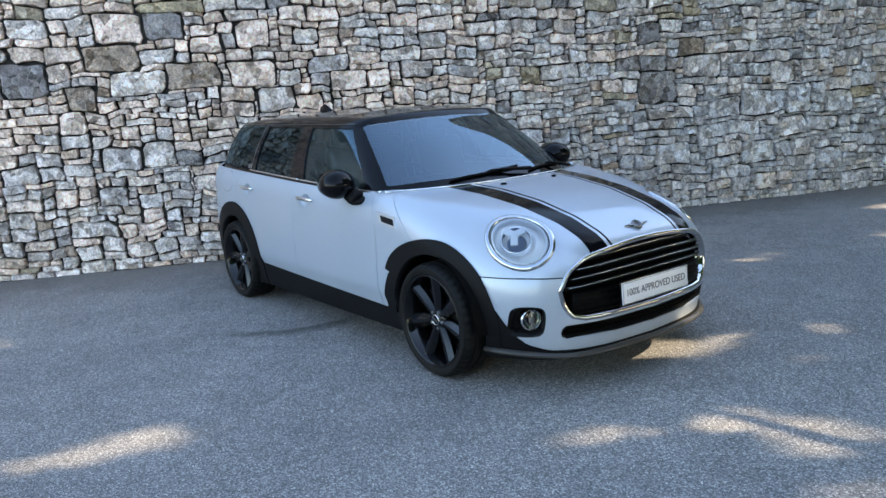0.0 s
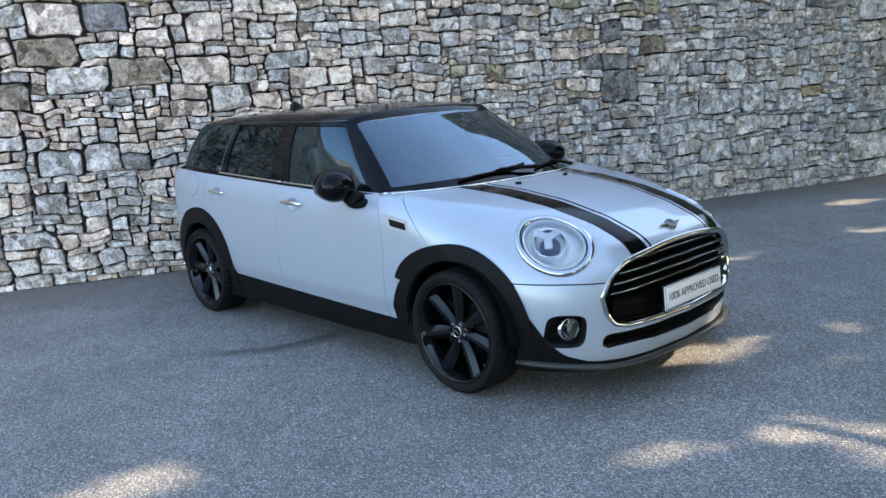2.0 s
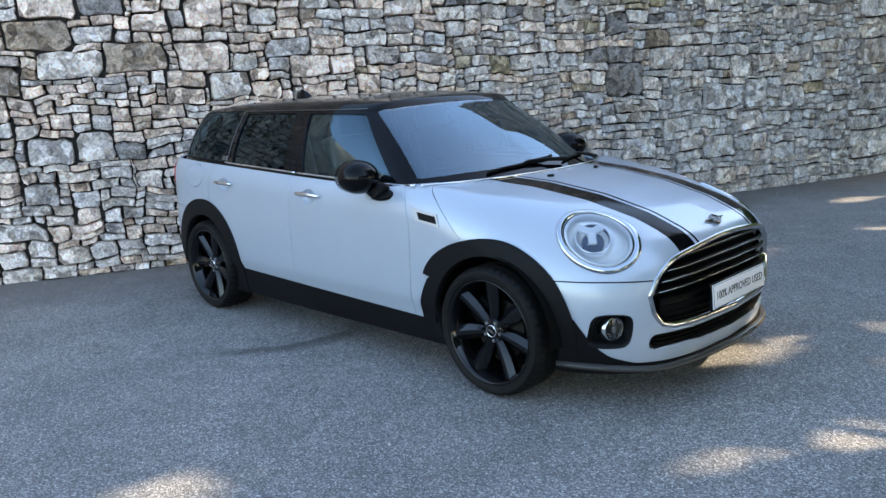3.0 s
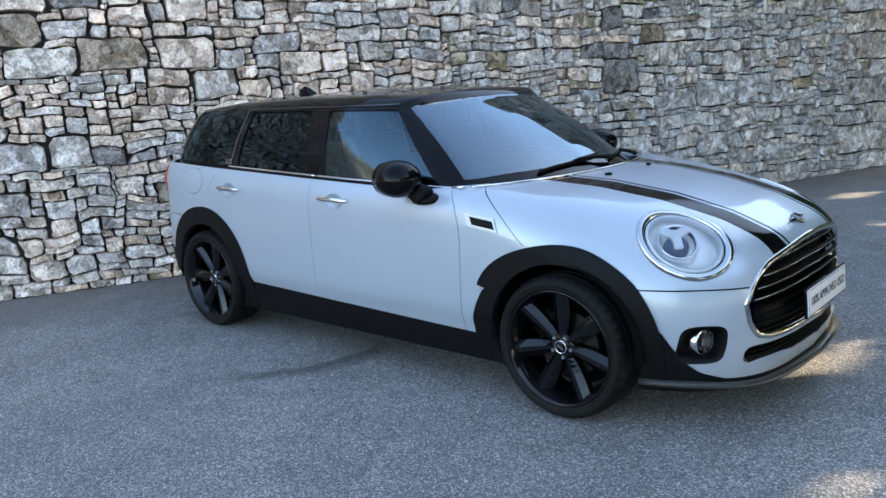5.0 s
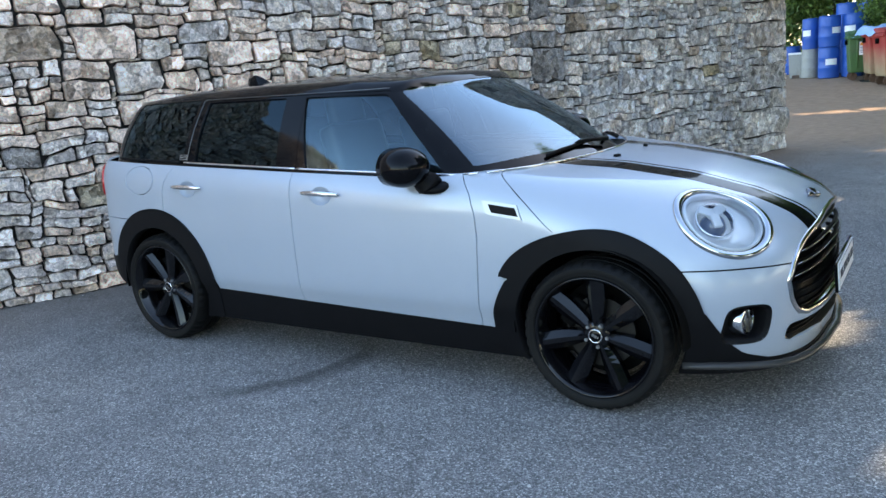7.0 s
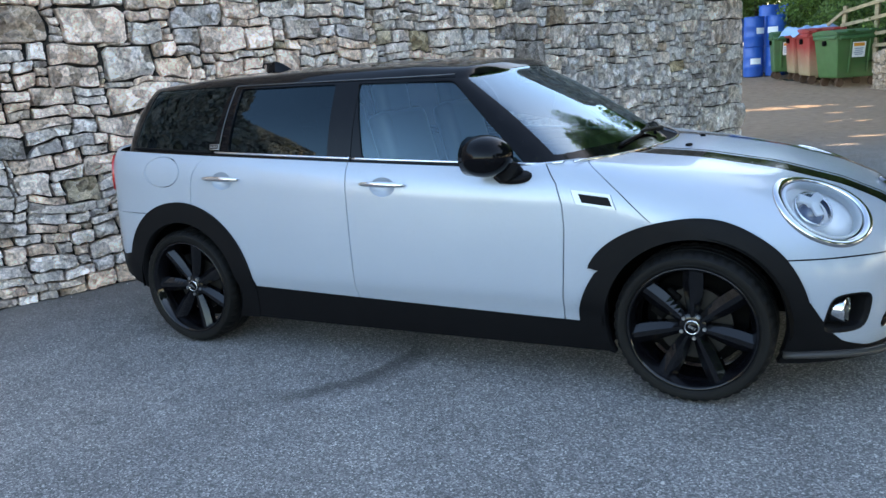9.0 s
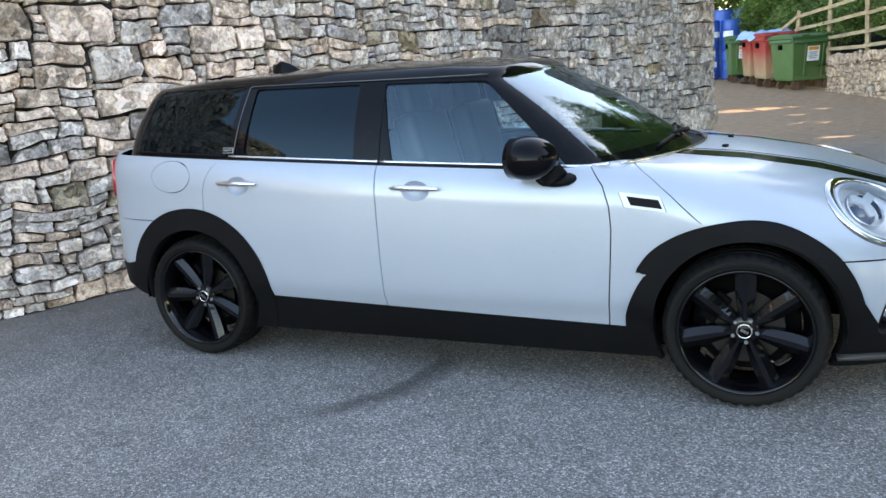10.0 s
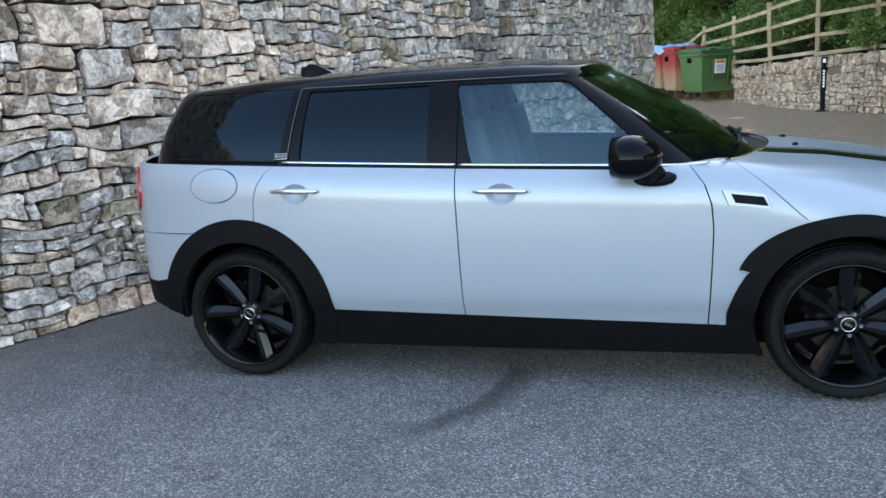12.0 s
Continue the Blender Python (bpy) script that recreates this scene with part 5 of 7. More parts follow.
# ---- rubble walls ----
def stone_material(name, island, ramp_stops, lichen=0.5):
    m = material(name, (0.3, 0.3, 0.3), 0.9)
    g = Graph(m)
    if island:
        rnd = g.node("ShaderNodeNewGeometry").outputs["Random Per Island"]
    else:
        rnd = g.node("ShaderNodeObjectInfo").outputs["Random"]
    at0 = g.where("Object")
    shift = g.node("ShaderNodeVectorMath", operation="MULTIPLY_ADD")
    g.put(rnd, shift.inputs[0])
    shift.inputs[1].default_value = (37.0, 11.0, 23.0)
    g.put(at0, shift.inputs[2])
    at = shift.outputs[0]
    base = g.ramp(rnd, *ramp_stops)
    cloud = g.noise(5.0, 6, 0.62, at, 0.4)
    c = g.mix(0.85, base, g.ramp(cloud, (0.30, (0.55, 0.55, 0.56)), (0.52, (1.04, 1.04, 1.03)), (0.72, (1.38, 1.365, 1.34))), "MULTIPLY")
    grain = g.noise(46.0, 5, 0.7, at)
    c = g.mix(0.7, c, g.ramp(grain, (0.34, 0.45), (0.64, 1.42)), "MULTIPLY")
    pits = g.noise(21.0, 6, 0.72, at, 0.5)
    c = g.mix(0.8, c, g.ramp(pits, (0.36, 0.48), (0.46, 1.0), (0.62, 1.32)), "MULTIPLY")
    spots = g.noise(13.0, 6, 0.75, at, 0.8)
    c = g.mix(g.ramp(spots, (0.60, 0.0), (0.68, lichen)), c, (0.58, 0.57, 0.53))
    stain = g.noise(3.2, 5, 0.7, at0)
    c = g.mix(g.ramp(stain, (0.58, 0.0), (0.78, 0.3)), c, (0.115, 0.108, 0.098))
    veins = g.cells(9.0, "DISTANCE_TO_EDGE", at)
    c = g.mix(g.ramp(veins, (0.0, 0.35), (0.02, 0.0)), c, (0.09, 0.088, 0.085))
    # broken facets: each cell is a small plane of its own tilt
    bend = g.node("ShaderNodeTexNoise")
    bend.inputs["Scale"].default_value, bend.inputs["Detail"].default_value = 9.0, 4.0
    g.put(at, bend.inputs["Vector"])
    bent = g.node("ShaderNodeVectorMath", operation="MULTIPLY_ADD")
    g.put(bend.outputs["Color"], bent.inputs[0])
    bent.inputs[1].default_value = (0.09, 0.09, 0.09)
    g.put(at, bent.inputs[2])
    chip = g.node("ShaderNodeTexVoronoi")
    chip.inputs["Scale"].default_value = 12.0
    g.put(bent.outputs[0], chip.inputs["Vector"])
    off = g.node("ShaderNodeVectorMath", operation="SUBTRACT")
    g.put(bent.outputs[0], off.inputs[0])
    g.put(chip.outputs["Position"], off.inputs[1])
    lean = g.node("ShaderNodeVectorMath", operation="SUBTRACT")
    g.put(chip.outputs["Color"], lean.inputs[0])
    lean.inputs[1].default_value = (0.5, 0.5, 0.5)
    tip = g.node("ShaderNodeVectorMath", operation="DOT_PRODUCT")
    g.put(off.outputs[0], tip.inputs[0])
    g.put(lean.outputs[0], tip.inputs[1])
    # each facet gets its own tone, painting in how light catches broken stone
    tone = g.node("ShaderNodeSeparateColor")
    g.put(chip.outputs["Color"], tone.inputs[0])
    c = g.mix(0.8, c, g.ramp(tone.outputs[0], (0.0, 0.62), (0.35, 0.95), (0.8, 1.12), (1.0, 1.38)), "MULTIPLY")
    edge = g.node("ShaderNodeTexVoronoi", feature="DISTANCE_TO_EDGE")
    edge.inputs["Scale"].default_value = 12.0
    g.put(bent.outputs[0], edge.inputs["Vector"])
    c = g.mix(g.ramp(edge.outputs["Distance"], (0.0, 0.45), (0.035, 0.0)), c, g.ramp(tone.outputs[1], (0.45, (0.10, 0.098, 0.094)), (0.55, (0.78, 0.76, 0.72))))
    c = g.mix(1.0, c, (1.30, 1.18, 1.125), "MULTIPLY")
    g.colour(c)
    g.rough(g.ramp(grain, (0.3, 0.78), (0.7, 0.97)))
    b = g.bump(tip.outputs["Value"], 1.0, 2.2)
    b = g.bump(g.noise(16.0, 7, 0.7, at, 0.5), 0.7, 0.035, b)
    g.bump(grain, 0.6, 0.008, b)
    return m


GREYS = ((0.0, (0.47, 0.445, 0.42)), (0.2, (0.66, 0.635, 0.60)), (0.42, (0.55, 0.54, 0.53)), (0.6, (0.74, 0.705, 0.655)), (0.78, (0.46, 0.455, 0.455)), (0.9, (0.66, 0.60, 0.535)), (1.0, (0.76, 0.735, 0.70)))
DARKS = ((0.0, (0.20, 0.20, 0.205)), (0.5, (0.27, 0.27, 0.275)), (1.0, (0.22, 0.217, 0.212)))
BROWNS = ((0.0, (0.36, 0.30, 0.235)), (0.5, (0.44, 0.37, 0.295)), (1.0, (0.32, 0.275, 0.22)))
# the grey limestone as warm light tints it at the southern end
WARM_LIT = ((0.0, (0.74, 0.62, 0.53)), (0.3, (0.84, 0.725, 0.625)), (0.6, (0.63, 0.535, 0.455)), (0.8, (0.82, 0.675, 0.555)), (1.0, (0.70, 0.62, 0.55)))
# the grey limestone in the cool shade of the northern end
COOL_SHADED = ((0.0, (0.46, 0.475, 0.49)), (0.3, (0.64, 0.655, 0.66)), (0.6, (0.37, 0.385, 0.40)), (0.8, (0.55, 0.565, 0.56)), (1.0, (0.51, 0.525, 0.535)))
BUFFS = ((0.0, (0.37, 0.285, 0.21)), (0.35, (0.45, 0.36, 0.275)), (0.7, (0.33, 0.265, 0.205)), (1.0, (0.44, 0.36, 0.285)))
OCHRES = ((0.0, (0.40, 0.35, 0.23)), (0.5, (0.38, 0.345, 0.26)), (1.0, (0.43, 0.38, 0.28)))
STONES = [[stone_material(n + ("_island" if isl else ""), isl, r, 0.1 if r is BUFFS else 0.5) for n, r in (("grey_limestone", GREYS), ("dark_stone", DARKS), ("brown_stone", BROWNS), ("ochre_stone", OCHRES), ("buff_stone", BUFFS), ("warm_lit_limestone", WARM_LIT), ("shaded_limestone", COOL_SHADED))] for isl in (False, True)]
MORTAR = material("dark_mortar", (0.05, 0.047, 0.044), 0.95)
mg = Graph(MORTAR)
mg.colour(mg.ramp(mg.noise(20.0, 5), (0.3, (0.012, 0.0115, 0.011)), (0.75, (0.062, 0.057, 0.05))))
mg.bump(mg.noise(60.0, 4), 0.8, 0.01)


def pack(width, height, fixed, rng, big=1.0, cell=0.02):
    """Fills a wall with rubble: boxes (left, bottom, width, height, tone), large fixed ones first."""
    nx, nz = int(width / cell), int(height / cell)
    free = np.ones((nz, nx), bool)
    seam = np.zeros((nz + 1, nx + 1), bool)
    out = []
    for cx, cz, w, h, tone in fixed:
        i0, j0 = max(0, int((cx - w / 2) / cell)), max(0, int((cz - h / 2) / cell))
        i1, j1 = min(nx, int((cx + w / 2) / cell)), min(nz, int((cz + h / 2) / cell))
        if i1 - i0 < 2 or j1 - j0 < 2 or not free[j0:j1, i0:i1].all():
            # trim against a neighbour that is there already
            while j1 - j0 > 2 and i1 - i0 > 2 and not free[j0:j1, i0:i1].all():
                if not free[j0, i0:i1].all():
                    j0 += 1
                elif not free[j1 - 1, i0:i1].all():
                    j1 -= 1
                elif not free[j0:j1, i0].all():
                    i0 += 1
                else:
                    i1 -= 1
        if i1 - i0 > 2 and j1 - j0 > 2 and free[j0:j1, i0:i1].all():
            free[j0:j1, i0:i1] = False
            seam[j0:j1, [i0, i1]] = True
            out.append((i0 * cell, j0 * cell, (i1 - i0) * cell, (j1 - j0) * cell, tone))
    # scattered large stones
    for _ in range(int(width * height * 1.1 * big)):
        w, h = rng.integers(10, 18), rng.integers(6, 11)
        i0, j0 = rng.integers(0, nx), rng.integers(0, nz)
        if i0 + w <= nx and j0 + h <= nz and free[j0:j0 + h, i0:i0 + w].all():
            free[j0:j0 + h, i0:i0 + w] = False
            seam[j0:j0 + h, [i0, i0 + w]] = True
            out.append((i0 * cell, j0 * cell, w * cell, h * cell, -1))
    def clear_above(j, i, w, most):
        k = 1
        while k < most and j + k < nz and free[j + k, i:i + w].all():
            k += 1
        return k

    for j in range(nz):
        i = 0
        while i < nx:
            if not free[j, i]:
                i += 1
                continue
            run = 0
            while i + run < nx and free[j, i + run] and run < 60:
                run += 1
            h = int(rng.choice([3, 3, 4, 4, 5, 5, 6, 6, 7, 8, 9]))
            # often a bed is levelled up with what stands beside it
            if rng.random() < 0.6:
                beside = []
                for c in (i - 1, i + run):
                    if 0 <= c < nx:
                        up = 0
                        while up < 10 and j + up < nz and not free[j + up, c]:
                            up += 1
                        if 3 <= up <= 9:
                            beside.append(up)
                if beside:
                    h = int(rng.choice(beside))
            want = max(4, round(h * rng.uniform(1.15, 2.9) + (3 if h < 5 else 0)))
            if run <= max(8, want + 3):
                w = run
            else:
                # of the widths near the wanted one, that whose joint stands clear of the joints below
                best = None
                for c in range(max(4, want - 4), min(run - 4, want + 5) + 1):
                    bad = 0.25 * abs(c - want) + rng.random()
                    if j > 0:
                        for d in range(-2, 3):
                            if 0 <= i + c + d <= nx and seam[j - 1, i + c + d]:
                                bad += 4 - abs(d)
                    if best is None or bad < best[0]:
                        best = (bad, c)
                w = best[1] if best else run
            if w > 24:
                w = int(w * rng.uniform(0.4, 0.6))
            h = max(2, min(h, int(w * (1.3 if rng.random() < 0.12 else 0.85)), nz - j))
            k = clear_above(j, i, w, h)
            # leave no thin slot under a stone that is there already
            more = clear_above(j, i, w, k + 2)
            if k < more < k + 2:
                k = more
            free[j:j + k, i:i + w] = False
            seam[j:j + k, [i, i + w]] = True
            out.append((i * cell, j * cell, w * cell, k * cell, -1))
            i += w
    return out


def stone_warp(a, b):
    """Bends beds and joints alike for all stones of a wall, so that they still fit together."""
    s = min(1.0, b / 0.2)
    u = a + 0.040 * noise.noise((a * 2.4, b * 2.6, 3.0)) + 0.020 * noise.noise((a * 4.0, b * 9.5, 5.0)) + 0.008 * noise.noise((a * 14, b * 17, 8.0))
    v = b + (0.045 * noise.noise((a * 2.2, b * 2.4, 9.0)) + 0.026 * noise.noise((a * 7.5, b * 5.0, 1.0)) + 0.007 * noise.noise((a * 18, b * 14, 2.0))) * s
    return u, v


def stone_shape(x, z, w, h, place, rng, gap=0.002, side=0.001, depth=1.0):
    """Vertices and faces of one hand-broken stone; place maps (along, up, out) to the world."""
    x0, x1, z0, z1 = x + gap + side, x + w - gap - side, z + gap, z + h - gap
    short = min(x1 - x0, z1 - z0)
    cut = lambda: min(0.016, rng.uniform(0.0, 0.05) * short if rng.random() < 0.7 else rng.uniform(0.08, 0.26) * short)
    corners = [(x0 + cut(), z0 + cut() * 0.5), (x1 - cut(), z0 + cut() * 0.5), (x1 - cut(), z1 - cut() * 0.7), (x0 + cut(), z1 - cut() * 0.7)]
    ring = []
    for k, (cx, cz) in enumerate(corners):
        px, pz = corners[k - 1]
        nx_, nz_ = corners[(k + 1) % 4]
        a, b = [min(0.055, rng.uniform(0.05, 0.14) * short if rng.random() < 0.7 else rng.uniform(0.15, 0.38) * short) for _ in range(2)]
        lp, ln = math.hypot(px - cx, pz - cz) + 1e-6, math.hypot(nx_ - cx, nz_ - cz) + 1e-6
        ring.append((cx + (px - cx) / lp * a, cz + (pz - cz) / lp * a))
        ring.append((cx + (nx_ - cx) / ln * b, cz + (nz_ - cz) / ln * b))
        # knocks along the side
        for t in ((0.36, 0.68) if k % 2 == 0 else (0.5,)):
            t += rng.uniform(-0.08, 0.08)
            k2 = max(-0.010, rng.uniform(-0.055, 0.02) * short)
            ring.append((cx + (nx_ - cx) * t + (nz_ - cz) / ln * k2, cz + (nz_ - cz) * t - (nx_ - cx) / ln * k2))
    mx, mz = (x0 + x1) / 2, (z0 + z1) / 2
    size = min(1.0, short / 0.14)
    proud = depth * rng.uniform(0.012, 0.036) * min(1.0, short / 0.10 + 0.4)
    # the face is broken along two or three planes
    planes = [(rng.uniform(-0.16, 0.16), rng.uniform(-0.20, 0.14), 0.0)]
    for _ in range(rng.integers(1, 3)):
        planes.append((rng.uniform(-0.55, 0.55), rng.uniform(-0.5, 0.5), rng.uniform(0.004, 0.03) * size))

    def face(u, v):
        return proud + depth * max(-0.018, min(p * (u - mx) + q * (v - mz) + o for p, q, o in planes))
    verts = []
    edge = rng.uniform(0.005, 0.010)
    px_, pz_ = rng.uniform(-0.22, 0.22) * (x1 - x0), rng.uniform(-0.22, 0.22) * (z1 - z0)
    for level in range(4):
        for a, b in ring:
            d = math.hypot(a - mx, b - mz)
            s = (0, min(0.003 / d, 0.1), min(edge / d, 0.3), 0.55)[level]
            u, v = a + (mx - a) * s + px_ * (level == 3), b + (mz - b) * s + pz_ * (level == 3)
            if level == 3:
                u += rng.uniform(-0.06, 0.06) * short
                v += rng.uniform(-0.06, 0.06) * short
            out = -0.06 if level == 0 else face(u, v) - (0.008 + 1.2 * edge if level == 1 else 0) + rng.uniform(-0.004, 0.004) * size
            verts.append(place(*stone_warp(u, v), out))
    u, v = mx + px_, mz + pz_
    verts.append(place(*stone_warp(u, v), face(u, v) + rng.uniform(-0.008, 0.010) * size))
    n = len(ring)
    faces = [(k * n + i, k * n + (i + 1) % n, (k + 1) * n + (i + 1) % n, (k + 1) * n + i) for k in range(3) for i in range(n)]
    faces += [(3 * n + i, 3 * n + (i + 1) % n, 4 * n) for i in range(n)]
    return verts, faces


def tone_of(t, rng):
    if t >= 0:
        return t
    r = rng.random()
    return 1 if r < 0.035 else 2 if r < 0.065 else 3 if r < 0.112 else 0


def lay_stones(owner, boxes, place, rng, near, limit=300, name="stone", tight=lambda a: 0.0):
    """The stones for which near() holds become parts of their own; the rest one joined part."""
    single = 0
    jv, jf, jm = [], [], []
    for x, z, w, h, tone in boxes:
        t = tone_of(tone, rng) if tone < 0 else tone
        v, f = stone_shape(x, z, w, h, place, rng, -0.0005, 0.0008, 1.0 - 0.25 * tight(x))
        if single < limit and near(x + w / 2, z + h / 2):
            single += 1
            me = bpy.data.meshes.new(name)
            me.from_pydata(v, [], f)
            me.polygons.foreach_set("use_smooth", [False] * len(f))
            me.materials.append(STONES[0][t])
            ob = new(name, me)
            ob.parent = owner
        else:
            k = len(jv)
            jv += v
            jf += [tuple(i + k for i in q) for q in f]
            jm += [t] * len(f)
    if jv:
        me = bpy.data.meshes.new("stonework")
        me.from_pydata(jv, [], jf)
        for m in STONES[1]:
            me.materials.append(m)
        me.polygons.foreach_set("material_index", jm)
        me.polygons.foreach_set("use_smooth", [False] * len(jf))
        ob = new("stonework", me)
        ob.parent = owner
        tagged(ob, "grey rubble stones", kind="stuff")


WALL_SOUTH, WALL_NORTH, WALL_TOP = -3.0, 8.43, 4.6
STRETCH = 1.0808
FAR_TURN, FAR_RUN, FAR_TOP = -0.30, 11.0, 4.4


def wall_line(y):
    return -2.89 + 0.41 * y - (0.1 * (-0.5 - y) if y < -0.5 else 0.0)


def wall_place(a, b, out):
    y = WALL_SOUTH + a / STRETCH
    n = Vector((1.0, -0.41, 0.0)).normalized()
    p = Vector((wall_line(y) - 0.022 * b, y, b)) + n * out
    return tuple(p)


def slab(points, z0, z1):
    """A solid between two heights over a closed plan outline."""
    bm = bmesh.new()
    low = [bm.verts.new((x, y, z0)) for x, y in points]
    high = [bm.verts.new((x, y, z1)) for x, y in points]
    k = len(points)
    for i in range(k):
        bm.faces.new((low[i], low[(i + 1) % k], high[(i + 1) % k], high[i]))
    bm.faces.new(high)
    bm.faces.new(low[::-1])
    bmesh.ops.recalc_face_normals(bm, faces=bm.faces)
    return bm


def make_wall():
    rng = np.random.default_rng(11)
    n = Vector((1.0, -0.41)).normalized()
    ys = [WALL_SOUTH, -2.5, -1.5, -0.5, 4.0, WALL_NORTH - 0.03]
    front = [(wall_line(y) - n.x * 0.038, y - n.y * 0.038) for y in ys]
    back = [(wall_line(y) - n.x * 0.75, y - n.y * 0.75) for y in reversed(ys)]
    core = slab(front + back, -0.3, WALL_TOP)
    # the core leans with its stones
    for v in core.verts:
        v.co.x -= 0.022 * max(0.0, v.co.z)
    me = bpy.data.meshes.new("wall_stone")
    core.to_mesh(me)
    core.free()
    me.materials.append(MORTAR)
    wall = tagged(new("wall_stone", me), "tall grey rubble stone wall with dark recessed joints", "wall", kind="structure")
    left = [(-0.62, 2.36, 0.32, 0.24, 1), (-0.99, 2.35, 0.46, 0.27, 0), (-1.10, 2.09, 0.50, 0.28, 2), (-0.89, 1.83, 0.52, 0.22, 0), (-0.41, 1.88, 0.51, 0.25, 2), (0.11, 1.88, 0.45, 0.26, 0),
            (0.30, 1.60, 0.39, 0.27, 0), (-1.81, 1.93, 0.42, 0.33, 1), (-1.37, 1.71, 0.27, 0.25, 2), (0.16, 2.24, 0.32, 0.25, 0), (-1.12, 1.12, 0.37, 0.23, 0), (-0.81, 1.15, 0.33, 0.26, 0),
            (-0.54, 1.08, 0.25, 0.13, 1), (-0.54, 2.54, 0.61, 0.10, 3), (-1.69, 2.55, 0.25, 0.13, 3)]
    right = [(4.30, 1.44, 0.50, 0.37, 1), (5.55, 1.18, 0.60, 0.31, 0), (5.08, 1.12, 0.42, 0.24, 0), (6.03, 1.18, 0.36, 0.40, 0), (6.53, 1.12, 0.40, 0.27, 0), (4.81, 1.64, 0.48, 0.27, 0),
             (6.67, 1.63, 0.41, 0.24, 0), (5.93, 0.84, 0.34, 0.24, 0), (4.19, 2.03, 0.29, 0.26, 1), (4.68, 1.86, 0.36, 0.20, 2), (3.93, 1.70, 0.31, 0.19, 1), (5.82, 1.53, 0.33, 0.24, 0),
             (5.48, 0.59, 0.44, 0.28, 0), (6.41, 0.43, 0.40, 0.25, 0), (4.42, 0.64, 0.45, 0.28, 0)]
    # quoins at the north end
    quoins = [(8.43 - 0.5 * w / STRETCH, z, w, h, 0) for z, h, w in ((0.12, 0.22, 0.6), (0.43, 0.38, 1.05), (0.75, 0.24, 0.5), (1.04, 0.33, 0.95), (1.33, 0.22, 0.45), (1.62, 0.35, 0.85), (1.92, 0.24, 0.5), (2.22, 0.34, 0.9), (2.55, 0.3, 0.5))]
    fixed = [((y - WALL_SOUTH) * STRETCH, z, w, h, t) for y, z, w, h, t in left + right + quoins]
    boxes = pack((WALL_NORTH - WALL_SOUTH) * STRETCH, WALL_TOP, fixed, rng)
    y_of = lambda a: WALL_SOUTH + a / STRETCH
    # paler, warmer stones towards the southern end: its warm light put in colour
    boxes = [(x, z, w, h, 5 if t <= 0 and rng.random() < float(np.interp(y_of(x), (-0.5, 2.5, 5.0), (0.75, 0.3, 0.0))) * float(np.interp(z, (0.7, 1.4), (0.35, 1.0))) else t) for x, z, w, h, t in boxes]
    # greyer ones towards the northern end and its foot: shade put into the colour
    boxes = [(x, z, w, h, 6 if t <= 0 and rng.random() < float(np.interp(y_of(x), (1.5, 5.0, 8.4), (0.0, 0.55, 0.85))) * float(np.interp(z, (0.9, 1.9), (1.0, 0.4))) + 0.25 * (y_of(x) > 2.5 and z < 1.0) else t) for x, z, w, h, t in boxes]
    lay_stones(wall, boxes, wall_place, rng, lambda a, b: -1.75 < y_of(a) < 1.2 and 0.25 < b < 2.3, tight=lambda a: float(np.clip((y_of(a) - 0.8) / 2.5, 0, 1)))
    # the wall goes on to the south, where only the windows mirror it
    turn = Vector((wall_line(WALL_SOUTH), WALL_SOUTH, 0))
    way = Vector((FAR_TURN, -1.0, 0)).normalized()
    face = Vector((-way.y, way.x, 0))

    def far_place(a, b, out):
        return tuple(turn + way * a + face * out + Vector((-0.022 * b, 0, b)))
    plan = [far_place(a, 0, d)[:2] for a, d in ((0, -0.038), (FAR_RUN, -0.038), (FAR_RUN, -0.7), (0, -0.7))]
    far_core = slab(plan, -0.3, FAR_TOP)
    for v in far_core.verts:
        v.co.x -= 0.022 * max(0.0, v.co.z)
    part("wall_core", far_core, MORTAR, wall, smooth=False)
    lay_stones(wall, pack(FAR_RUN, FAR_TOP, [], rng, cell=0.03), far_place, rng, lambda a, b: False)
    # the north end of the wall
    end = Vector((wall_line(WALL_NORTH), WALL_NORTH, 0))
    inward = Vector((-n.x, -n.y, 0))
    side = Vector((0.41, 1.0, 0)).normalized()

    def end_place(a, b, out):
        p = end + inward * a + side * (out - 0.02) + Vector((-0.022 * b, 0, b))
        return tuple(p)
    lay_stones(wall, pack(0.74, WALL_TOP, [], rng), end_place, rng, lambda a, b: False)
    return wall


wall = make_wall()

# ---- the yard beyond the wall: bins, drums, low wall, fence ----
def plastic(name, colour, dirt=(0.10, 0.085, 0.06), amount=0.5, rough=0.45):
    m = material(name, colour, rough)
    g = Graph(m)
    n = g.noise(3.0, 6, 0.65)
    fade = g.mix(g.noise(1.3, 3), colour, tuple(min(1, c * 1.35 + 0.02) for c in colour))
    g.colour(g.mix(g.ramp(n, (0.48, 0.0), (0.8, amount)), fade, dirt))
    g.rough(g.ramp(n, (0.3, rough), (0.8, min(1, rough + 0.3))))
    return m


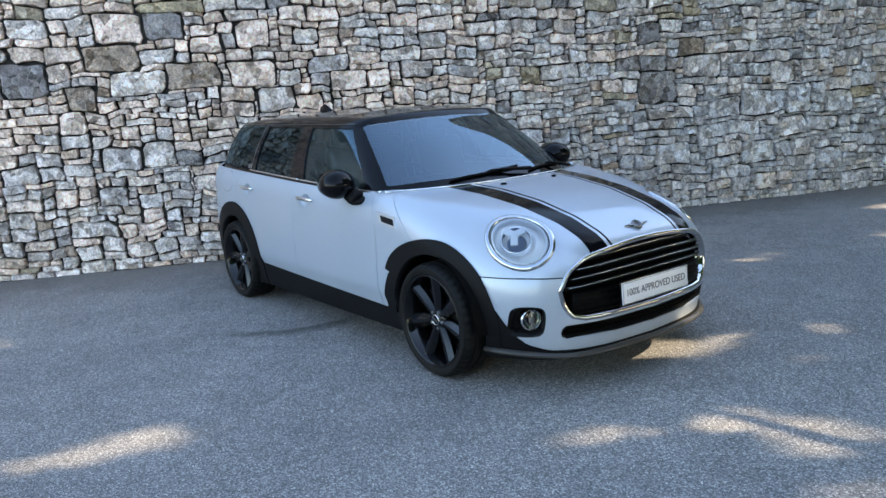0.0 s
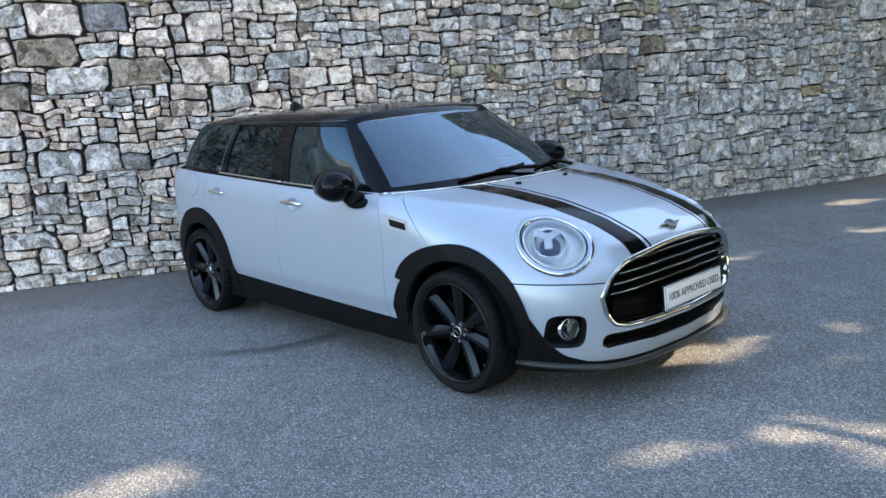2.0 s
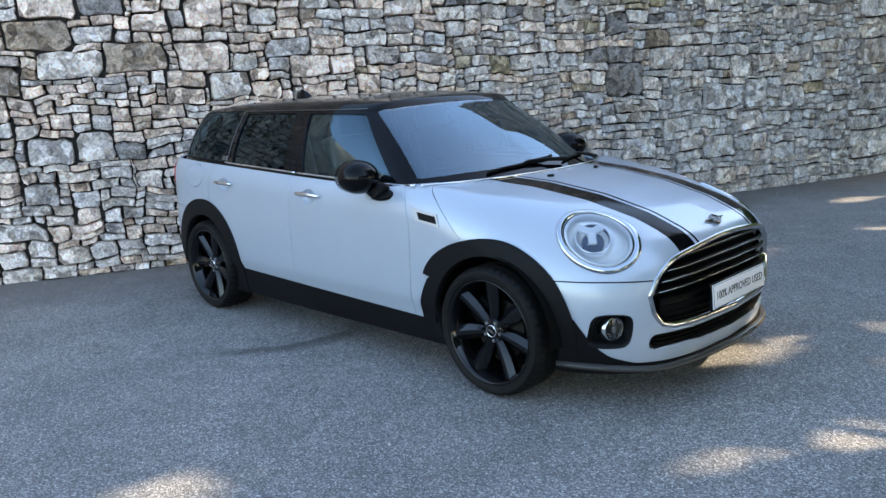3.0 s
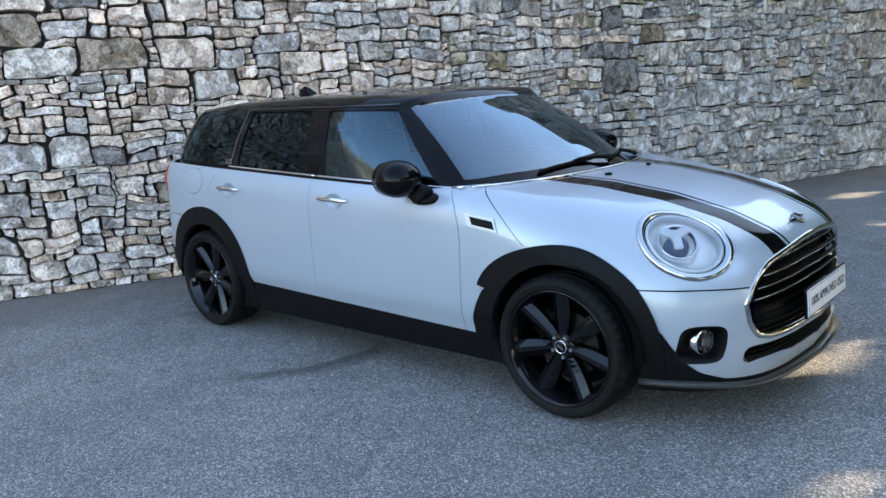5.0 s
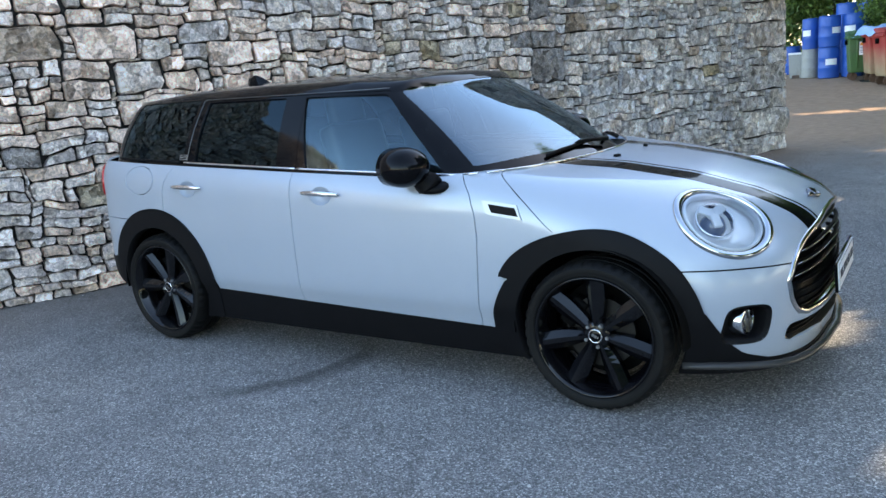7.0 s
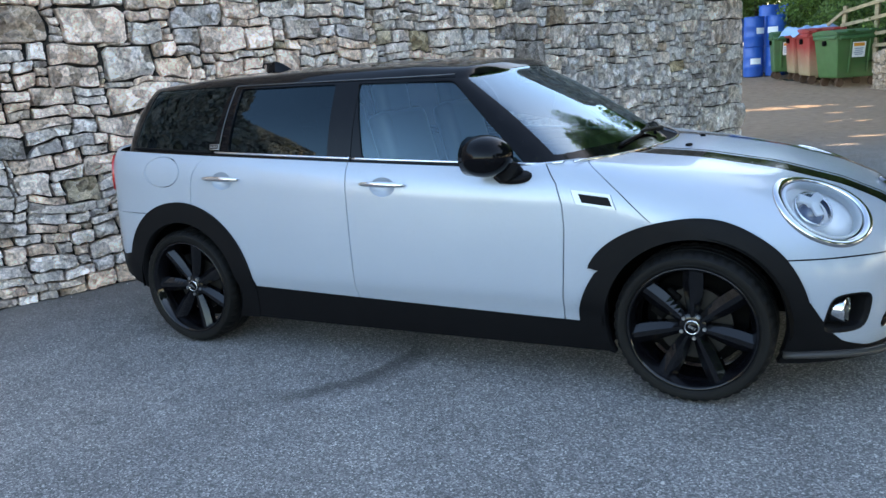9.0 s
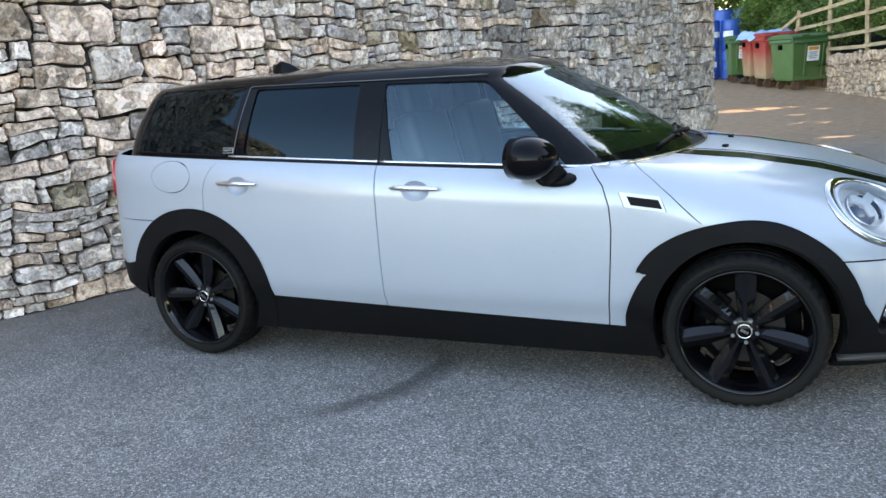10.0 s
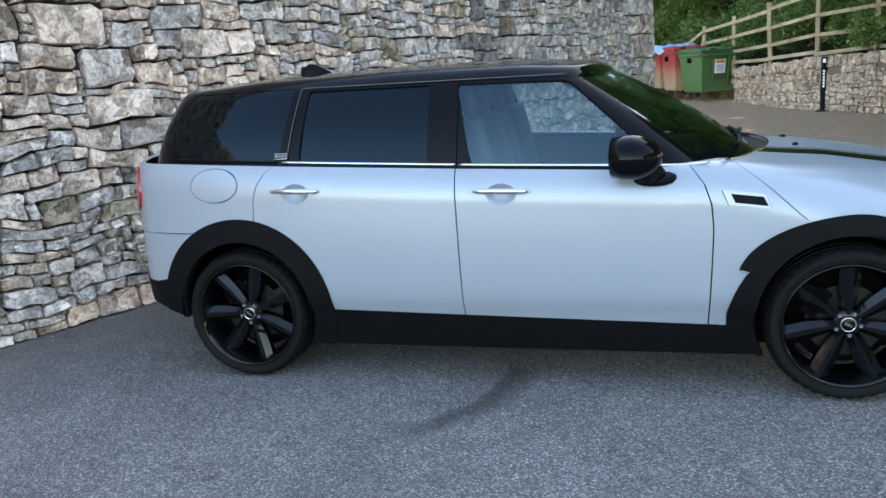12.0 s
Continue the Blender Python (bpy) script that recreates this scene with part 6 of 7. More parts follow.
BIN_GREEN = plastic("green_bin_plastic", (0.040, 0.104, 0.024))
BIN_GREEN_LID = plastic("green_lid_plastic", (0.03, 0.10, 0.03))
BIN_RED = plastic("faded_red_plastic", (0.34, 0.025, 0.022), (0.42, 0.25, 0.15), 0.9)
rg = Graph(BIN_RED)
rise = rg.node("ShaderNodeSeparateXYZ")
rg.put(rg.where("Object"), rise.inputs[0])
mixed = rg.node("ShaderNodeMath", operation="MULTIPLY_ADD")
rg.put(rg.noise(2.2, 5, 0.7), mixed.inputs[0])
mixed.inputs[1].default_value = 0.55
rg.put(rise.outputs["Z"], mixed.inputs[2])
rg.colour(rg.ramp(mixed.outputs[0], (0.45, (0.36, 0.27, 0.16)), (0.75, (0.38, 0.16, 0.10)), (1.0, (0.34, 0.028, 0.024))))
DRUM_BLUE = plastic("blue_drum_plastic", (0.009, 0.078, 0.36), (0.05, 0.08, 0.2), 0.4, 0.28)
DRUM_GREY = plastic("grey_drum_plastic", (0.30, 0.30, 0.28))
CASTER = material("rusty_caster", (0.10, 0.055, 0.032), 0.8, 0.2)
LABEL = plastic("paper_label", (0.75, 0.76, 0.76), (0.5, 0.48, 0.42), 0.3, 0.6)
ORANGE = material("orange_print", (0.70, 0.28, 0.03), 0.6)
FAINT = material("faded_print", (0.30, 0.33, 0.42), 0.6)
SHEET_BLUE = plastic("blue_plastic_sheet", (0.22, 0.36, 0.58), (0.5, 0.53, 0.58), 0.7, 0.3)


def weathered_wood():
    m = material("weathered_wood", (0.3, 0.27, 0.22), 0.85)
    g = Graph(m)
    stretch = g.node("ShaderNodeMapping")
    stretch.inputs["Scale"].default_value = (1.2, 1.2, 22.0)
    g.put(g.where("Object"), stretch.inputs["Vector"])
    n = g.noise(4.0, 6, 0.65, stretch.outputs[0])
    tint = g.ramp(g.node("ShaderNodeObjectInfo").outputs["Random"], (0.0, (0.80, 0.77, 0.70)), (0.5, (1.0, 0.97, 0.90)), (1.0, (0.90, 0.82, 0.70)))
    worn = g.ramp(g.noise(2.2, 5, 0.7), (0.3, 0.55), (0.65, 1.15))
    g.colour(g.mix(1.0, g.mix(1.0, tint, worn, "MULTIPLY"), g.ramp(n, (0.25, (0.18, 0.14, 0.09)), (0.55, (0.50, 0.405, 0.275)), (0.8, (0.66, 0.545, 0.385))), "MULTIPLY"))
    g.bump(n, 0.6, 0.01)
    return m


WOOD = weathered_wood()


def tapered(w0, d0, w1, d1, h, bevel=0.03, z=0.0):
    """A box that widens upwards."""
    bm = bmesh.new()
    bmesh.ops.create_cube(bm, size=1)
    for v in bm.verts:
        t = v.co.z + 0.5
        v.co.x *= w0 + (w1 - w0) * t
        v.co.y *= d0 + (d1 - d0) * t
        v.co.z = z + h * t
    bmesh.ops.bevel(bm, geom=bm.edges, offset=bevel, segments=3, profile=0.6, affect="EDGES")
    return bm


def make_bin(name, mat, lid_mat, label, sign=1.0, w=1.0):
    """A four-wheeled waste bin, its long side along x, its front towards -y."""
    b = tagged(new(name), label, "waste bin", "row of wheeled bins")
    part("body", tapered(1.02 * w, 0.66, 1.22 * w, 0.86, 0.80, 0.04, 0.16), mat, b, smooth="sharp")
    part("rim", merge(block((1.28 * w, 0.92, 0.05), 0.02, pose(0, 0, 0.965)), block((1.24 * w, 0.88, 0.04), 0.015, pose(0, 0, 0.92))), lid_mat, b, smooth="sharp")
    lid = bmesh.new()
    rows = []
    for k in range(13):
        t = -1 + 2 * k / 12
        rows.append([lid.verts.new((x * w, t * 0.46, 0.985 + 0.055 * (1 - t * t) ** 0.6 * (0.9 if abs(x) > 0.6 else 1.0))) for x in (-0.645, -0.62, -0.3, 0, 0.3, 0.62, 0.645)])
    for r, s in zip(rows, rows[1:]):
        for j in range(6):
            lid.faces.new((r[j], r[j + 1], s[j + 1], s[j]))
    for end in (0, 6):
        lid.faces.new([r[end] for r in rows] if end == 0 else [r[end] for r in rows][::-1])
    bmesh.ops.recalc_face_normals(lid, faces=lid.faces)
    part("lid", lid, lid_mat, b, smooth="sharp")
    for x in (-0.3 * w, 0.3 * w):
        part("lid_grip", block((0.20 * w, 0.05, 0.035), 0.012, pose(x, -0.475, 1.0)), lid_mat, b)
    for x in (-0.55, 0.55):
        part("side_trunnion", moved(turned([(0.0, 0.0), (0.05, 0.0), (0.05, 0.05), (0.0, 0.055)], 16, "X"), pose(x * 1.06 * w, 0, 0.80, 0, 0, 0 if x > 0 else 180)), DARK, b)
    for x in (-0.60 * w, 0.60 * w):
        part("rim_hook", block((0.06, 0.80, 0.07), 0.015, pose(x, 0, 0.90)), lid_mat, b)
    part("front_rail", block((1.10 * w, 0.05, 0.06), 0.018, pose(0, -0.445, 0.885)), lid_mat, b)
    for x in (-0.47, 0.47):
        part("rib", block((0.05, 0.03, 0.60), 0.012, pose(x * 0.5 * w, -0.405, 0.55, 7, 0, 0)), mat, b)
    for x in (-0.42 * w, 0.42 * w):
        for y in (-0.26, 0.26):
            c = part("caster", block((0.05, 0.07, 0.09), 0.01, pose(x, y, 0.145)), CASTER, b)
            part("caster_wheel", moved(turned([(0.0, -0.022), (0.078, -0.022), (0.082, -0.014), (0.082, 0.014), (0.078, 0.022), (0.0, 0.022)], 20), pose(x + 0.03, y, 0.082)), CASTER, c, smooth="sharp")
    if sign:
        s = part("notice", block((0.24 * sign, 0.006, 0.27), 0.0, pose(-0.05 * w, -0.432, 0.66, 7, 0, 0)), LABEL, b, "white notice with an orange band", False)
        part("notice_band", block((0.20 * sign, 0.004, 0.06), 0.0, pose(-0.05 * w, -0.4445, 0.750, 7, 0, 0)), ORANGE, s, smooth=False)
        for i in range(4):
            part("notice_line", block((sign * (0.17 - 0.03 * (i % 2)), 0.004, 0.018), 0.0, pose(-0.05 * w, -0.4375 + 0.0042 * i, 0.68 - 0.035 * i, 7, 0, 0)), FAINT, s, smooth=False)
    return b


def stand(ob, x, y, turn):
    ob.matrix_basis = pose(x, y, float(ground_height(y)), 0, 0, turn)


front_bin = make_bin("waste_bin", BIN_GREEN, BIN_GREEN_LID, "green plastic wheeled waste bin with a notice, lid closed", 1.0, 0.74)
stand(front_bin, 1.95, 19.82, 29)
front_bin.scale = (1.40, 1.40, 1.40)
red_bin = make_bin("waste_bin", BIN_RED, BIN_RED, "faded red wheeled waste bin under a blue sheet", 0, 0.52)
stand(red_bin, 1.24, 20.78, 18)
red_bin.scale = (1.45, 1.45, 1.45)
red_two = copy_thing(red_bin, pose(0.85, 21.85, float(ground_height(21.85)), 0, 0, 14))
back_bin = make_bin("waste_bin", BIN_GREEN, BIN_GREEN_LID, "green plastic wheeled waste bin beside the blue drums", 0.45, 0.46)
stand(back_bin, 0.24, 22.75, 10)
back_bin.scale = (1.36, 1.36, 1.36)


def plastic_sheet():
    rng = random.Random(4)
    bm = bmesh.new()
    n = 16
    grid = []
    for i in range(n + 1):
        row = []
        for j in range(n + 1):
            u, v = -0.56 + 1.12 * i / n, -0.44 + 0.88 * j / n
            over = max(0, abs(u) - 0.46) + max(0, abs(v) - 0.34)
            z = 1.10 - 0.8 * over + 0.10 * noise.noise((u * 5, v * 5, 2.0)) + 0.04 * noise.noise((u * 13, v * 13, 4.0)) - 0.07 * (v / 0.5) ** 2
            row.append(bm.verts.new((u + 0.03 * noise.noise((u * 5, v * 5, 7)), v, max(z, 0.99 - 0.9 * over))))
        grid.append(row)
    for a, b in zip(grid, grid[1:]):
        for j in range(n):
            bm.faces.new((a[j], b[j], b[j + 1], a[j + 1]))
    return moved(bm, pose(1.02, 21.25, float(ground_height(21.25)) + 0.14, 0, 0, -35) @ Matrix.Diagonal((1.25, 1.25, 1.25, 1)))


sheet_mesh = bpy.data.meshes.new("plastic_sheet")
bm = plastic_sheet()
for f in bm.faces:
    f.smooth = True
bm.to_mesh(sheet_mesh)
bm.free()
sheet_mesh.materials.append(SHEET_BLUE)
tagged(new("plastic_sheet", sheet_mesh), "crumpled pale blue plastic sheet on red bins", "plastic sheet")


def make_drum(mat, label, paper=True):
    d = tagged(new("drum"), label, "drum", "stacked drums")
    prof = [(0.0, 0.0), (0.235, 0.0), (0.255, 0.02), (0.260, 0.06), (0.262, 0.24), (0.268, 0.255), (0.262, 0.27), (0.262, 0.50), (0.268, 0.515), (0.262, 0.53), (0.260, 0.70), (0.255, 0.735), (0.262, 0.745), (0.262, 0.765), (0.250, 0.77), (0.243, 0.755), (0.0, 0.755)]
    part("body", turned(prof, 36, "Z"), mat, d, smooth="sharp")
    for a in (0.6, 2.6):
        part("bung", moved(turned([(0.0, 0.03), (0.03, 0.03), (0.034, 0.0)], 14, "Z"), pose(0.16 * math.cos(a), 0.16 * math.sin(a), 0.755)), mat, d)
    if paper:
        bm = bmesh.new()
        cols = [[bm.verts.new((0.2695 * math.cos(t), 0.2695 * math.sin(t), z)) for z in (0.33, 0.48)] for t in [math.radians(250 + 6 * k) for k in range(11)]]
        for a, b in zip(cols, cols[1:]):
            bm.faces.new((a[0], b[0], b[1], a[1]))
        part("paper_label", bm, LABEL, d)
    return d


blue = make_drum(DRUM_BLUE, "blue plastic drum with a white paper label")
DRUM_H = 0.771
blue.matrix_basis = pose(-0.75, 23.9, float(ground_height(23.9)), 0, 0, 10)
for x, y, tier, turn in ((-0.75, 23.9, 1, 40), (-0.10, 24.0, 0, 120), (-0.10, 24.0, 1, -25), (-2.2, 26.2, 0, 70)):
    copy_thing(blue, pose(x, y, float(ground_height(y)) + DRUM_H * 1.22 * tier, 0, 0, turn) @ Matrix.Diagonal((1.18, 1.18, 1.22, 1)))
# a row of taller drums behind
for x, y, turn in ((-0.42, 25.3, 60), (0.20, 25.4, 15), (0.84, 25.6, 80), (1.50, 25.8, 40)):
    for tier in (0, 1):
        copy_thing(blue, pose(x, y, float(ground_height(y)) + DRUM_H * 1.42 * tier, 0, 0, turn + 70 * tier) @ Matrix.Diagonal((1.22, 1.22, 1.42, 1)))
grey_drum = make_drum(DRUM_GREY, "grey ribbed drum with a blue drum standing on it", False)
grey_drum.matrix_basis = pose(-1.36, 24.4, float(ground_height(24.4)), 0, 0, 0) @ Matrix.Diagonal((0.92, 0.92, 1.16, 1))
copy_thing(blue, pose(-1.36, 24.4, float(ground_height(24.4)) + DRUM_H * 1.16, 0, 0, -30) @ Matrix.Diagonal((0.92, 0.92, 1.22, 1)))
blue.scale = (1.18, 1.18, 1.22)

crate = tagged(new("crate"), "pale grey plastic crate on the ground", "crate")
part("body", tapered(0.48, 0.42, 0.54, 0.48, 0.50, 0.03, 0.07), DRUM_GREY, crate)
part("lid", block((0.57, 0.51, 0.05), 0.015, pose(0, 0, 0.595)), LABEL, crate)
for x in (-0.18, 0.18):
    part("runner", block((0.09, 0.40, 0.075), 0.008, pose(x, 0, 0.0375)), DRUM_GREY, crate)
stand(crate, -1.80, 24.6, 8)
crate.scale = (0.82, 0.82, 1.3)


# -- low garden wall --
LOW = [(2.52, 18.75), (2.95, 17.85), (3.40, 16.95), (4.02, 15.75), (4.83, 14.1), (6.05, 12.5), (7.78, 10.9)]
LOW_H = (0.88, 0.98, 1.09, 1.19, 1.24, 1.22, 1.18)
low_run = [0.0]
for p, q in zip(LOW, LOW[1:]):
    low_run.append(low_run[-1] + math.dist(p, q))


def low_at(a):
    x, y = np.interp(a, low_run, [p[0] for p in LOW]), np.interp(a, low_run, [p[1] for p in LOW])
    x2, y2 = np.interp(a + 0.05, low_run, [p[0] for p in LOW]), np.interp(a + 0.05, low_run, [p[1] for p in LOW])
    x1, y1 = np.interp(a - 0.05, low_run, [p[0] for p in LOW]), np.interp(a - 0.05, low_run, [p[1] for p in LOW])
    d = Vector((x2 - x1, y2 - y1, 0)).normalized()
    return Vector((x, y, float(ground_height(y)))), d, Vector((d.y, -d.x, 0))


def low_place(a, b, out):
    p, d, n = low_at(a)
    # facing the yard
    return tuple(p + n * out + Vector((0, 0, b)))


def make_low_wall():
    rng = np.random.default_rng(5)
    pts_f, pts_b = [], []
    for a in np.linspace(0, low_run[-1], 24):
        p, d, n = low_at(a)
        pts_f.append(p - n * 0.03)
        pts_b.append(p - n * 0.40)
    bm = bmesh.new()
    hs = [float(np.interp(a, low_run, LOW_H)) - 0.04 for a in np.linspace(0, low_run[-1], 24)]
    rows = [[bm.verts.new(v) for v in (f - Vector((0, 0, 0.3)), f + Vector((0, 0, h)), b + Vector((0, 0, h)), b - Vector((0, 0, 0.3)))] for f, b, h in zip(pts_f, pts_b, hs)]
    for r, s in zip(rows, rows[1:]):
        for j in range(4):
            bm.faces.new((r[j], r[(j + 1) % 4], s[(j + 1) % 4], s[j]))
    bm.faces.new(rows[0])
    bm.faces.new(rows[-1][::-1])
    bmesh.ops.recalc_face_normals(bm, faces=bm.faces)
    me = bpy.data.meshes.new("wall_low")
    bm.to_mesh(me)
    bm.free()
    me.materials.append(material("earthy_mortar", (0.15, 0.11, 0.078), 0.95))
    w = tagged(new("wall_low", me), "low dry stone garden wall with upright coping stones", "wall", kind="structure")
    boxes = [b for b in pack(low_run[-1], 1.2, [], rng, 1.05, 0.026) if b[1] + b[3] < np.interp(b[0], low_run, LOW_H) - 0.18]
    # upright copings
    a = 0.0
    while a < low_run[-1] - 0.15:
        wd = rng.uniform(0.15, 0.23)
        h = rng.uniform(0.24, 0.28)
        boxes.append((a, float(np.interp(a, low_run, LOW_H)) - 0.23, wd, h, -1))
        a += wd
    tones = [(x, z, ww, h, 4 if rng.random() < 0.9 else 2) for x, z, ww, h, _ in boxes]
    lay_stones(w, tones, low_place, rng, lambda a, b: a < 5.5, tight=lambda a: 0.9)
    return w


low_wall = make_low_wall()


# -- bollard with a vertical notice --
bollard = tagged(new("bollard"), "slim black bollard with white vertical lettering", "bollard")
part("post", turned([(0.0, 1.0), (0.045, 1.0), (0.052, 0.985), (0.052, 0.90), (0.050, 0.89), (0.050, 0.03), (0.11, 0.02), (0.115, 0.0), (0.0, 0.0)], 20, "Z"), PLASTIC, bollard, smooth="sharp")
for i in range(6):
    part("notice_mark", block((0.030, 0.003, 0.040), 0.0, pose(0.0, -0.0525, 0.74 - 0.055 * i)), LABEL, bollard, smooth=False)
part("notice_mark", block((0.045, 0.003, 0.07), 0.0, pose(0.0, -0.0535, 0.93)), LABEL, bollard, smooth=False)
bollard.matrix_basis = pose(4.15, 15.45, float(ground_height(15.45)), 0, 0, -15)
bollard.scale = (1.35, 1.35, 1.2)


# -- earth bank and wooden fence --
def soil():
    m = material("leafy_soil", (0.06, 0.05, 0.03), 0.95)
    g = Graph(m)
    n = g.noise(5.0, 6, 0.7)
    g.colour(g.ramp(n, (0.3, (0.007, 0.006, 0.004)), (0.5, (0.012, 0.014, 0.006)), (0.75, (0.022, 0.018, 0.011))))
    g.bump(g.noise(18.0, 5), 0.9, 0.05)
    return m


SOIL = soil()


def make_bank():
    """Rising ground behind the low wall."""
    bm = bmesh.new()
    rows = []
    for a in np.linspace(-6, low_run[-1] + 8, 40):
        if a < 0:
            p0, d, n = low_at(0.06)
            p = p0 + Vector((-0.75, 0.75, 0)).normalized() * -a
            p.z = float(ground_height(p.y))
            h = 0.84 * max(0.05, 1 + a / 3.0)
            n = Vector((-0.45, -0.9, 0)).normalized()
        elif a > low_run[-1]:
            p0, d, n = low_at(low_run[-1] - 0.06)
            p, h = p0 + d * (a - low_run[-1]), 1.18
        else:
            p, d, n = low_at(a)
            h = float(np.interp(a, low_run, LOW_H))
        row = []
        for k in range(14):
            t = k / 13
            z = h - 0.10 + 0.25 * t + 3.2 * t * t + 0.18 * noise.noise((a * 0.8, t * 6, 1.0))
            row.append(bm.verts.new(p - n * (0.36 + 10 * t) + Vector((0, 0, z))))
        rows.append(row)
    for r, s in zip(rows, rows[1:]):
        for j in range(13):
            bm.faces.new((r[j], s[j], s[j + 1], r[j + 1]))
    bmesh.ops.recalc_face_normals(bm, faces=bm.faces)
    for f in bm.faces:
        f.smooth = True
    me = bpy.data.meshes.new("ground_bank")
    bm.to_mesh(me)
    bm.free()
    me.materials.append(SOIL)
    return tagged(new("ground_bank", me), "dark leafy earth bank behind the low wall", "ground", kind="structure")


bank = make_bank()
POSTS = [(1.23, 21.42, 0.41, 1.79), (1.83, 20.49, 0.84, 2.24), (2.58, 19.51, 0.9, 2.41), (3.36, 18.34, 0.9, 2.63), (4.31, 17.29, 0.97, 2.9), (5.39, 16.3, 1.03, 3.0), (7.09, 15.13, 1.03, 3.03)]


def make_fence():
    wonky = random.Random(8)
    fence = tagged(new("fence"), "weathered post and rail wooden fence on the bank", "fence")
    for x, y, z0, z1 in POSTS:
        part("post", block((0.11, 0.08, z1 - z0 + 0.3), 0.008, pose(x, y, (z0 - 0.3 + z1) / 2, wonky.uniform(-2.5, 2.5), wonky.uniform(-2.5, 2.5), -38)), WOOD, fence, smooth=False)
    for p, q in zip(POSTS, POSTS[1:]):
        a, b = Vector((p[0] - 0.04, p[1] - 0.05, 0)), Vector((q[0] - 0.04, q[1] - 0.05, 0))
        for k, drop in enumerate((0.14, 0.48, 0.80, 1.08)):
            u, v = a + Vector((0, 0, p[3] - drop * (p[3] - p[2]) / 1.3)), b + Vector((0, 0, q[3] - drop * (q[3] - q[2]) / 1.3))
            d = v - u
            m = Matrix.Translation((u + v) / 2) @ d.to_track_quat("X", "Z").to_matrix().to_4x4()
            part("rail", block((d.length + 0.1, 0.034, 0.088), 0.006, m @ pose(0, 0, wonky.uniform(-0.03, 0.03), wonky.uniform(-6, 6), wonky.uniform(-1.2, 1.2), 0)), WOOD, fence, smooth=False)
    return fence


fence = make_fence()

# ---- trees ----
def foliage(name, low, high, gloss=0.45):
    m = material(name, low, gloss)
    g = Graph(m)
    rnd = g.node("ShaderNodeNewGeometry").outputs["Random Per Island"]
    g.colour(g.ramp(rnd, (0.0, low), (0.5, tuple((a + b) / 2 for a, b in zip(low, high))), (0.9, high), (1.0, tuple(min(1, c * 1.4) for c in high))))
    back_glow = g.node("ShaderNodeBsdfTranslucent")
    g.put(g.ramp(rnd, (0.0, tuple(c * 1.2 for c in low)), (1.0, tuple(min(1, c * 1.6) for c in high))), back_glow.inputs["Color"])
    mixer = g.node("ShaderNodeMixShader")
    mixer.inputs[0].default_value = 0.35
    g.put(g.b.outputs[0], mixer.inputs[1])
    g.put(back_glow.outputs[0], mixer.inputs[2])
    g.put(mixer.outputs[0], g.out.inputs["Surface"])
    return m


LEAF = foliage("broad_leaves", (0.06, 0.11, 0.022), (0.17, 0.26, 0.055))
LEAF_DARK = foliage("dark_leaves", (0.055, 0.105, 0.026), (0.165, 0.25, 0.06))
IVY = foliage("bramble_leaves", (0.065, 0.12, 0.028), (0.19, 0.275, 0.065))
BARK = material("bark", (0.10, 0.08, 0.06), 0.9)
bg = Graph(BARK)
bn = bg.noise(9.0, 6, 0.7)
bg.colour(bg.ramp(bn, (0.3, (0.05, 0.042, 0.032)), (0.7, (0.16, 0.135, 0.105))))
bg.bump(bn, 0.8, 0.03)

# gaps in the crowns through which the sun reaches the ground: (x, y, half length, half width, turn)
GAPS = [(1.83, 0.05, 0.34, 0.12, 102), (0.92, -2.62, 0.75, 0.15, 74), (2.79, -0.22, 0.30, 0.12, 73), (3.20, -0.16, 0.28, 0.10, 66), (2.40, -0.95, 0.22, 0.11, 62), (3.46, -0.50, 0.20, 0.09, 65), (2.70, 0.70, 0.17, 0.10, 70),
        (2.10, 0.46, 0.42, 0.17, 78), (2.43, 1.24, 0.16, 0.10, 60), (-1.45, -2.64, 0.42, 0.12, 5), (1.06, 2.68, 0.24, 0.12, 70), (0.80, 5.66, 0.34, 0.16, 60), (1.56, 4.22, 0.28, 0.12, 60), (3.2, 1.9, 0.3, 0.12, 60),
        (0.75, 15.0, 1.2, 0.42, 25), (1.98, 11.5, 0.4, 0.16, 20), (2.23, 9.1, 0.45, 0.14, 15), (1.8, 8.0, 0.4, 0.12, 15), (1.9, 13.4, 0.45, 0.14, 20), (2.21, 14.6, 0.35, 0.12, 20), (1.17, 18.3, 0.4, 0.13, 10)]


def lets_sun_through(p, grow):
    """True where a leaf at p would shade one of the gaps."""
    g = p[:, :2] - np.outer((p[:, 2] - ground_height(0)) / sun_way.z, (sun_way.x, sun_way.y))
    hit = np.zeros(len(p), bool)
    for x, y, a, b, turn in GAPS:
        c, s = math.cos(radians(turn)), math.sin(radians(turn))
        z = float(ground_height(y))
        dx, dy = g[:, 0] - x + z * sun_way.x / sun_way.z, g[:, 1] - y + z * sun_way.y / sun_way.z
        u, v = dx * c + dy * s, -dx * s + dy * c
        ragged = 0.34 * np.sin(21 * dx + 3 * np.sin(9 * dy)) * np.sin(17 * dy + 3 * np.sin(11 * dx))
        hit |= np.hypot(u / (a + grow), v / (b + grow)) + ragged < 1
    return hit


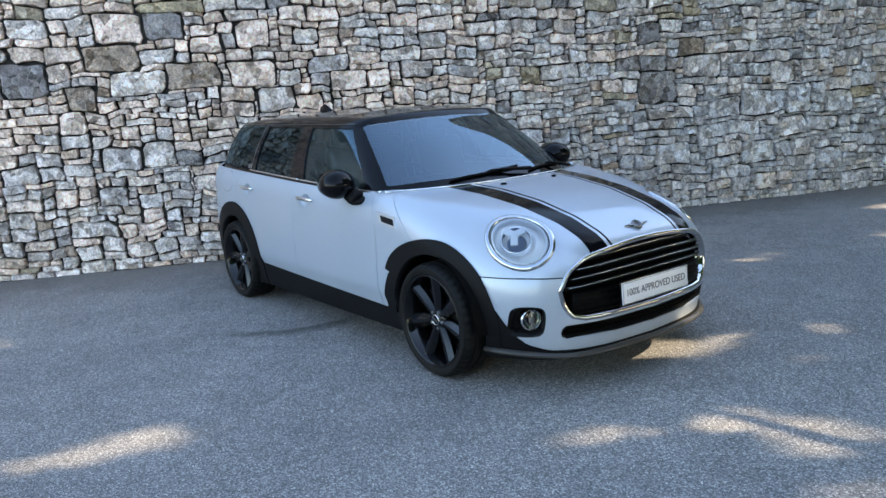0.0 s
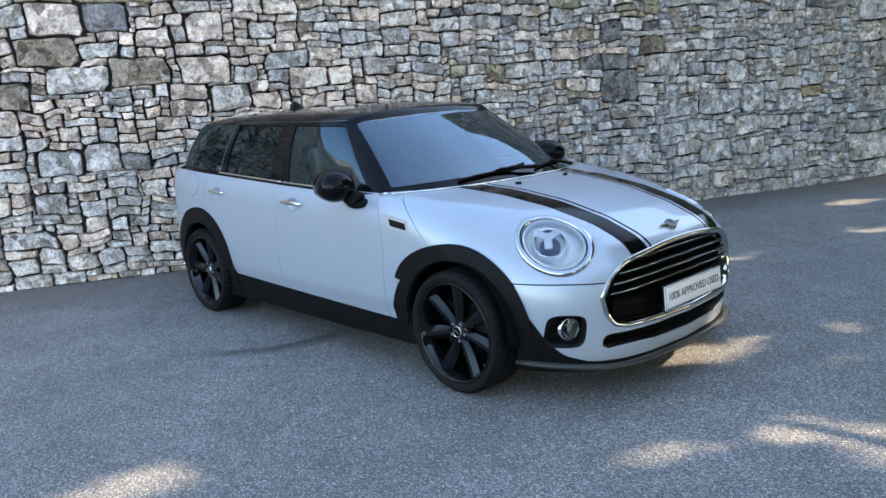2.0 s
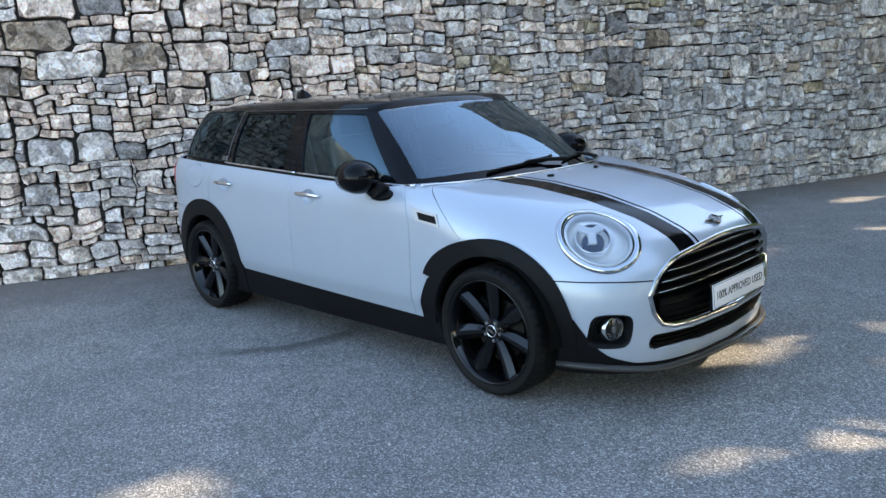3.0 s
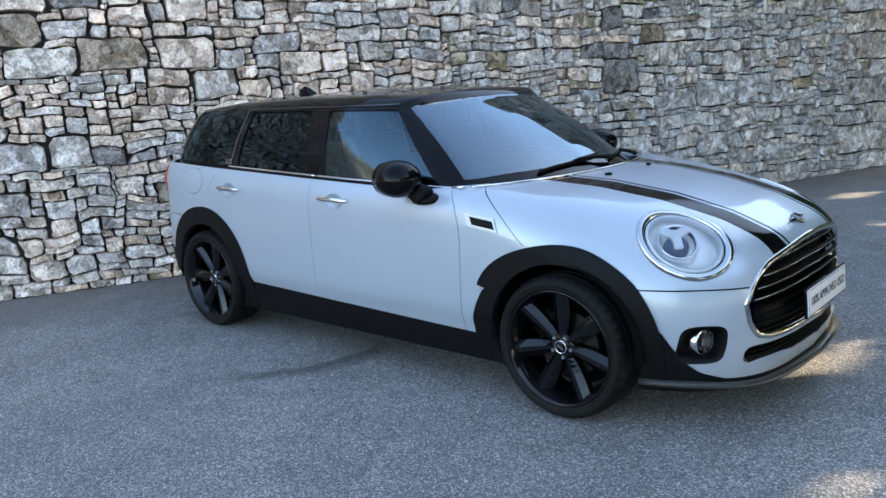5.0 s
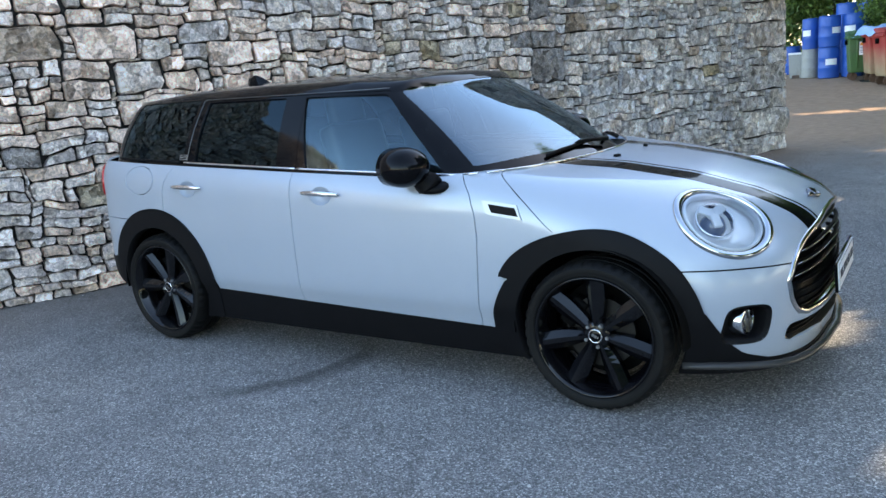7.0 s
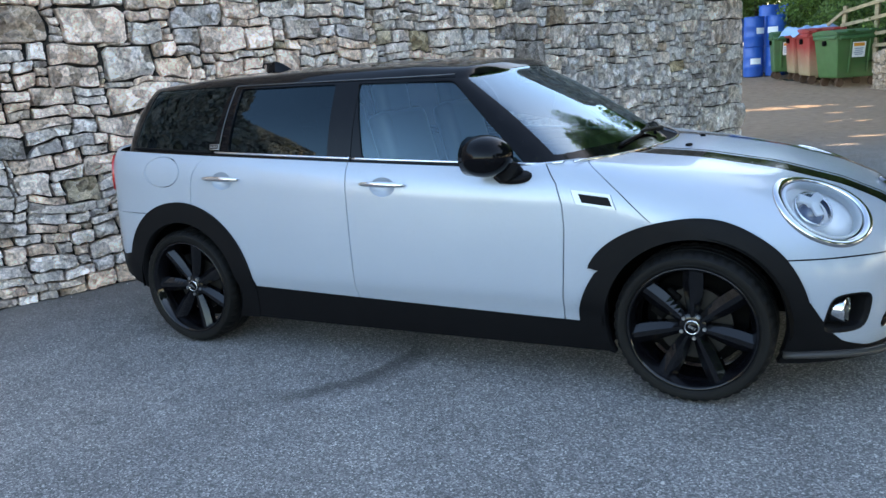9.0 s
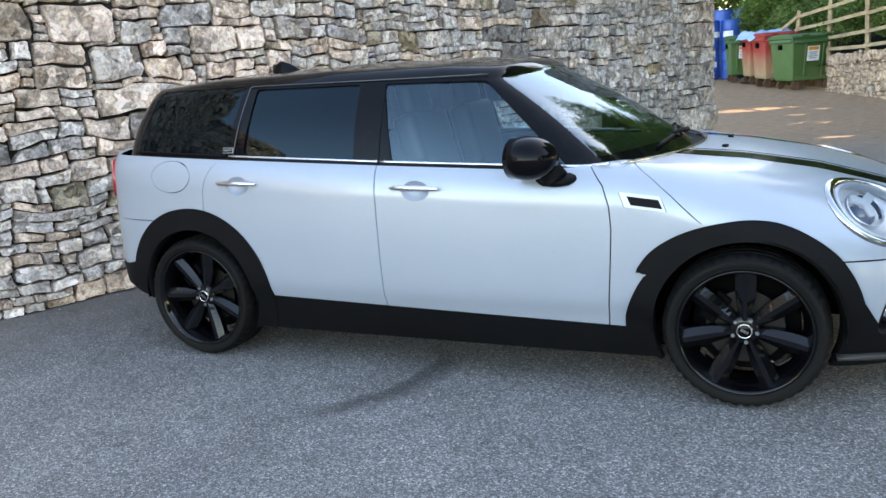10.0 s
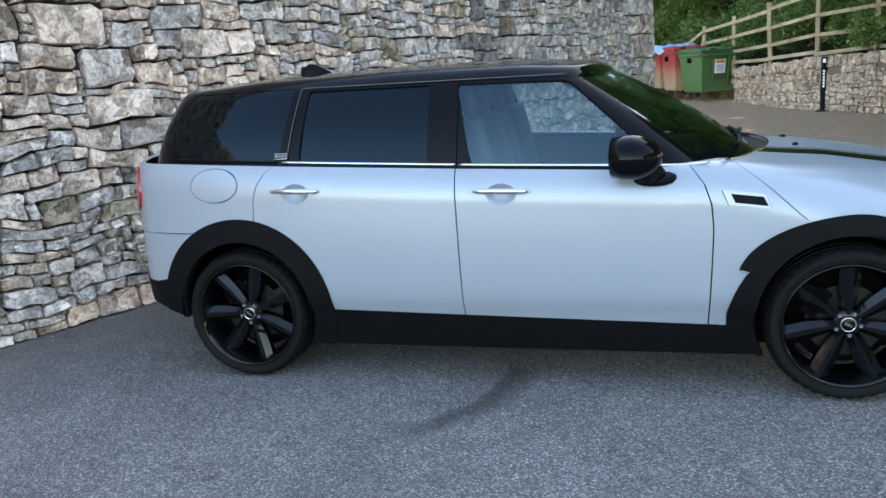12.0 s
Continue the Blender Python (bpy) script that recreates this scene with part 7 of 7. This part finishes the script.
def leaf_cloud(name, blobs, count, size, mat, seed, open_to_sun=True, long=1.6, hang=0.0):
    """Leaves scattered through lumpy blobs (x, y, z, rx, ry, rz), denser towards their outsides."""
    rng = np.random.default_rng(seed)
    vol = np.array([b[3] * b[4] * b[5] for b in blobs]) ** 0.67
    which = rng.choice(len(blobs), count, p=vol / vol.sum())
    b = np.array(blobs)[which]
    d = rng.normal(size=(count, 3))
    d /= np.linalg.norm(d, axis=1, keepdims=True)
    p = b[:, :3] + d * b[:, 3:] * (rng.random((count, 1)) ** 0.45)
    # uneven outline: drop leaves in noise pockets
    keep = np.array([noise.noise((q[0] * 0.9, q[1] * 0.9, q[2] * 0.9)) + 0.5 * noise.noise((q[0] * 2.7, q[1] * 2.7, q[2] * 2.7)) > -0.33 for q in p])
    if open_to_sun:
        keep = ~lets_sun_through(p, size * 0.35)
    p = p[keep]
    n = len(p)
    x = rng.normal(size=(n, 3))
    x[:, 2] -= hang
    x /= np.linalg.norm(x, axis=1, keepdims=True)
    y = np.cross(x, rng.normal(size=(n, 3)))
    y /= np.linalg.norm(y, axis=1, keepdims=True)
    s = size * rng.uniform(0.6, 1.3, (n, 1))
    z = np.cross(x, y)
    a, t = p - x * s * long / 2, p + x * s * long / 2
    l, r = p + y * s / 2 + z * s * 0.12, p - y * s / 2 + z * s * 0.12
    verts = np.stack([a, l, t, r], 1).reshape(-1, 3)
    k = np.arange(n)[:, None] * 4
    faces = np.vstack([np.hstack([k, k + 1, k + 2]), np.hstack([k, k + 2, k + 3])])
    me = bpy.data.meshes.new(name)
    me.from_pydata(verts.tolist(), [], faces.tolist())
    me.materials.append(mat)
    return me


def trunk_mesh(base, height, radius, seed, limbs=6, spread=1.6):
    rng = random.Random(seed)
    base = Vector(base)
    pts = [base + Vector((0.12 * math.sin(k * 1.3 + seed), 0.12 * math.cos(k * 0.9 + seed), height * k / 8)) for k in range(9)]
    parts = [tube(pts, lambda t: radius * (1 - 0.7 * t) + radius * 0.4 * max(0, 0.12 - t) / 0.12, 10)]
    for i in range(limbs):
        a, z = rng.uniform(0, 6.28), rng.uniform(0.35, 0.95)
        s = base + Vector((0, 0, height * z))
        e = s + Vector((math.cos(a), math.sin(a), rng.uniform(0.3, 0.9))) * spread * rng.uniform(0.6, 1.2)
        m = s.lerp(e, 0.5) + Vector((0, 0, -0.15))
        parts.append(tube([s, m, e], lambda t: radius * 0.35 * (1 - 0.75 * t), 6))
    return merge(*parts)


def make_tree(x, y, z, height, radius, blobs, leaves, size, mat, seed, label, open_to_sun=True, spread=1.6):
    t = tagged(new("tree"), label, "tree")
    part("trunk", trunk_mesh((x, y, z - 0.2), height, radius, seed, 8, spread), BARK, t)
    crown = part("crown", leaf_cloud("crown", blobs, leaves, size, mat, seed, open_to_sun), mat, t)
    return t


def lumps(x, y, z, r, h, n, seed):
    rng = random.Random(seed)
    out = []
    for _ in range(n):
        a, d = rng.uniform(0, 6.28), r * rng.uniform(0.2, 0.75)
        k = rng.uniform(0.45, 0.75)
        out.append((x + d * math.cos(a), y + d * math.sin(a), z + h * rng.uniform(0.0, 1.0), r * k, r * k, r * k * 0.85))
    return out


# tall trees towards the sun shade the yard; two added last shade the wall
s_flat = Vector((sun_way.x, sun_way.y, 0)).normalized()
s_side = Vector((-s_flat.y, s_flat.x, 0))
for i, (along, side, top) in enumerate(((15.0, -9.5, 15.5), (14.2, -5.6, 16.5), (15.2, -1.8, 17.0), (14.4, 2.2, 17.0), (15.4, 6.2, 16.5), (24.0, 10.2, 18.5), (27.0, 14.0, 18.5), (29.0, 18.0, 18.5), (18.2, 4.2, 18.0), (21.5, 7.4, 18.5))):
    p = s_flat * along + s_side * side
    z = float(ground_height(p.y))
    blobs = [(p.x, p.y, zz, 2.7, 2.7, 1.9) for zz in np.arange(4.2, top, 2.2)] + lumps(p.x, p.y, 4.0, 2.6, top - 5, 8, i)
    make_tree(p.x, p.y, z, top * 0.8, 0.30 if i < 4 else 0.16, blobs, 9000 if i < 4 else 30000, 0.30 if i < 4 else 0.13, LEAF, 100 + i, "tall broadleaf tree in full summer leaf, placed to shade yard and wall")

# two unseen crowns added over the yard ahead, to dim the car's bonnet
for i, (x, y, r) in enumerate(((7.4, 2.6, 2.7), (6.8, 7.2, 2.7))):
    make_tree(x, y, 0.0, 6.5, 0.22, lumps(x - 0.6, y, 4.6, r, 4.2, 14, 700 + i), 16000, 0.2, LEAF, 720 + i, "unseen broadleaf tree added to dim light on bonnet and yard", True, 2.0)

# wood behind the bins and the fence
for i, (x, y, h, r) in enumerate(((-3.52, 27.47, 6.88, 2.47), (-1.06, 28.45, 8.12, 2.71), (1.41, 27.59, 7.5, 2.47), (3.39, 25.62, 8.12, 2.59), (-6.24, 28.7, 8.12, 2.96), (5.85, 23.89, 8.12, 2.71), (8.57, 22.16, 8.12, 2.71))):
    blobs = lumps(x, y, 1.3 if x < 2.5 else 3.6, r, h - 1.5, 10, 40 + i)
    make_tree(x, y, 0.9, h * 0.7, 0.14, blobs, 17000, 0.09, (LEAF_DARK, LEAF)[i % 2], 200 + i, "dense green woodland tree behind the yard", True, 1.2)


def make_bush(x, y, z, r, leaves, size, seed, mat, label):
    b = tagged(new("bush"), label, "bush")
    twigs = []
    rng = random.Random(seed)
    for _ in range(9):
        a = rng.uniform(0, 6.28)
        e = Vector((x + r * math.cos(a) * rng.uniform(0.3, 0.9), y + r * math.sin(a) * rng.uniform(0.3, 0.9), z + r * rng.uniform(0.4, 1.3)))
        s = Vector((x, y, z - 0.3))
        twigs.append(tube([s, s.lerp(e, 0.5) + Vector((0, 0, 0.12)), e], lambda t: 0.018 * (1 - 0.7 * t), 5))
    part("branchwork", merge(*twigs), BARK, b)
    part("foliage", leaf_cloud("foliage", lumps(x, y, z + 0.15, r, r * 0.7, 6, seed), leaves, size, mat, seed, True), mat, b)
    return b


make_bush(1.23, 24.26, 1.83, 1.17, 9000, 0.065, 61, LEAF, "leafy bush over the blue drums")
make_bush(1.84, 23.02, 1.27, 0.93, 5000, 0.065, 62, LEAF_DARK, "leafy bush behind the bins")
make_bush(5.3, 16.18, 1.34, 0.62, 2600, 0.055, 63, IVY, "bramble growing through the fence")
make_bush(4.0, 18.71, 1.52, 0.62, 1500, 0.055, 64, IVY, "sparse bramble on the bank")
make_bush(2.83, 19.69, 1.27, 0.49, 600, 0.05, 65, IVY, "sparse twiggy shrub at the fence")
make_bush(6.59, 15.74, 1.52, 0.99, 4000, 0.06, 66, IVY, "bramble growing through the fence")

for k, (x, y, z, r, n) in enumerate(((5.24, 17.72, 1.46, 0.74, 5000), (4.25, 18.95, 1.4, 0.74, 5000), (2.89, 21.42, 1.64, 1.11, 6000), (4.13, 20.19, 1.89, 1.11, 6000), (5.36, 18.95, 2.01, 1.17, 6500), (6.59, 17.97, 2.14, 1.23, 6500), (3.63, 22.65, 2.88, 1.48, 8000), (5.61, 21.17, 3.25, 1.6, 8000), (2.15, 21.91, 1.52, 0.86, 4000))):
    make_bush(x, y, z, r, n, 0.06, 80 + k, (LEAF_DARK, IVY)[k % 2], "dense undergrowth on the wooded bank")

# a farther belt of trees closes the view
for i, (x, y) in enumerate(((-3.52, 30.55), (0.05, 31.17), (-11.42, 31.79), (-7.1, 34.25), (-2.78, 35.49), (1.54, 34.87), (5.85, 33.02), (10.17, 30.55), (-15.12, 28.08))):
    blobs = lumps(x, y, 2.0, 3.4, 9.5, 12, 300 + i)
    make_tree(x, y, 1.2, 8.0, 0.22, blobs, 9000, 0.16, LEAF_DARK, 400 + i, "far woodland tree closing the view", False, 1.8)

# unseen trees added ahead to darken the car's nose, mirrored in paint and glass
for i, (x, y, h) in enumerate(((9.6, -9.5, 6.0), (10.2, -6.4, 6.6), (9.8, -3.4, 6.2), (10.4, -0.4, 6.8))):
    make_tree(x, y, 0.0, h * 0.7, 0.16, lumps(x, y, 1.2, 1.9, h - 2.6, 11, 500 + i), 12000, 0.16, LEAF, 520 + i, "unseen broadleaf tree added to darken the car front, mirrored in it", False, 1.4)
